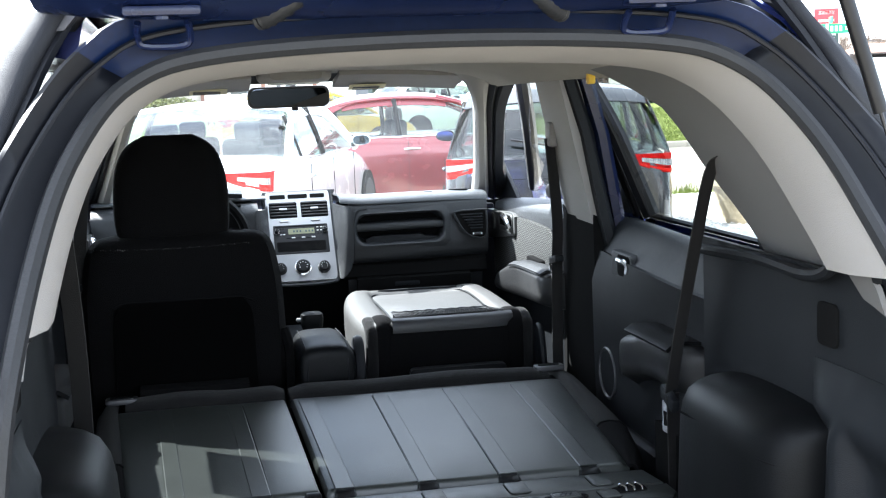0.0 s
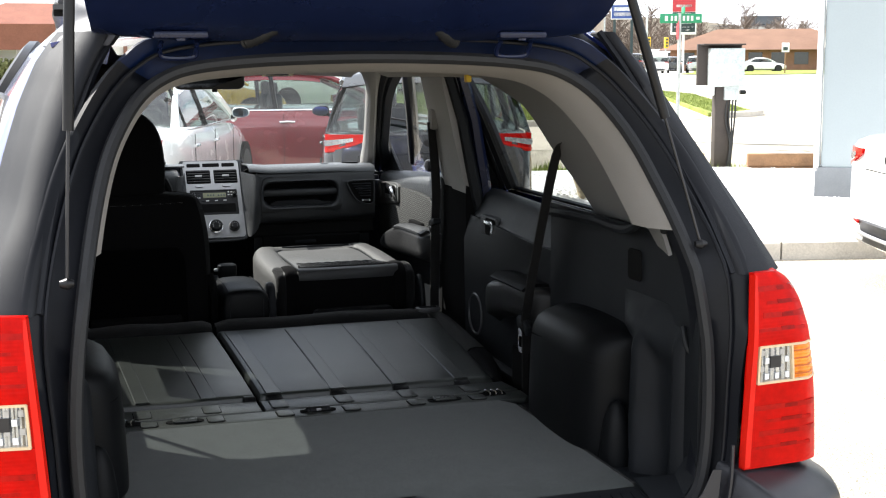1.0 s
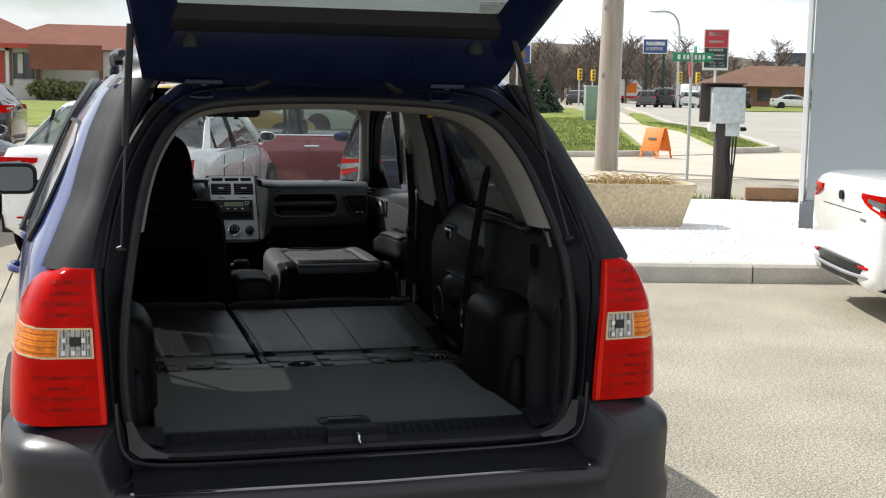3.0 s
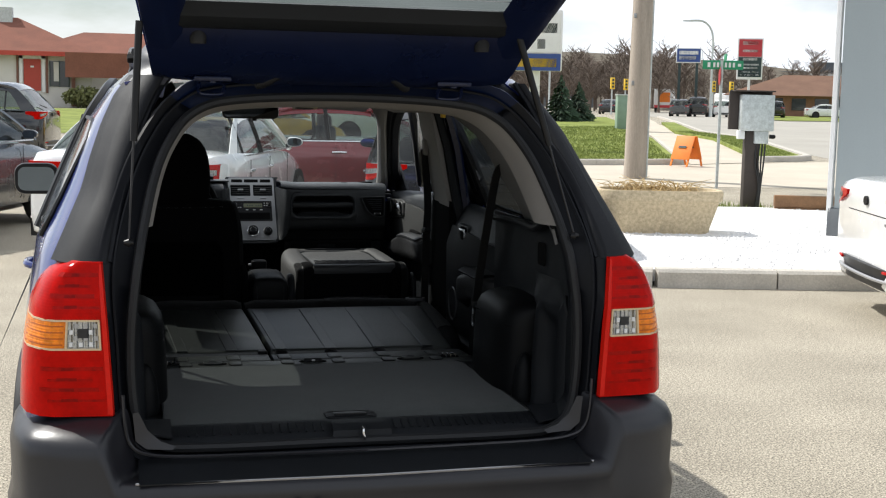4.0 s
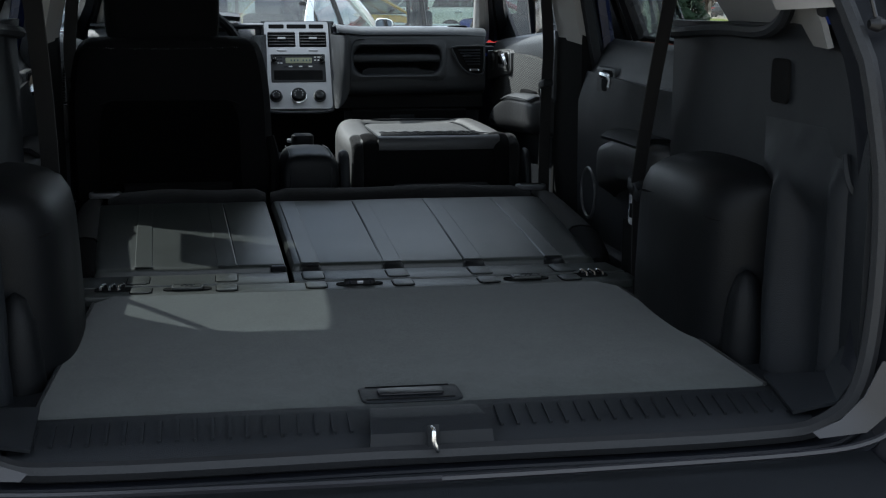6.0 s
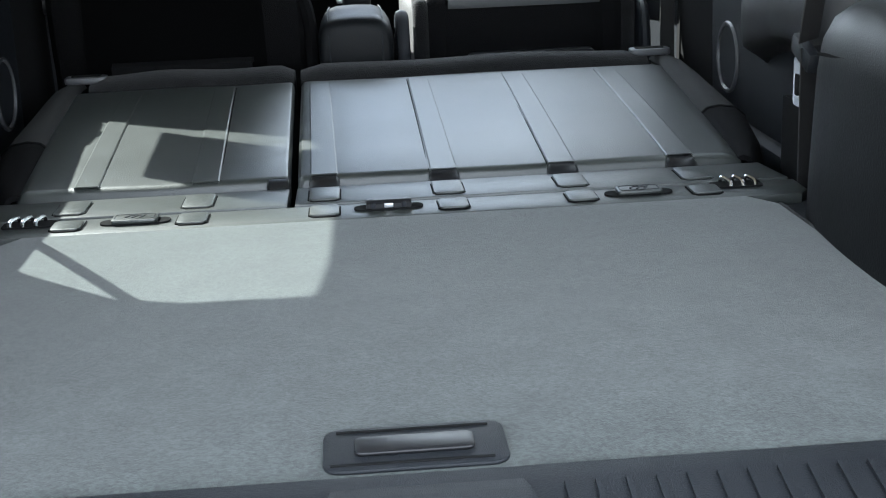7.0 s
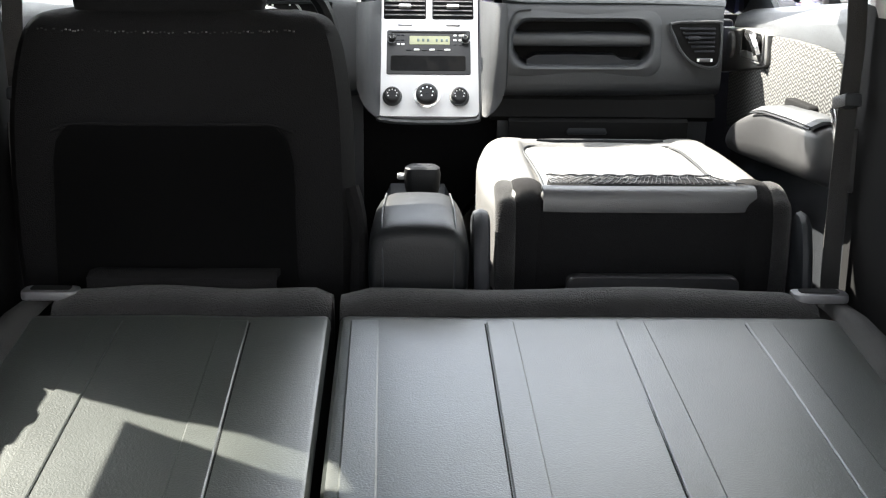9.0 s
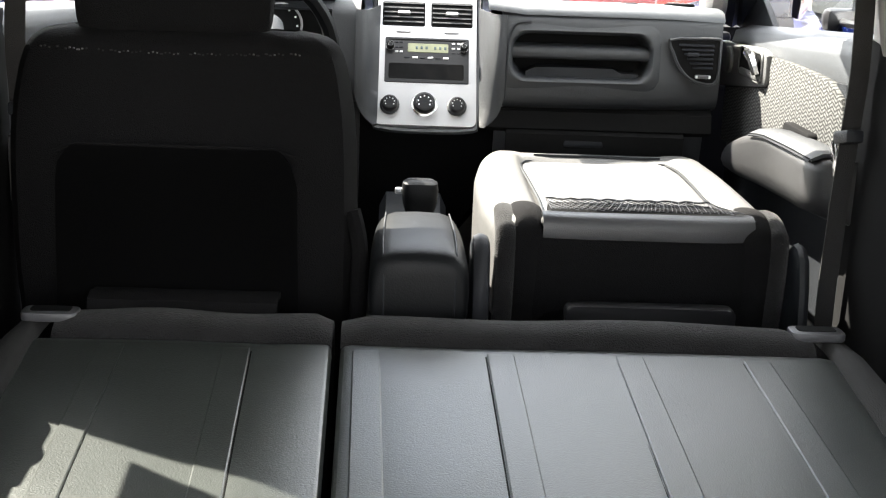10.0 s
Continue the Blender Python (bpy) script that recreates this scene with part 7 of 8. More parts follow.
# gravel bed with kerb
BED = [(3.55, 7.0), (9.4, 5.75), (9.4, 12.3), (8.5, 12.7), (7.8, 13.0), (6.6, 13.2), (3.95, 13.4)]
flat("gravel_bed", BED, STONE_WHITE, "bed of bright white gravel behind a kerb", 0.135, 0.1)
EDGE = [(3.9, 12.9), (3.5, 7.15), (3.58, 6.98), (3.75, 6.90)]
for i in range(6):
    a, b = 3.78 + 1.0 * i, 3.78 + 1.0 * i + 0.985
    kerb([(a, 6.895 - 0.214 * (a - 3.78)), ((a + b) / 2, 6.895 - 0.214 * ((a + b) / 2 - 3.78)), (b, 6.895 - 0.214 * (b - 3.78))], 0.17, 0.155)
kerb(EDGE, 0.17, 0.155)


def inside(x, y, poly):
    hit = False
    for (x0, y0), (x1, y1) in zip(poly, poly[1:] + poly[:1]):
        if (y0 > y) != (y1 > y) and x < (x1 - x0) * (y - y0) / (y1 - y0) + x0:
            hit = not hit
    return hit


rng = random.Random(4)
verts, faces = [], []
OCT = [(1, 0, 0), (0, 1, 0), (-1, 0, 0), (0, -1, 0), (0, 0, 1)]
n = 0
while n < 9000:
    x, y = rng.uniform(3.6, 9.0), rng.uniform(5.9, 13.3)
    if not inside(x, y, BED) or rng.random() > 1.25 - 0.09 * (y - 5.9):
        continue
    r, a, base = rng.uniform(0.010, 0.026), rng.uniform(0, 6.28), len(verts)
    sq = rng.uniform(0.5, 0.9)
    for u, v, w in OCT:
        verts.append((x + r * (u * math.cos(a) - v * sq * math.sin(a)), y + r * (u * math.sin(a) + v * sq * math.cos(a)), 0.134 + 0.012 * math.sin(3 * x) * math.sin(2 * y) + w * r * 0.7))
    faces += [(base, base + 1, base + 4), (base + 1, base + 2, base + 4), (base + 2, base + 3, base + 4), (base + 3, base, base + 4)]
    n += 1
me = bpy.data.meshes.new("gravel")
me.from_pydata(verts, [], faces)
me.materials.append(STONE_WHITE)
tagged(new("gravel", me), "loose white landscaping stones", "gravel", kind="stuff")


def blades(name, spots, n, label, lift, hmin, hmax, seed):
    """Grass: many thin bent blades over a polygon."""
    rg = random.Random(seed)
    xs, ys = [p[0] for p in spots], [p[1] for p in spots]
    vs, fs, made = [], [], 0
    while made < n:
        x, y = rg.uniform(min(xs), max(xs)), min(ys) + (max(ys) - min(ys)) * rg.random() ** 1.5
        if not inside(x, y, spots):
            continue
        h, a, w = rg.uniform(hmin, hmax), rg.uniform(0, 6.28), 0.006 + 0.0003 * y
        z, b = gz(y) + lift, len(vs)
        vs += [(x - w * math.cos(a), y - w * math.sin(a), z), (x + w * math.cos(a), y + w * math.sin(a), z), (x + 0.4 * h * math.sin(a), y - 0.4 * h * math.cos(a), z + h)]
        fs.append((b, b + 1, b + 2))
        made += 1
    m = bpy.data.meshes.new(name)
    m.from_pydata(vs, [], fs)
    m.materials.append(GRASS_BLADE)
    return tagged(new(name, m), label, "grass", kind="stuff")


blades("grass", [(6, 25.2), (10.2, 25.1), (12.3, 25.7), (16.8, 37.7), (20.5, 50), (9.0, 46.0)], 32000, "short patchy spring grass", 0.10, 0.02, 0.06, 1)
blades("grass", [(15.4, 27.0), (16.8, 27.8), (21.0, 38.6), (22.0, 45.0), (21.0, 44.8), (19.8, 38.9)], 6000, "short grass along the kerb", 0.11, 0.02, 0.05, 2)
blades("grass", [(3.9, 13.5), (6.6, 13.3), (7.8, 13.1), (9.0, 12.9), (8.0, 14.5), (4.0, 15.1)], 1800, "weedy grass behind the gravel", 0.02, 0.05, 0.16, 3)
flat("verge_4", [(3.9, 13.4), (6.6, 13.2), (7.8, 13.0), (9.8, 12.2), (9.8, 13.6), (8.0, 14.6), (4.0, 15.2)], GRASS_SOIL, "strip of weedy turf", 0.02)

# planter
pl = thing("planter", "round-ended exposed-aggregate concrete planter with dry stalks", "planter", pose(5.12, 10.0, 0.13, 0, 0, -12))
rings = []
for z, k in ((0.0, 0.80), (0.06, 0.82), (0.34, 0.95), (0.36, 1.0), (0.45, 1.01), (0.47, 0.99), (0.47, 0.90), (0.40, 0.88)):
    rings.append([Vector((u * k, v * k, z)) for u, v in rrect(-0.70, -0.34, 0.70, 0.34, 0.26, 6)])
part("bowl", loft(bmesh.new(), rings), PLANTER, pl, "tan aggregate concrete bowl")
soil = part("soil", Prism(rrect(-0.60, -0.28, 0.60, 0.28, 0.2, 5), "z", 0.36, 0.42), BARK, pl)
bm = bmesh.new()
rg = random.Random(8)
for k in range(170):
    x, y = rg.uniform(-0.5, 0.4), rg.uniform(-0.24, 0.24)
    a, l = rg.uniform(0, 6.28), rg.uniform(0.10, 0.36)
    tube(bm, [(x, y, 0.41), (x + 0.4 * l * math.cos(a), y + 0.4 * l * math.sin(a), 0.43 + 0.35 * l), (x + l * math.cos(a), y + l * math.sin(a), 0.43 + rg.uniform(0.1, 0.5) * l)], [0.005, 0.004, 0.002], 4)
tagged(part("dry_growth", bm, STRAW, pl, "tangled straw-coloured stalks"), kind="stuff")

# meter post
mp = thing("meter_post", "weathered post with a grey electrical box and hanging cables", "electrical box", pose(7.92, 13.3, -0.10, 0, 0, -12))
part("post", Box((0.02, 0.0, 0.66), (0.20, 0.16, 1.36), 0.012), RUST, mp, "dark square post")
part("back_board", Box((0.0, 0.06, 1.56), (0.60, 0.05, 0.54), 0.006), RUST, mp, "dark rusted back board")
part("hood", Box((0.02, 0.0, 1.825), (0.56, 0.26, 0.02), 0.004), RUST, mp)
bx = part("box", Box((0.06, -0.06, 1.525), (0.46, 0.16, 0.50), 0.012), GALV, mp, "mottled grey steel box")
part("box_lid", Box((0.06, -0.145, 1.525), (0.43, 0.012, 0.47), 0.006), GALV, bx)
part("lower_box", Box((0.13, -0.05, 1.19), (0.20, 0.13, 0.18), 0.012), GALV, mp, "small pale junction box")
part("outlet", Box((-0.15, -0.06, 1.22), (0.10, 0.09, 0.12), 0.01), SIGN_WHITE, mp)
part("valve", Lathe([(0.03, 0), (0.03, 0.06), (0.02, 0.08)], 10, "x", (0.26, -0.05, 1.20)), BLACK, mp)
for k in range(4):
    x = 0.08 + 0.04 * k
    part("cable", Tube(spline([(x, -0.07, 1.11), (x - 0.02, -0.10, 0.85), (x + 0.04 - 0.03 * k, -0.11, 0.5), (x - 0.02 * k, -0.09, 0.15), (x + 0.02, -0.05, 0.02)], 5), 0.012, 6), CABLE, mp, "black hanging cable")
tb = thing("edging_timber", "brown weathered landscape timber at the gravel's edge", "timber", pose(8.75, 12.5, 0, 0, 0, -22))
part("beam", Box((0, 0, 0.24), (1.5, 0.12, 0.16), 0.015), TIMBER, tb)
part("beam", Box((0.02, 0.01, 0.09), (1.52, 0.12, 0.14), 0.015), TIMBER, tb)
part("stake", Box((0.42, -0.09, 0.30), (0.03, 0.03, 0.58), 0.004), RUST, tb)

# grey building on the near right
gb = thing("showroom", "grey metal-panelled building with white corner trim", "building", pose(6.88, 9.45, 0, 0, 0, -44))
part("front_wall", Box((5.03, 0.10, 3.2), (9.90, 0.2, 5.6), 0.0), CLADDING, gb, "smooth grey metal panels")
for k in range(1, 4):
    part("panel_joint", Box((0.10 + 2.4 * k, -0.002, 3.2), (0.012, 0.006, 5.6)), PLINTH, gb)
part("side_wall", Box((0.12, 5.2, 3.2), (0.2, 9.9, 5.6)), CLADDING, gb)
part("corner_trim", Box((0.02, 0.04, 3.2), (0.05, 0.12, 5.62), 0.008), WALL_WHITE, gb, "white corner trim")
part("plinth", Box((5.0, 0.10, 0.22), (9.98, 0.24, 0.44), 0.006), PLINTH, gb, "dark plinth")
part("plinth", Box((0.12, 5.2, 0.22), (0.24, 9.9, 0.44), 0.006), PLINTH, gb)
part("roof", Box((5.0, 5.0, 6.05), (10.2, 10.2, 0.2), 0.02), WALL_WHITE, gb)

# utility pole, signs
up = thing("utility_pole", "tall weathered wooden utility pole with a conduit", "pole", pose(9.30, 20.7, 0))
part("shaft", Tube([(0.0, 0, -0.2), (0.01, 0, 1.0), (0.05, 0, 4.0), (0.12, 0, 10.0)], [0.225, 0.215, 0.195, 0.15], 18), POLE, up)
part("conduit", Tube([(0.20, -0.10, 0.0), (0.235, -0.06, 4.0), (0.29, -0.03, 9.0)], 0.028, 8), GALV, up, "grey conduit")
part("crossarm", Box((0.12, 0, 9.3), (2.4, 0.1, 0.12), 0.01), POLE, up)
for z in (1.9, 3.2, 4.3):
    part("bolt", Box((-0.16, -0.12, z), (0.05, 0.03, 0.09), 0.005), STEEL, up)

ss = thing("street_sign", "slim post with a stop sign edge and a green name sign", "street sign", pose(9.9, 18.3, 0.01, 0, 0, -20))
part("post", Tube([(0, 0, 0), (0, 0, 2.3)], 0.028, 8), GALV, ss)
blade = part("name_blade", Box((0.02, 0, 2.22), (0.72, 0.012, 0.16), 0.004), SIGN_GREEN, ss, "green street-name blade")
for k, (a, w) in enumerate(((-0.25, 0.07), (-0.155, 0.05), (-0.09, 0.055), (-0.02, 0.055), (0.05, 0.055), (0.12, 0.055), (0.19, 0.055), (0.29, 0.08))):
    part("letter_bar", Box((0.02 + a, -0.0085, 2.22), (w * 0.72, 0.004, 0.085 if k < 7 else 0.05)), SIGN_WHITE, blade)
part("top_blade", Box((0.06, 0.02, 2.36), (0.012, 0.40, 0.11), 0.003), SIGN_GREEN, ss)
oct_ = [(0.17 * math.cos(radians(22.5 + 45 * k)), 2.02 + 0.17 * math.sin(radians(22.5 + 45 * k))) for k in range(8)]
part("stop_plate", Prism(oct_, "x", -0.035, -0.03), SIGN_RED, ss, "red octagonal plate seen nearly edge-on")
sb = thing("sandwich_board", "orange folding sandwich board standing on the apron", "sign", pose(12.2, 24.6, 0.06, 0, 0, -62))
for s in (-1, 1):
    part("panel", Box((0, s * 0.145, 0.44), (0.52, 0.02, 0.58), 0.006, rot(s * 21)), ORANGE, sb, "orange panel")
    for u in (-0.23, 0.23):
        part("leg", Box((u, s * 0.25, 0.11), (0.05, 0.02, 0.26), 0.004, rot(s * 21)), ORANGE, sb)
    part("print_bar", Box((0, s * 0.135 - 0.03, 0.46), (0.22, 0.006, 0.05), 0, rot(s * 23)), SIGN_DARK, sb)
gbx = thing("utility_cabinet", "pale green steel utility cabinet on the grass", "utility cabinet", pose(19.9, 47.0, 0.37, 0, 0, -15))
part("body", Box((0, 0, 0.70), (1.05, 0.75, 1.40), 0.02), mat("pale_green_steel", (0.24, 0.33, 0.26), 0.6), gbx)
part("lid", Box((0, 0, 1.42), (1.10, 0.80, 0.05), 0.01), GALV, gbx)
part("cabinet_door", Box((0, -0.38, 0.70), (0.95, 0.012, 1.25), 0.004), mat("green_door_steel", (0.22, 0.31, 0.24), 0.6), gbx)

en = thing("entrance_sign", "red oval entrance sign with an arrow on a post", "sign", pose(5.28, 40.0, 0.22, 0, 0, -8))
part("post", Box((0.1, 0.06, 1.1), (0.12, 0.08, 2.2), 0.01), SIGN_DARK, en)
plate = part("plate", Prism([(x, 2.43 + z) for x, z in rrect(-0.78, -0.24, 0.78, 0.24, 0.23, 6)], "y", -0.03, 0.03, 0.01), SIGN_WHITE, en, "white-rimmed plate")
part("field", Prism([(x, 2.43 + z) for x, z in rrect(-0.73, -0.19, 0.73, 0.19, 0.18, 6)], "y", -0.042, -0.032), SIGN_RED, plate, "red field")
words("ENTRANCE", 0.235, SIGN_WHITE, plate, Matrix.Translation((0.15, -0.046, 2.43)) @ rot(90).to_4x4(), 0.004)
part("arrow", Box((-0.52, -0.046, 2.43), (0.22, 0.008, 0.04)), SIGN_WHITE, plate)
for s in (-1, 1):
    part("arrow", Box((-0.585, -0.046, 2.43 + s * 0.038), (0.13, 0.008, 0.035), 0, rot(0, s * 40)), SIGN_WHITE, plate)

# far street furniture
def pylon(name, label, x, y, w, z0, z1, bands, posts=1):
    p = thing(name, label, "sign", pose(x, y, gz(y), 0, 0, -24))
    zz = gz(y)
    part("cabinet", Box((0, 0, (z0 + z1) / 2 - zz), (w, 0.4, z1 - z0), 0.03), SIGN_WHITE, p)
    for a, b, u, v, m_ in bands:
        part("sign_panel", Box(((u + v) / 2 * w, -0.215, z0 - zz + (a + b) / 2 * (z1 - z0)), ((v - u) * w, 0.03, (b - a) * (z1 - z0))), m_, p)
    for k in range(posts):
        part("post", Box(((k - (posts - 1) / 2) * w * 0.7, 0.05, (z0 - zz) / 2), (0.25, 0.25, z0 - zz)), SIGN_WHITE if posts == 1 else SIGN_DARK, p)
    return p


G, R, W_, D_, Bl = SIGN_GREEN, SIGN_RED, SIGN_WHITE, SIGN_DARK, SIGN_BLUE
pylon("price_sign", "tall fuel price sign with red and dark green panels", 63.0, 120, 2.6, 4.0, 8.25,
      [(0.55, 0.97, -0.45, 0.45, R), (0.06, 0.54, -0.45, 0.45, D_), (0.84, 0.92, -0.30, 0.30, W_), (0.66, 0.72, -0.3, 0.3, W_), (0.46, 0.52, -0.28, 0.28, W_), (0.34, 0.38, -0.36, 0.36, W_), (0.26, 0.30, -0.3, 0.3, W_), (0.16, 0.20, -0.38, 0.38, W_), (0.09, 0.13, -0.36, 0.36, W_)])
pylon("motel_sign", "blue roadside sign with white lettering bars", 51.5, 110, 2.3, 5.2, 6.6, [(0.06, 0.94, -0.47, 0.47, Bl), (0.56, 0.80, -0.38, 0.38, W_), (0.22, 0.45, -0.38, 0.30, W_)], 2)
pylon("dark_sign", "white and blue reader-board sign on a dark post", 10.2, 30.0, 1.4, 2.3, 3.9, [(0.30, 0.95, -0.48, 0.48, W_), (0.0, 0.28, -0.5, 0.5, Bl), (0.62, 0.78, 0.0, 0.42, D_), (0.36, 0.52, 0.05, 0.20, D_), (0.06, 0.2, -0.4, 0.42, YELLOW)])
for x, y, h, arm in ((52.0, 106, 8.6, -2.4), (40.5, 118, 7.5, -1.6)):
    sl = thing("street_lamp", "grey curved street lamp beside the road", "street lamp", pose(x, y, gz(y)))
    part("mast", Tube(spline([(0, 0, 0), (0, 0, h * 0.6), (-0.1, 0, h * 0.88), (arm * 0.4, 0, h), (arm, 0, h + 0.05)], 5), 0.10, 8), GALV, sl)
    part("lamp_head", Box((arm - 0.3, 0, h + 0.03), (0.7, 0.25, 0.14), 0.04), GALV, sl)
for x, y in ((45.5, 114), (48.5, 118), (58, 118), (60.5, 119)):
    tl = thing("traffic_light", "yellow traffic light on a slim post", "traffic light", pose(x, y, gz(y)))
    part("post", Tube([(0, 0, 0), (0, 0, 3.4)], 0.08, 8), GALV, tl)
    part("head", Box((0, -0.1, 3.0), (0.40, 0.3, 1.1), 0.04), YELLOW, tl)
    for k in range(3):
        part("lens", Prism(disc((0, 2.68 + 0.32 * k), 0.11, 12), "y", -0.27, -0.25), SIGN_DARK, tl)
rs = thing("speed_sign", "small white traffic sign on a post", "sign", pose(56.5, 90, gz(90), 0, 0, -30))
part("post", Tube([(0, 0, 0), (0, 0, 2.4)], 0.05, 6), TIMBER, rs)
part("plate", Box((0, -0.07, 2.1), (0.6, 0.02, 0.75), 0.01), SIGN_WHITE, rs)
part("print_bar", Box((0, -0.085, 2.0), (0.36, 0.01, 0.28)), SIGN_DARK, rs)


# ---- houses ----
def hip(bm, x0, x1, y0, y1, z0, z1, run):
    """A hipped roof with eaves."""
    ym = (y0 + y1) / 2
    a = [bm.verts.new(p) for p in ((x0, y0, z0), (x1, y0, z0), (x1, y1, z0), (x0, y1, z0), (x0 + run, ym, z1), (x1 - run, ym, z1))]
    for f in ((0, 1, 5, 4), (1, 2, 5), (2, 3, 4, 5), (3, 0, 4), (3, 2, 1, 0)):
        bm.faces.new([a[i] for i in f])
    return bm


mo = thing("motel", "white stucco motel with a red-brown hipped shingle roof", "building", pose(0, 0, 0))
part("wall", Box((-10.5, 93, 2.1), (16.4, 9.5, 3.6), 0.0), STUCCO, mo, "white stucco wall")
part("roof", hip(bmesh.new(), -19.5, -2.0, 87.3, 98.6, 3.95, 6.45, 5.4), ROOF_RED, mo, "red-brown shingle roof", smooth=0)
part("fascia", Box((-10.75, 87.32, 3.86), (17.5, 0.08, 0.30)), DOOR_RED, mo)
part("wing_roof", hip(bmesh.new(), -8.0, 11.0, 89.5, 100.0, 3.75, 5.65, 5.0), ROOF_RED, mo, "long red-brown wing roof", smooth=0)
part("wing_wall", Box((2.5, 94.6, 2.0), (17.6, 9.0, 3.4)), STUCCO, mo)
part("awning", Prism([(86.2, 2.35), (86.2, 2.45), (88.4, 4.0), (88.4, 3.7)], "x", -4.0, 0.6), BOARD, mo, "brown shingled awning")
part("awning_front", Box((-1.7, 86.2, 3.15), (4.6, 0.12, 1.65), 0.0), ROOF_RED, mo, "red-brown shingled parapet")
part("chimney", Box((-8.2, 92.6, 6.45), (1.0, 1.0, 1.3), 0.0), GALV, mo)
for x, w in ((-6.2, 1.1),):
    dr = part("door", Box((x, 88.2, 2.45), (w, 0.08, 2.1), 0.0), DOOR_RED, mo, "red painted door")
    for dx in (-0.72, 0.72):
        part("door_frame", Box((x + dx, 88.18, 2.55), (0.22, 0.12, 2.5)), SIGN_WHITE, dr)
    part("door_frame", Box((x, 88.18, 3.65), (1.66, 0.12, 0.22)), SIGN_WHITE, dr)
    for dx in (-0.95, 0.95):
        part("door_surround", Box((x + dx, 88.20, 2.6), (0.14, 0.12, 2.7)), BOARD, dr)
    part("door_surround", Box((x, 88.20, 3.85), (2.0, 0.12, 0.14)), BOARD, dr)
    part("door_number", Box((x, 88.15, 3.0), (0.22, 0.02, 0.12)), SIGN_WHITE, dr)
for x in (-4.45, -9.6, -12.5, 3.2, 6.4):
    wn = part("window", Box((x, 88.22 if x < -3 else 90.05, 2.55), (1.2, 0.08, 1.7)), DARK_GLASS, mo)
    for dx in (-0.62, 0, 0.62):
        part("window_bar", Box((x + dx, 88.17 if x < -3 else 90.0, 2.55), (0.07, 0.08, 1.75)), SIGN_DARK, wn)
    part("curtain", Box((x - 0.2, 88.175 if x < -3 else 90.005, 2.7), (0.35, 0.01, 1.3)), STUCCO, wn)
for x in (-3.55, 0.6, 4.8, 8.4):
    part("post", Box((x, 88.1 if x < 0 else 89.9, 2.1), (0.25, 0.25, 3.4)), BOARD, mo)


def bush(x, y, r, n, seed, material=SHRUB, name="shrub", label="low clipped shrub by the wall"):
    rg = random.Random(seed)
    b = thing(name, label, "shrub", pose(x, y, gz(y)))
    part("stem", Tube([(0, 0, 0), (0, 0, r * 0.7)], [0.04, 0.02], 6), BARK, b)
    vs, fs = [], []
    for _ in range(n):
        d = Vector((rg.gauss(0, 1), rg.gauss(0, 1), rg.gauss(0, 0.8))).normalized() * r * rg.uniform(0.55, 1.08)
        c = Vector((0, 0, r * 0.8)) + Vector((d.x * 1.5, d.y, d.z * 0.8))
        u = Vector((rg.gauss(0, 1), rg.gauss(0, 1), rg.gauss(0, 1))).normalized() * r * 0.13
        v = u.orthogonal() * rg.uniform(0.6, 1)
        k = len(vs)
        vs += [c - u, c + v, c + u, c - v]
        fs.append((k, k + 1, k + 2, k + 3))
    m = bpy.data.meshes.new("leaves")
    m.from_pydata(vs, [], fs)
    m.materials.append(material)
    o = new("leaves", m)
    o.parent = b
    tagged(o, kind="stuff")
    return b


bush(-2.8, 86.6, 0.9, 900, 1)
bush(-1.0, 86.4, 0.8, 800, 2)

re_ = thing("restaurant", "low brown-roofed restaurant across the road", "building", pose(80, 132, 0.12, 0, 0, -28))
part("wall", Box((0, 5, 1.3), (22, 10, 2.6)), BRICK_FAR, re_, "brown brick wall")
part("roof", hip(bmesh.new(), -12.5, 12.5, -1.5, 12, 2.4, 4.9, 7.0), ROOF_BROWN, re_, "brown shingle roof", smooth=0)
part("gable", Box((9.0, -1.2, 2.2), (5.0, 3.0, 4.0)), STUCCO, re_)
part("gable_roof", hip(bmesh.new(), 5.8, 12.2, -3.2, 1.0, 4.2, 5.8, 2.6), ROOF_BROWN, re_, smooth=0)
part("logo_panel", Box((9.0, -2.74, 3.0), (1.8, 0.1, 1.6)), SIGN_DARK, re_)
part("round_sign", Prism(disc((11.5, 1.2), 1.0, 16), "y", -2.9, -2.8), SIGN_RED, re_)
for k in range(7):
    part("window", Box((-9 + 2.6 * k, -0.02, 1.4), (1.6, 0.1, 1.4)), DARK_GLASS, re_)
for x, y, w, h, d in ((66, 215, 8, 9.5, 8), (88, 245, 10, 8.0, 8), (170, 300, 26, 9.5, 12), (178, 298, 9, 12, 8)):
    ap = thing("far_building", "pale flat-roofed block on the rise", "building", pose(x, y, gz(y), 0, 0, -22), group="far buildings")
    part("wall", Box((0, 0, h / 2), (w, d, h)), STUCCO if w > 15 else PLINTH, ap)
    part("roof", Box((0, 0, h + 0.15), (w + 0.4, d + 0.4, 0.3)), PLINTH, ap)
    for i in range(5):
        for j in range(3):
            part("window", Box((-w / 2 + w * (i + 0.5) / 5, -d / 2 - 0.02, h * (j + 0.6) / 3.3), (w / 9, 0.1, h / 8)), DARK_GLASS, ap)
bx_ = thing("long_shed", "long dark building with a flat roof behind the lot", "building", pose(9, 118, 0.15))
part("wall", Box((0, 5, 2.4), (22, 9, 4.8)), PLINTH, bx_)
part("roof", Box((0, 5, 4.9), (22.4, 9.4, 0.25)), SIGN_DARK, bx_)
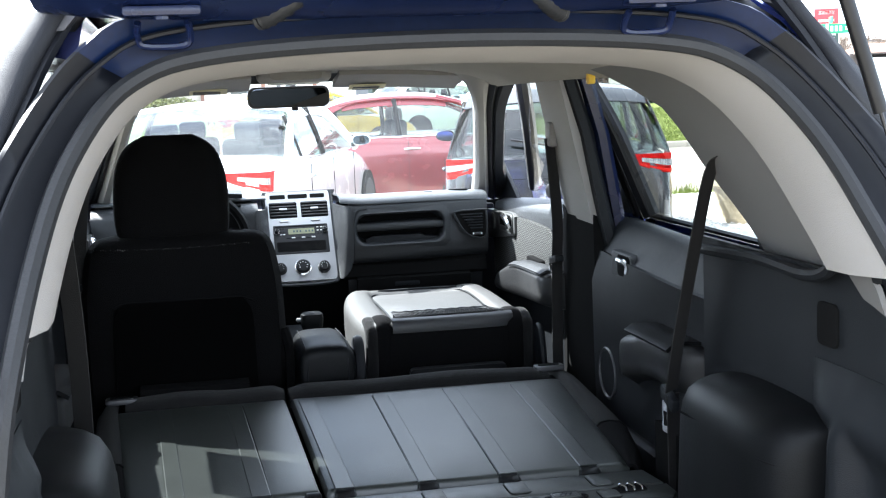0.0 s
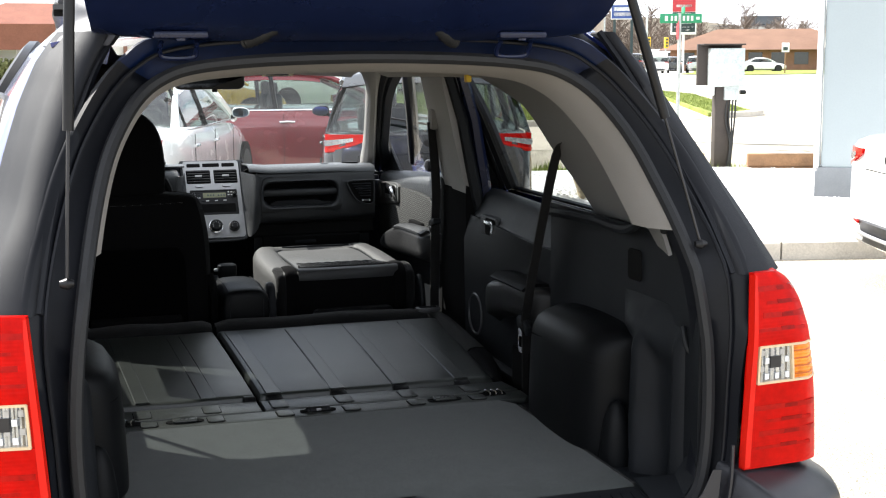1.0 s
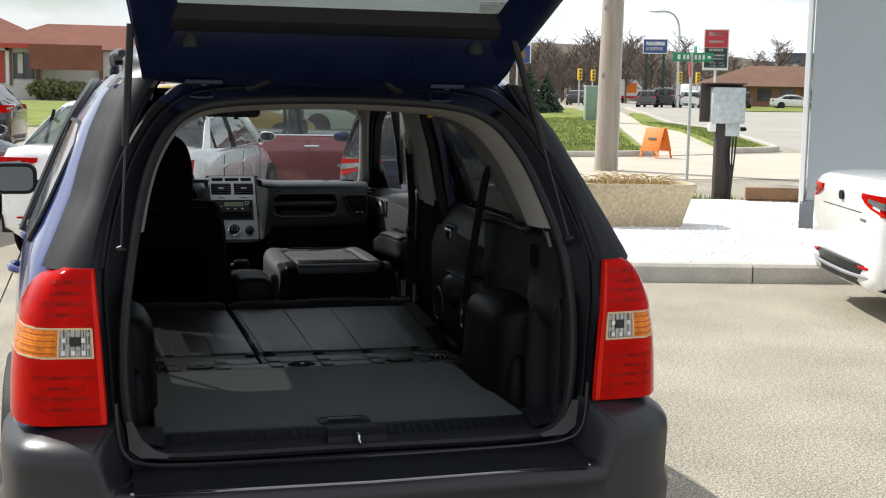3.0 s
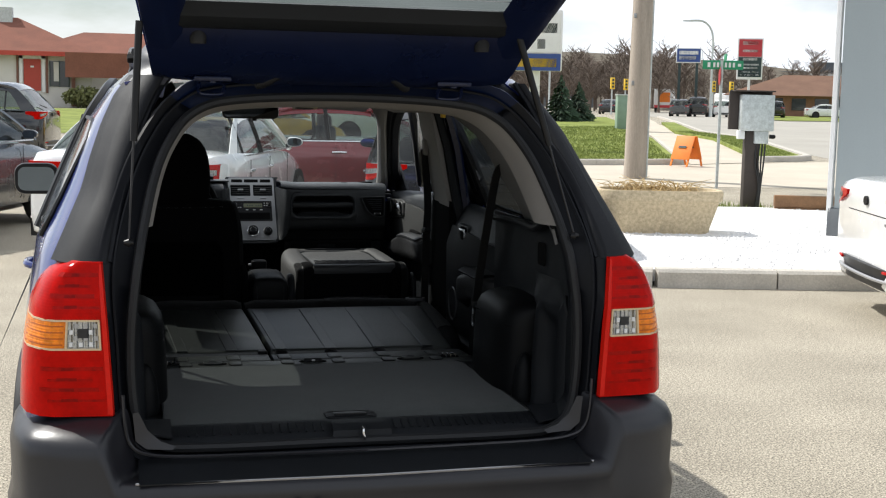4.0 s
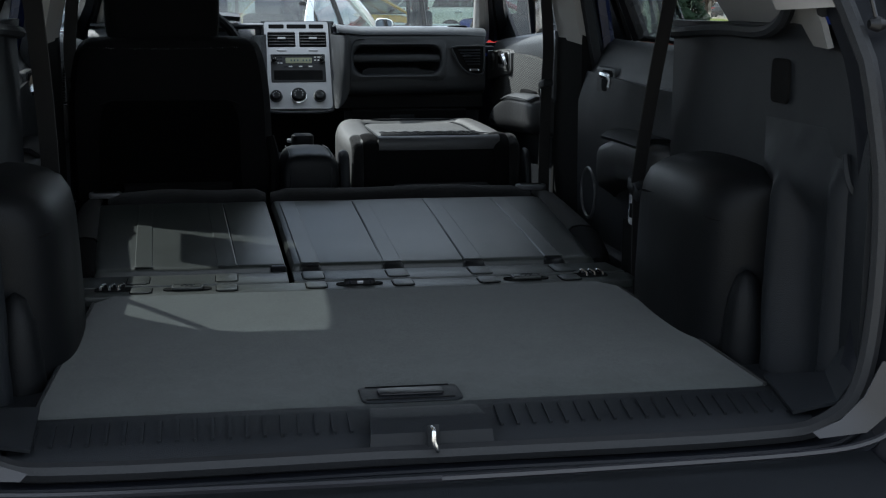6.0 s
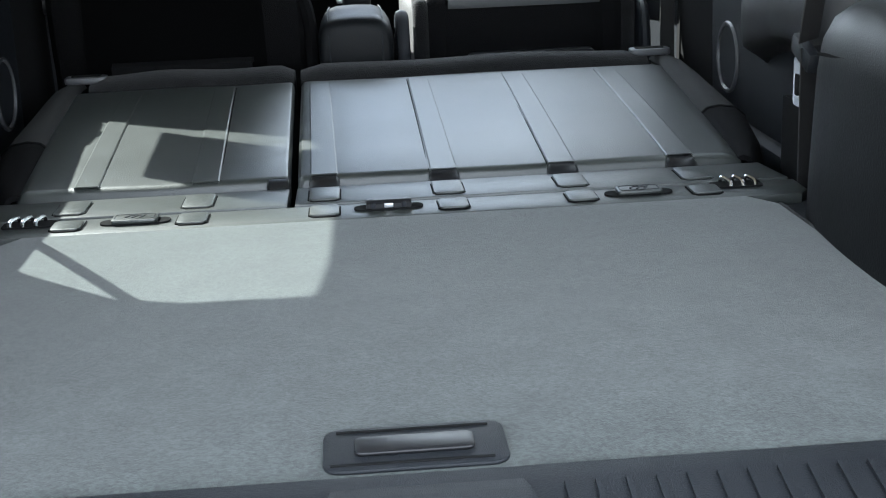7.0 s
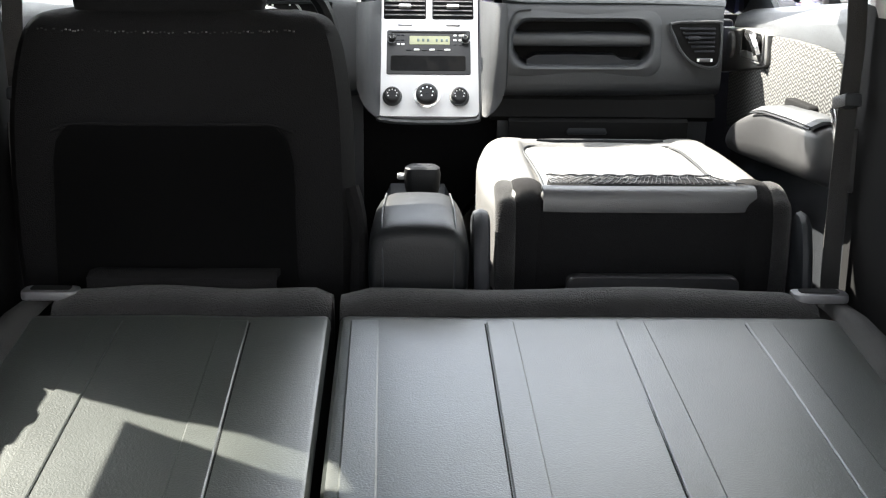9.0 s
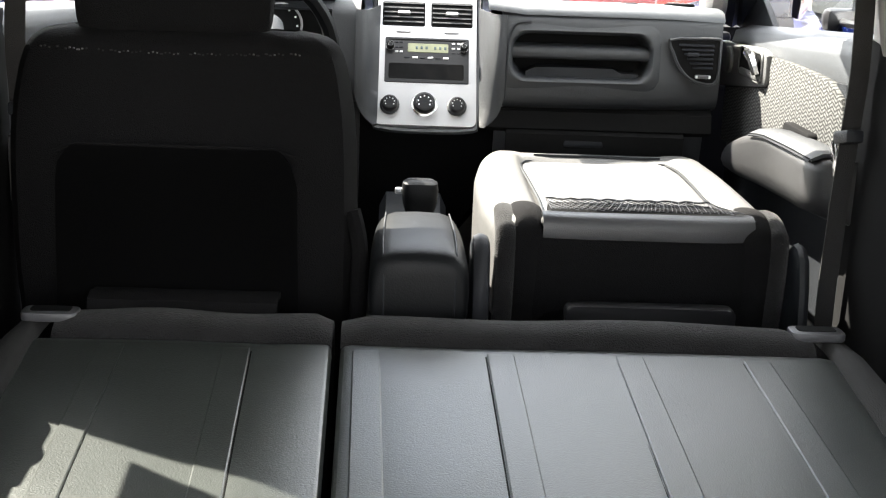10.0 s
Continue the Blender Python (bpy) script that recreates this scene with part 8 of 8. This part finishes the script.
for k in range(6):
    part("window", Box((-9 + 3.4 * k, 0.46, 2.2), (1.6, 0.1, 1.2)), SIGN_BLUE if k == 4 else DARK_GLASS, bx_)
part("store_house", Box((16, 8, 2.0), (7, 8, 3.2)), STUCCO, bx_)

# ---- hills and trees ----
rg = random.Random(12)
rows = []
for j, (d, k) in enumerate(((240, -0.15), (330, 0.8), (430, 1.0), (600, 0.9))):
    row = []
    for i in range(70):
        a = radians(-75 + 150 * i / 69)
        h = 11.5 + 3.5 * math.sin(3.1 * a + 1) + 3.0 * math.sin(7.7 * a) + 1.4 * math.sin(19 * a + j)
        row.append(Vector((d * math.sin(a) * 1.25, d * math.cos(a), gz(d * math.cos(a)) - 1 + k * h)))
    rows.append(row)
tagged(part("backdrop", sheet(rows), HILL, None, "brown wooded hills on the horizon"), kind="structure")


def bare_trees(name, spots, seed, label):
    """Leafless far woods: forked trunks with sprays of twigs."""
    rgt = random.Random(seed)
    bm = bmesh.new()
    for x, y, h in spots:
        z = gz(y) - 0.2
        tube(bm, [(x, y, z), (x + rgt.uniform(-0.2, 0.2), y, z + h * 0.5), (x + rgt.uniform(-0.6, 0.6), y, z + h)], [0.022 * h, 0.014 * h, 0.002 * h], 4)
        for _ in range(60):
            f = rgt.uniform(0.25, 0.95)
            a, l = rgt.uniform(0, 6.28), h * rgt.uniform(0.16, 0.36) * (1.15 - f * 0.6)
            b = Vector((x, y, z + h * f))
            e = b + Vector((l * math.cos(a), l * math.sin(a), l * rgt.uniform(0.4, 1.1)))
            tube(bm, [b, b.lerp(e, 0.5) + Vector((0, 0, l * 0.08)), e], [0.007 * h, 0.006 * h, 0.003 * h], 3)
            for q in range(3):
                g = e.lerp(b, rgt.uniform(0, 0.6))
                tube(bm, [g, g + Vector((rgt.uniform(-1, 1), rgt.uniform(-1, 1), rgt.uniform(0.2, 1.1))) * l * 0.5], [0.005 * h, 0.0025 * h], 3)
    return tagged(part(name, bm, TWIG, None, label, smooth=0), category="trees", kind="stuff")


spots = [(rg.uniform(28, 75), rg.uniform(150, 215), rg.uniform(5, 8.5)) for _ in range(190)]
spots += [(rg.uniform(75, 190), rg.uniform(190, 270), rg.uniform(7, 11)) for _ in range(90)]
bare_trees("far_woods", spots, 3, "leafless brown woods beyond the street")


def spruce(x, y, h, seed, w=0.24):
    rgs = random.Random(seed)
    t = thing("spruce", "dark green spruce tree", "tree", pose(x, y, gz(y)), group="spruces")
    part("trunk", Tube([(0, 0, 0), (0, 0, h * 0.95)], [0.03 * h, 0.004 * h], 6), BARK, t)
    vs, fs = [], []
    for k in range(620):
        f = rgs.random() ** 1.5
        z = h * (0.06 + 0.92 * f)
        reach = h * w * (1.02 - f) * rgs.uniform(0.45, 1.05)
        a = rgs.uniform(0, 6.28)
        d = Vector((math.cos(a), math.sin(a), 0))
        s_ = Vector((-d.y, d.x, 0)) * h * 0.028
        i = len(vs)
        root = Vector((0, 0, z)) + d * reach * 0.25
        tip = Vector((0, 0, z - reach * rgs.uniform(0.1, 0.35))) + d * reach
        vs += [root - s_, root + s_, tip + s_ * 0.4, tip - s_ * 0.4 - Vector((0, 0, 0.03 * h))]
        fs.append((i, i + 1, i + 2, i + 3))
    m = bpy.data.meshes.new("crown")
    m.from_pydata(vs, [], fs)
    m.materials.append(SPRUCE)
    o = new("crown", m)
    o.parent = t
    return t


spruce(20.4, 57.0, 2.4, 1, 0.50)
spruce(21.7, 58.0, 2.1, 9, 0.50)
for k in range(3):
    spruce(14 + 3.4 * k + rg.uniform(-1, 1), 118 + rg.uniform(-8, 30), rg.uniform(4.5, 7.5), 20 + k)

# ---- parked cars ----
def paint(name, c, metal=0.3):
    return mat(name, c, 0.25, metal, var=0.05, coat=1.0, fine=900)


WHITE = paint("white_car_paint", (0.82, 0.82, 0.81), 0.0)
CRIMSON = paint("red_car_paint", (0.17, 0.010, 0.016))
SILVERP = paint("silver_car_paint", (0.50, 0.52, 0.53), 0.5)
GREYP = paint("grey_car_paint", (0.07, 0.075, 0.08))
BLACKP = paint("black_car_paint", (0.012, 0.013, 0.015))
CARGLASS = glass("car_pane", (0.50, 0.56, 0.54))
SEAT_IN = mat("parked_car_interior", (0.05, 0.05, 0.052), 0.9)


def parked_car(label, material, x, y, yaw, kind="sedan", L=4.6, W=1.80, H=1.45, detail=True):
    """A parked car, heading along its own +y."""
    c = thing("parked_car", label, "car", pose(x, y, gz(y), 0, 0, yaw), group="parked cars")
    hatch = kind != "sedan"
    w, hl = W / 2, L / 2
    belt = 0.66 * H if not hatch else 0.64 * H
    deck = belt + (0.06 if not hatch else 0.0)
    tail = -hl
    st = [(tail, 0.30, 0.62 * H, 0.80), (tail + 0.05, 0.24, deck - 0.03, 0.90), (tail + 0.25, 0.20, deck, 0.965), (tail + 0.75, 0.19, deck, 0.995), (-0.55, 0.19, belt + 0.02, 1.0), (0.35, 0.19, belt, 1.0), (0.95, 0.19, belt - 0.02, 0.99), (hl - 0.75, 0.20, belt - 0.10, 0.965), (hl - 0.25, 0.22, belt - 0.20, 0.90), (hl - 0.04, 0.28, belt - 0.32, 0.78), (hl, 0.36, belt - 0.42, 0.70)]
    rows = []
    for yy, zb, zt, k in st:
        a = w * k
        prof = [(0, zb), (a * 0.80, zb), (a * 0.97, zb + 0.08), (a, zb + 0.22), (a * 1.0, 0.62 * zt + 0.1), (a * 0.985, zt - 0.10), (a * 0.93, zt - 0.02), (a * 0.75, zt + 0.005), (0, zt + 0.015)]
        rows.append([Vector((u, yy, z)) for u, z in prof] + [Vector((-u, yy, z)) for u, z in prof[-2:0:-1]])
    part("body", loft(bmesh.new(), fair(rows)), material, c, "glossy painted body")
    # glasshouse on one smooth roofline
    rb, rt = (tail + 0.50, tail + 1.38) if not hatch else (tail + 0.12, tail + 0.62)
    fb, ft = 1.18, 0.22
    line = spline([(rb, 0, 0.0), (rb + (rt - rb) * 0.50, 0, 0.53), (rt, 0, 0.89), (rt + 0.38, 0, 0.985), (-0.28, 0, 1.0), (ft, 0, 0.92), (ft + (fb - ft) * 0.5, 0, 0.54), (fb, 0, 0.0)], 6)
    ly, lf = [p.x for p in line], [max(0.0, p.z) for p in line]

    def fy(yy):
        return float(np.interp(yy, ly, lf))

    def side_x(h):
        return w * (0.925 - 0.19 * max(0.0, h) ** 1.15)

    def roof_ring(yy, off=0.0, a0=-1.0, a1=1.0, n=15):
        f = max(fy(yy), 0.004)
        out = []
        for a in np.linspace(a0, a1, n):
            m_, sg = abs(a), (1 if a > 0 else -1)
            if m_ > 0.62:
                h = 0.90 * f * (1 - m_) / 0.38
                x_, h_ = side_x(h) + off, h
            else:
                t_ = m_ / 0.62
                x_ = (side_x(0.90 * f)) * t_
                h_ = f * (1 - 0.10 * t_ ** 3.2)
                x_ += off * 0.4 * t_
            out.append(Vector((sg * x_ if a else 0.0, yy, belt - 0.008 + (H - belt) * h_ + (off if m_ < 0.66 else off * 0.3))))
        return out
    part("glasshouse", loft(bmesh.new(), [roof_ring(yy) for yy in ly], closed=False, caps=False), CARGLASS, c, "tinted windows")
    part("roof", sheet([roof_ring(yy, 0.008, -0.70, 0.70, 13) for yy in np.linspace(rt - 0.02, ft + 0.03, 14)], 0.006), material, c, "painted roof")
    for s in (-1, 1):
        def on_side(yy, h, off=0.01):
            return Vector((s * (side_x(h) + off), yy, belt - 0.008 + (H - belt) * h))

        def edge_y(h, rear):
            half = [(f, y_) for y_, f in zip(ly, lf) if (y_ < -0.28) == rear]
            half.sort()
            return float(np.interp(h / 0.93, [q[0] for q in half], [q[1] for q in half]))
        hs = (0.0, 0.2, 0.4, 0.6, 0.75, 0.88)
        part("front_pillar", Tube([on_side(edge_y(h, False) - 0.01, h, 0.0) for h in hs], 0.034, 6), material, c)
        part("centre_pillar", Tube([on_side(-0.30 - 0.05 * h, h, -0.008) for h in hs], 0.030, 6), BLACK, c)
        q0, q1 = (0.34, 0.10) if not hatch else (0.30, 0.16)
        part("rear_pillar", sheet([[on_side(edge_y(h, True) + v * (q0 + (q1 - q0) * h), h) for v in (0, 0.35, 0.7, 1.0)] for h in hs], 0.006), material, c)
        part("roof_side", Tube([on_side(yy, 0.885 * fy(yy), 0.0) for yy in np.linspace(rt - 0.05, ft + 0.03, 10)], 0.026, 6), material, c)
        part("belt_strip", Tube([on_side(yy, 0.012, 0.012) for yy in np.linspace(rb + 0.30, fb - 0.06, 7)], 0.011, 5), CHROME if not hatch else BLACK, c, "bright window strip")
        part("quarter_bar", Tube([on_side(-1.12 - 0.10 * h, h, -0.006) for h in hs[:5]], 0.018, 6), BLACK, c)
        mir = part("door_mirror", loft(bmesh.new(), fair([[Vector((s * (w + 0.085) + u * k + s * lean, yy, belt + 0.075 + v * k)) for u, v in [(0.088 * math.copysign(abs(math.cos(a)) ** 0.7, math.cos(a)), 0.052 * math.copysign(abs(math.sin(a)) ** 0.7, math.sin(a)) * (1 + 0.25 * s * math.cos(a) * -1)) for a in np.linspace(0, 2 * math.pi, 18, endpoint=False)]] for yy, k, lean in ((0.70, 0.93, 0.0), (0.715, 1.0, 0.0), (0.77, 0.92, -0.006), (0.82, 0.66, -0.02), (0.845, 0.25, -0.03))])), material if not hatch else BLACK, c, "door mirror", smooth=80)
        part("mirror_glass", Prism([(s * (w + 0.085) + 0.078 * math.copysign(abs(math.cos(a)) ** 0.7, math.cos(a)), belt + 0.075 + 0.044 * math.copysign(abs(math.sin(a)) ** 0.7, math.sin(a))) for a in np.linspace(0, 2 * math.pi, 18, endpoint=False)], "y", 0.692, 0.702), SIDE_MIRROR, mir)
        part("mirror_foot", Prism([(s * (w - 0.02), belt + 0.01), (s * (w + 0.07), belt + 0.03), (s * (w + 0.07), belt + 0.055), (s * (w - 0.02), belt + 0.05)], "y", 0.72, 0.80, 0.006), BLACK, mir)
        for hy in (-0.18, -1.05):
            part("door_handle", Tube([(s * (w + 0.004), hy - 0.09, belt - 0.14), (s * (w + 0.022), hy, belt - 0.135), (s * (w + 0.004), hy + 0.09, belt - 0.14)], 0.014, 6), CHROME if material in (WHITE, CRIMSON) else material, c)
        for yy in (-1.12, -0.22, 0.72):
            part("door_gap", Box((s * (w + 0.001), yy, 0.62), (0.006, 0.004, 0.60)), HOLE, c)
        # lamps
        zt = belt - 0.03 if not hatch else belt - 0.01

        def lamp_sheet(f0, f1, v0, v1, lift, thick):
            rows_ = []
            for f in np.linspace(f0, f1, 7):
                u = w * (0.52 + 0.41 * min(1, f / 0.6))
                yy = tail - 0.001 + (0.16 * f * f if f < 0.6 else 0.058 + 0.75 * (f - 0.6))
                hgt = 0.035 + 0.115 * min(1, f / 0.55) ** 0.8
                rows_.append([Vector((s * (u + 0.008 + lift * 0.6), yy - 0.016 - lift, zt - hgt * (v0 + (v1 - v0) * q))) for q in (0, 0.5, 1)])
            return sheet(rows_, thick)
        tl_ = part("tail_lamp", lamp_sheet(0, 1, 0, 1, 0, 0.02), RED_LENS, c, "red tail lamp")
        part("lamp_core", lamp_sheet(0.22, 0.62, 0.30, 0.62, 0.006, 0.004), CLEAR_LENS, tl_, "clear lens in the lamp")
        part("lamp_band", lamp_sheet(0.10, 0.66, 0.78, 0.92, 0.006, 0.004), RED_EDGE, tl_)
        part("head_lamp", sheet([[Vector((s * w * u, yy, z)) for z in (belt - 0.36, belt - 0.24)] for u, yy in ((0.45, hl - 0.03), (0.70, hl - 0.10), (0.88, hl - 0.32))], 0.02), CLEAR_LENS, c)
        for wy in (-hl + 0.92, hl - 0.86):
            part("arch", Lathe([(0.30, -0.02), (0.375, -0.02), (0.375, 0.012), (0.30, 0.012)], 24, "x", (s * (w - 0.002), wy, 0.325)), HOLE, c)
            ty = part("tyre", Lathe([(0.20, -0.10), (0.30, -0.10), (0.318, -0.075), (0.318, 0.075), (0.30, 0.10), (0.20, 0.10)], 24, "x", (s * (w - 0.085), wy, 0.318)), TYRE, c)
            part("rim", Lathe([(0.02, s * 0.03), (0.08, s * 0.04), (0.18, s * 0.02), (0.212, s * 0.085), (0.212, -s * 0.07), (0.02, -s * 0.07)], 16, "x", (s * (w - 0.075), wy, 0.318)), SILVER, ty, "alloy rim")
    # seats seen through the glass
    for sx in (-0.36, 0.36):
        for sy in (-0.25, -1.0 if not hatch else -0.95):
            part("seat", Box((sx, sy, belt - 0.12), (0.46, 0.14, 0.60), 0.05), SEAT_IN, c)
            part("headrest", Box((sx, sy - 0.02, belt + 0.24), (0.24, 0.10, 0.16), 0.04), SEAT_IN, c)
    part("rear_bumper", loft(bmesh.new(), [[Vector((u * w, yy, z)) for z, yy in ((0.26, tail + 0.10), (0.27, tail - 0.005 + 0.16 * abs(u) ** 4), (0.42, tail - 0.03 + 0.16 * abs(u) ** 4), (0.44, tail + 0.10))] for u in np.linspace(-0.93, 0.93, 9)]), BLACK, c, "black lower bumper")
    part("badge", Prism(disc((0, belt - 0.08), 0.034, 16, 1.3, 1.0), "y", tail - 0.018, tail + 0.0), BLACK, c, "dark oval badge")
    part("badge_bar", Box((0.50, tail + 0.002, belt - 0.22), (0.13, 0.012, 0.02), 0.003), STEEL, c)
    for s in (-1, 1):
        part("reflector", Box((s * 0.62, tail + 0.002, 0.405), (0.24, 0.02, 0.020), 0.006, rot(0, 0, s * 9)), RED_LENS, c)
    part("boot_gap", Box((0, tail + 0.001, belt - 0.17), (W * 0.50, 0.006, 0.006)), CLAD, c)
    part("lower_strip", Tube([(u * w, tail - 0.032 + 0.16 * abs(u) ** 4, 0.335 + 0.02 * abs(u) ** 2) for u in np.linspace(-0.86, 0.86, 17)], 0.014, 6), SILVER, c, "silver bumper strip")
    if hatch:
        part("spoiler", sheet([roof_ring(yy, 0.012, -0.6, 0.6, 9) for yy in (rt - 0.14, rt - 0.05, rt + 0.04)], 0.012), material, c)
        part("wiper", Tube([(0.0, rb + 0.0, belt + 0.06), (-0.35, rb + 0.05, belt + 0.12)], 0.010, 5), BLACK, c)
    return c


parked_car("white four-door sedan parked nose away from the SUV", WHITE, 0.09, 10.6, -18)
parked_car("red four-door sedan standing side-on behind the white one", CRIMSON, 2.3, 13.95, -92, H=1.47)
parked_car("graphite hatchback parked nose away beside the gravel", paint("graphite_car_paint", (0.022, 0.024, 0.028), 0.3), 2.84, 10.02, -14, "hatch", 4.2, 1.80, 1.50)
parked_car("white sedan with its tail towards the kerb", WHITE, 6.90, 4.55, -106, "sedan", 4.65, 1.83, 1.44)
parked_car("dark grey sedan parked beside the white one", GREYP, -2.75, 11.7, -20, "sedan", 4.5, 1.78, 1.47)
parked_car("charcoal hatchback further back in the lot", GREYP, -5.2, 21.0, 78, "hatch", 4.3, 1.78, 1.52)
parked_car("black estate with roof bars further back in the lot", BLACKP, -4.2, 25.0, 80, "hatch", 4.6, 1.80, 1.62)
parked_car("yellow car beyond the red sedan", paint("yellow_car_paint", (0.60, 0.36, 0.02), 0.0), 2.2, 26.0, -80, "hatch", 4.2, 1.75, 1.50)
parked_car("white car far back in the lot", WHITE, 6.5, 33.0, -75, "hatch", 4.4, 1.78, 1.6)
parked_car("silver car far back in the lot", SILVERP, 11.0, 44.0, -70, "sedan")
for x, y, m_, kd, yw, h in ((50.0, 108.0, GREYP, "hatch", -28, 1.6), (52.0, 108.5, BLACKP, "hatch", -28, 1.85), (54.3, 108.0, WHITE, "hatch", -27, 1.65), (56.6, 110.0, GREYP, "hatch", -26, 1.55), (58.7, 109.0, SILVERP, "hatch", -26, 1.6), (60.9, 110.5, BLACKP, "hatch", -25, 1.65), (70.0, 116.0, WHITE, "sedan", -110, 1.45), (48.5, 122, BLACKP, "sedan", -28, 1.5), (47.0, 128, WHITE, "sedan", -28, 1.5)):
    parked_car({"hatch": "utility car in the street traffic", "sedan": "saloon car in the street traffic"}[kd], m_, x, y, yw, kd, 4.6, 1.85, h)
tr = thing("box_truck", "white box truck waiting in the street", "truck", pose(72.6, 163.0, gz(163), 0, 0, -28))
part("box", Box((0, 0, 2.0), (2.5, 5.0, 2.5), 0.04), SIGN_WHITE, tr, "white cargo box")
part("cab", Box((0, 3.3, 1.25), (2.2, 1.6, 1.9), 0.2), SIGN_WHITE, tr)
part("tail_panel", Box((0.2, -2.53, 2.1), (1.4, 0.05, 1.3)), ORANGE, tr, "orange printed panel")
part("tail_base", Box((0, -2.53, 0.85), (2.4, 0.08, 0.35)), SIGN_RED, tr)
for s in (-1, 1):
    for wy in (-1.5, 3.2):
        part("wheel", Lathe([(0.05, -0.15), (0.42, -0.15), (0.42, 0.15), (0.05, 0.15)], 16, "x", (s * 1.05, wy, 0.42)), TYRE, tr)
mh = thing("camper_van", "white camper van waiting in the street", "van", pose(88.5, 174.0, gz(174), 0, 0, -60))
part("body", Box((0, 0, 1.75), (2.3, 7.0, 2.3), 0.25), WHITE, mh)
part("side_window", Box((1.16, 0.5, 2.1), (0.02, 4.0, 0.6)), DARK_GLASS, mh)
for s in (-1, 1):
    for wy in (-2.2, 2.4):
        part("wheel", Lathe([(0.05, -0.15), (0.40, -0.15), (0.40, 0.15), (0.05, 0.15)], 16, "x", (s * 0.98, wy, 0.40)), TYRE, mh)

# sheet of paper stuck inside the shaded rear window
ws = thing("window_sheet", "white dealer sheet stuck inside the tinted rear window", "paper")
part("sheet", sheet([[Vector((-(flank_x(z) - 0.022), y, z)) for y in (1.688 - 0.21 * (z - 1.304), 1.82 - 0.21 * (z - 1.304), 1.956 - 0.21 * (z - 1.304))] for z in (1.305, 1.38, 1.46, 1.542)], 0.0015), SIGN_WHITE, ws)
for k in range(4):
    z = 1.35 + 0.045 * k
    part("print_bar", sheet([[Vector((-(flank_x(zz) - 0.0255), y, zz)) for y in (1.70, 1.88)] for zz in (z, z + 0.012)], 0.0005), SIGN_DARK, ws)
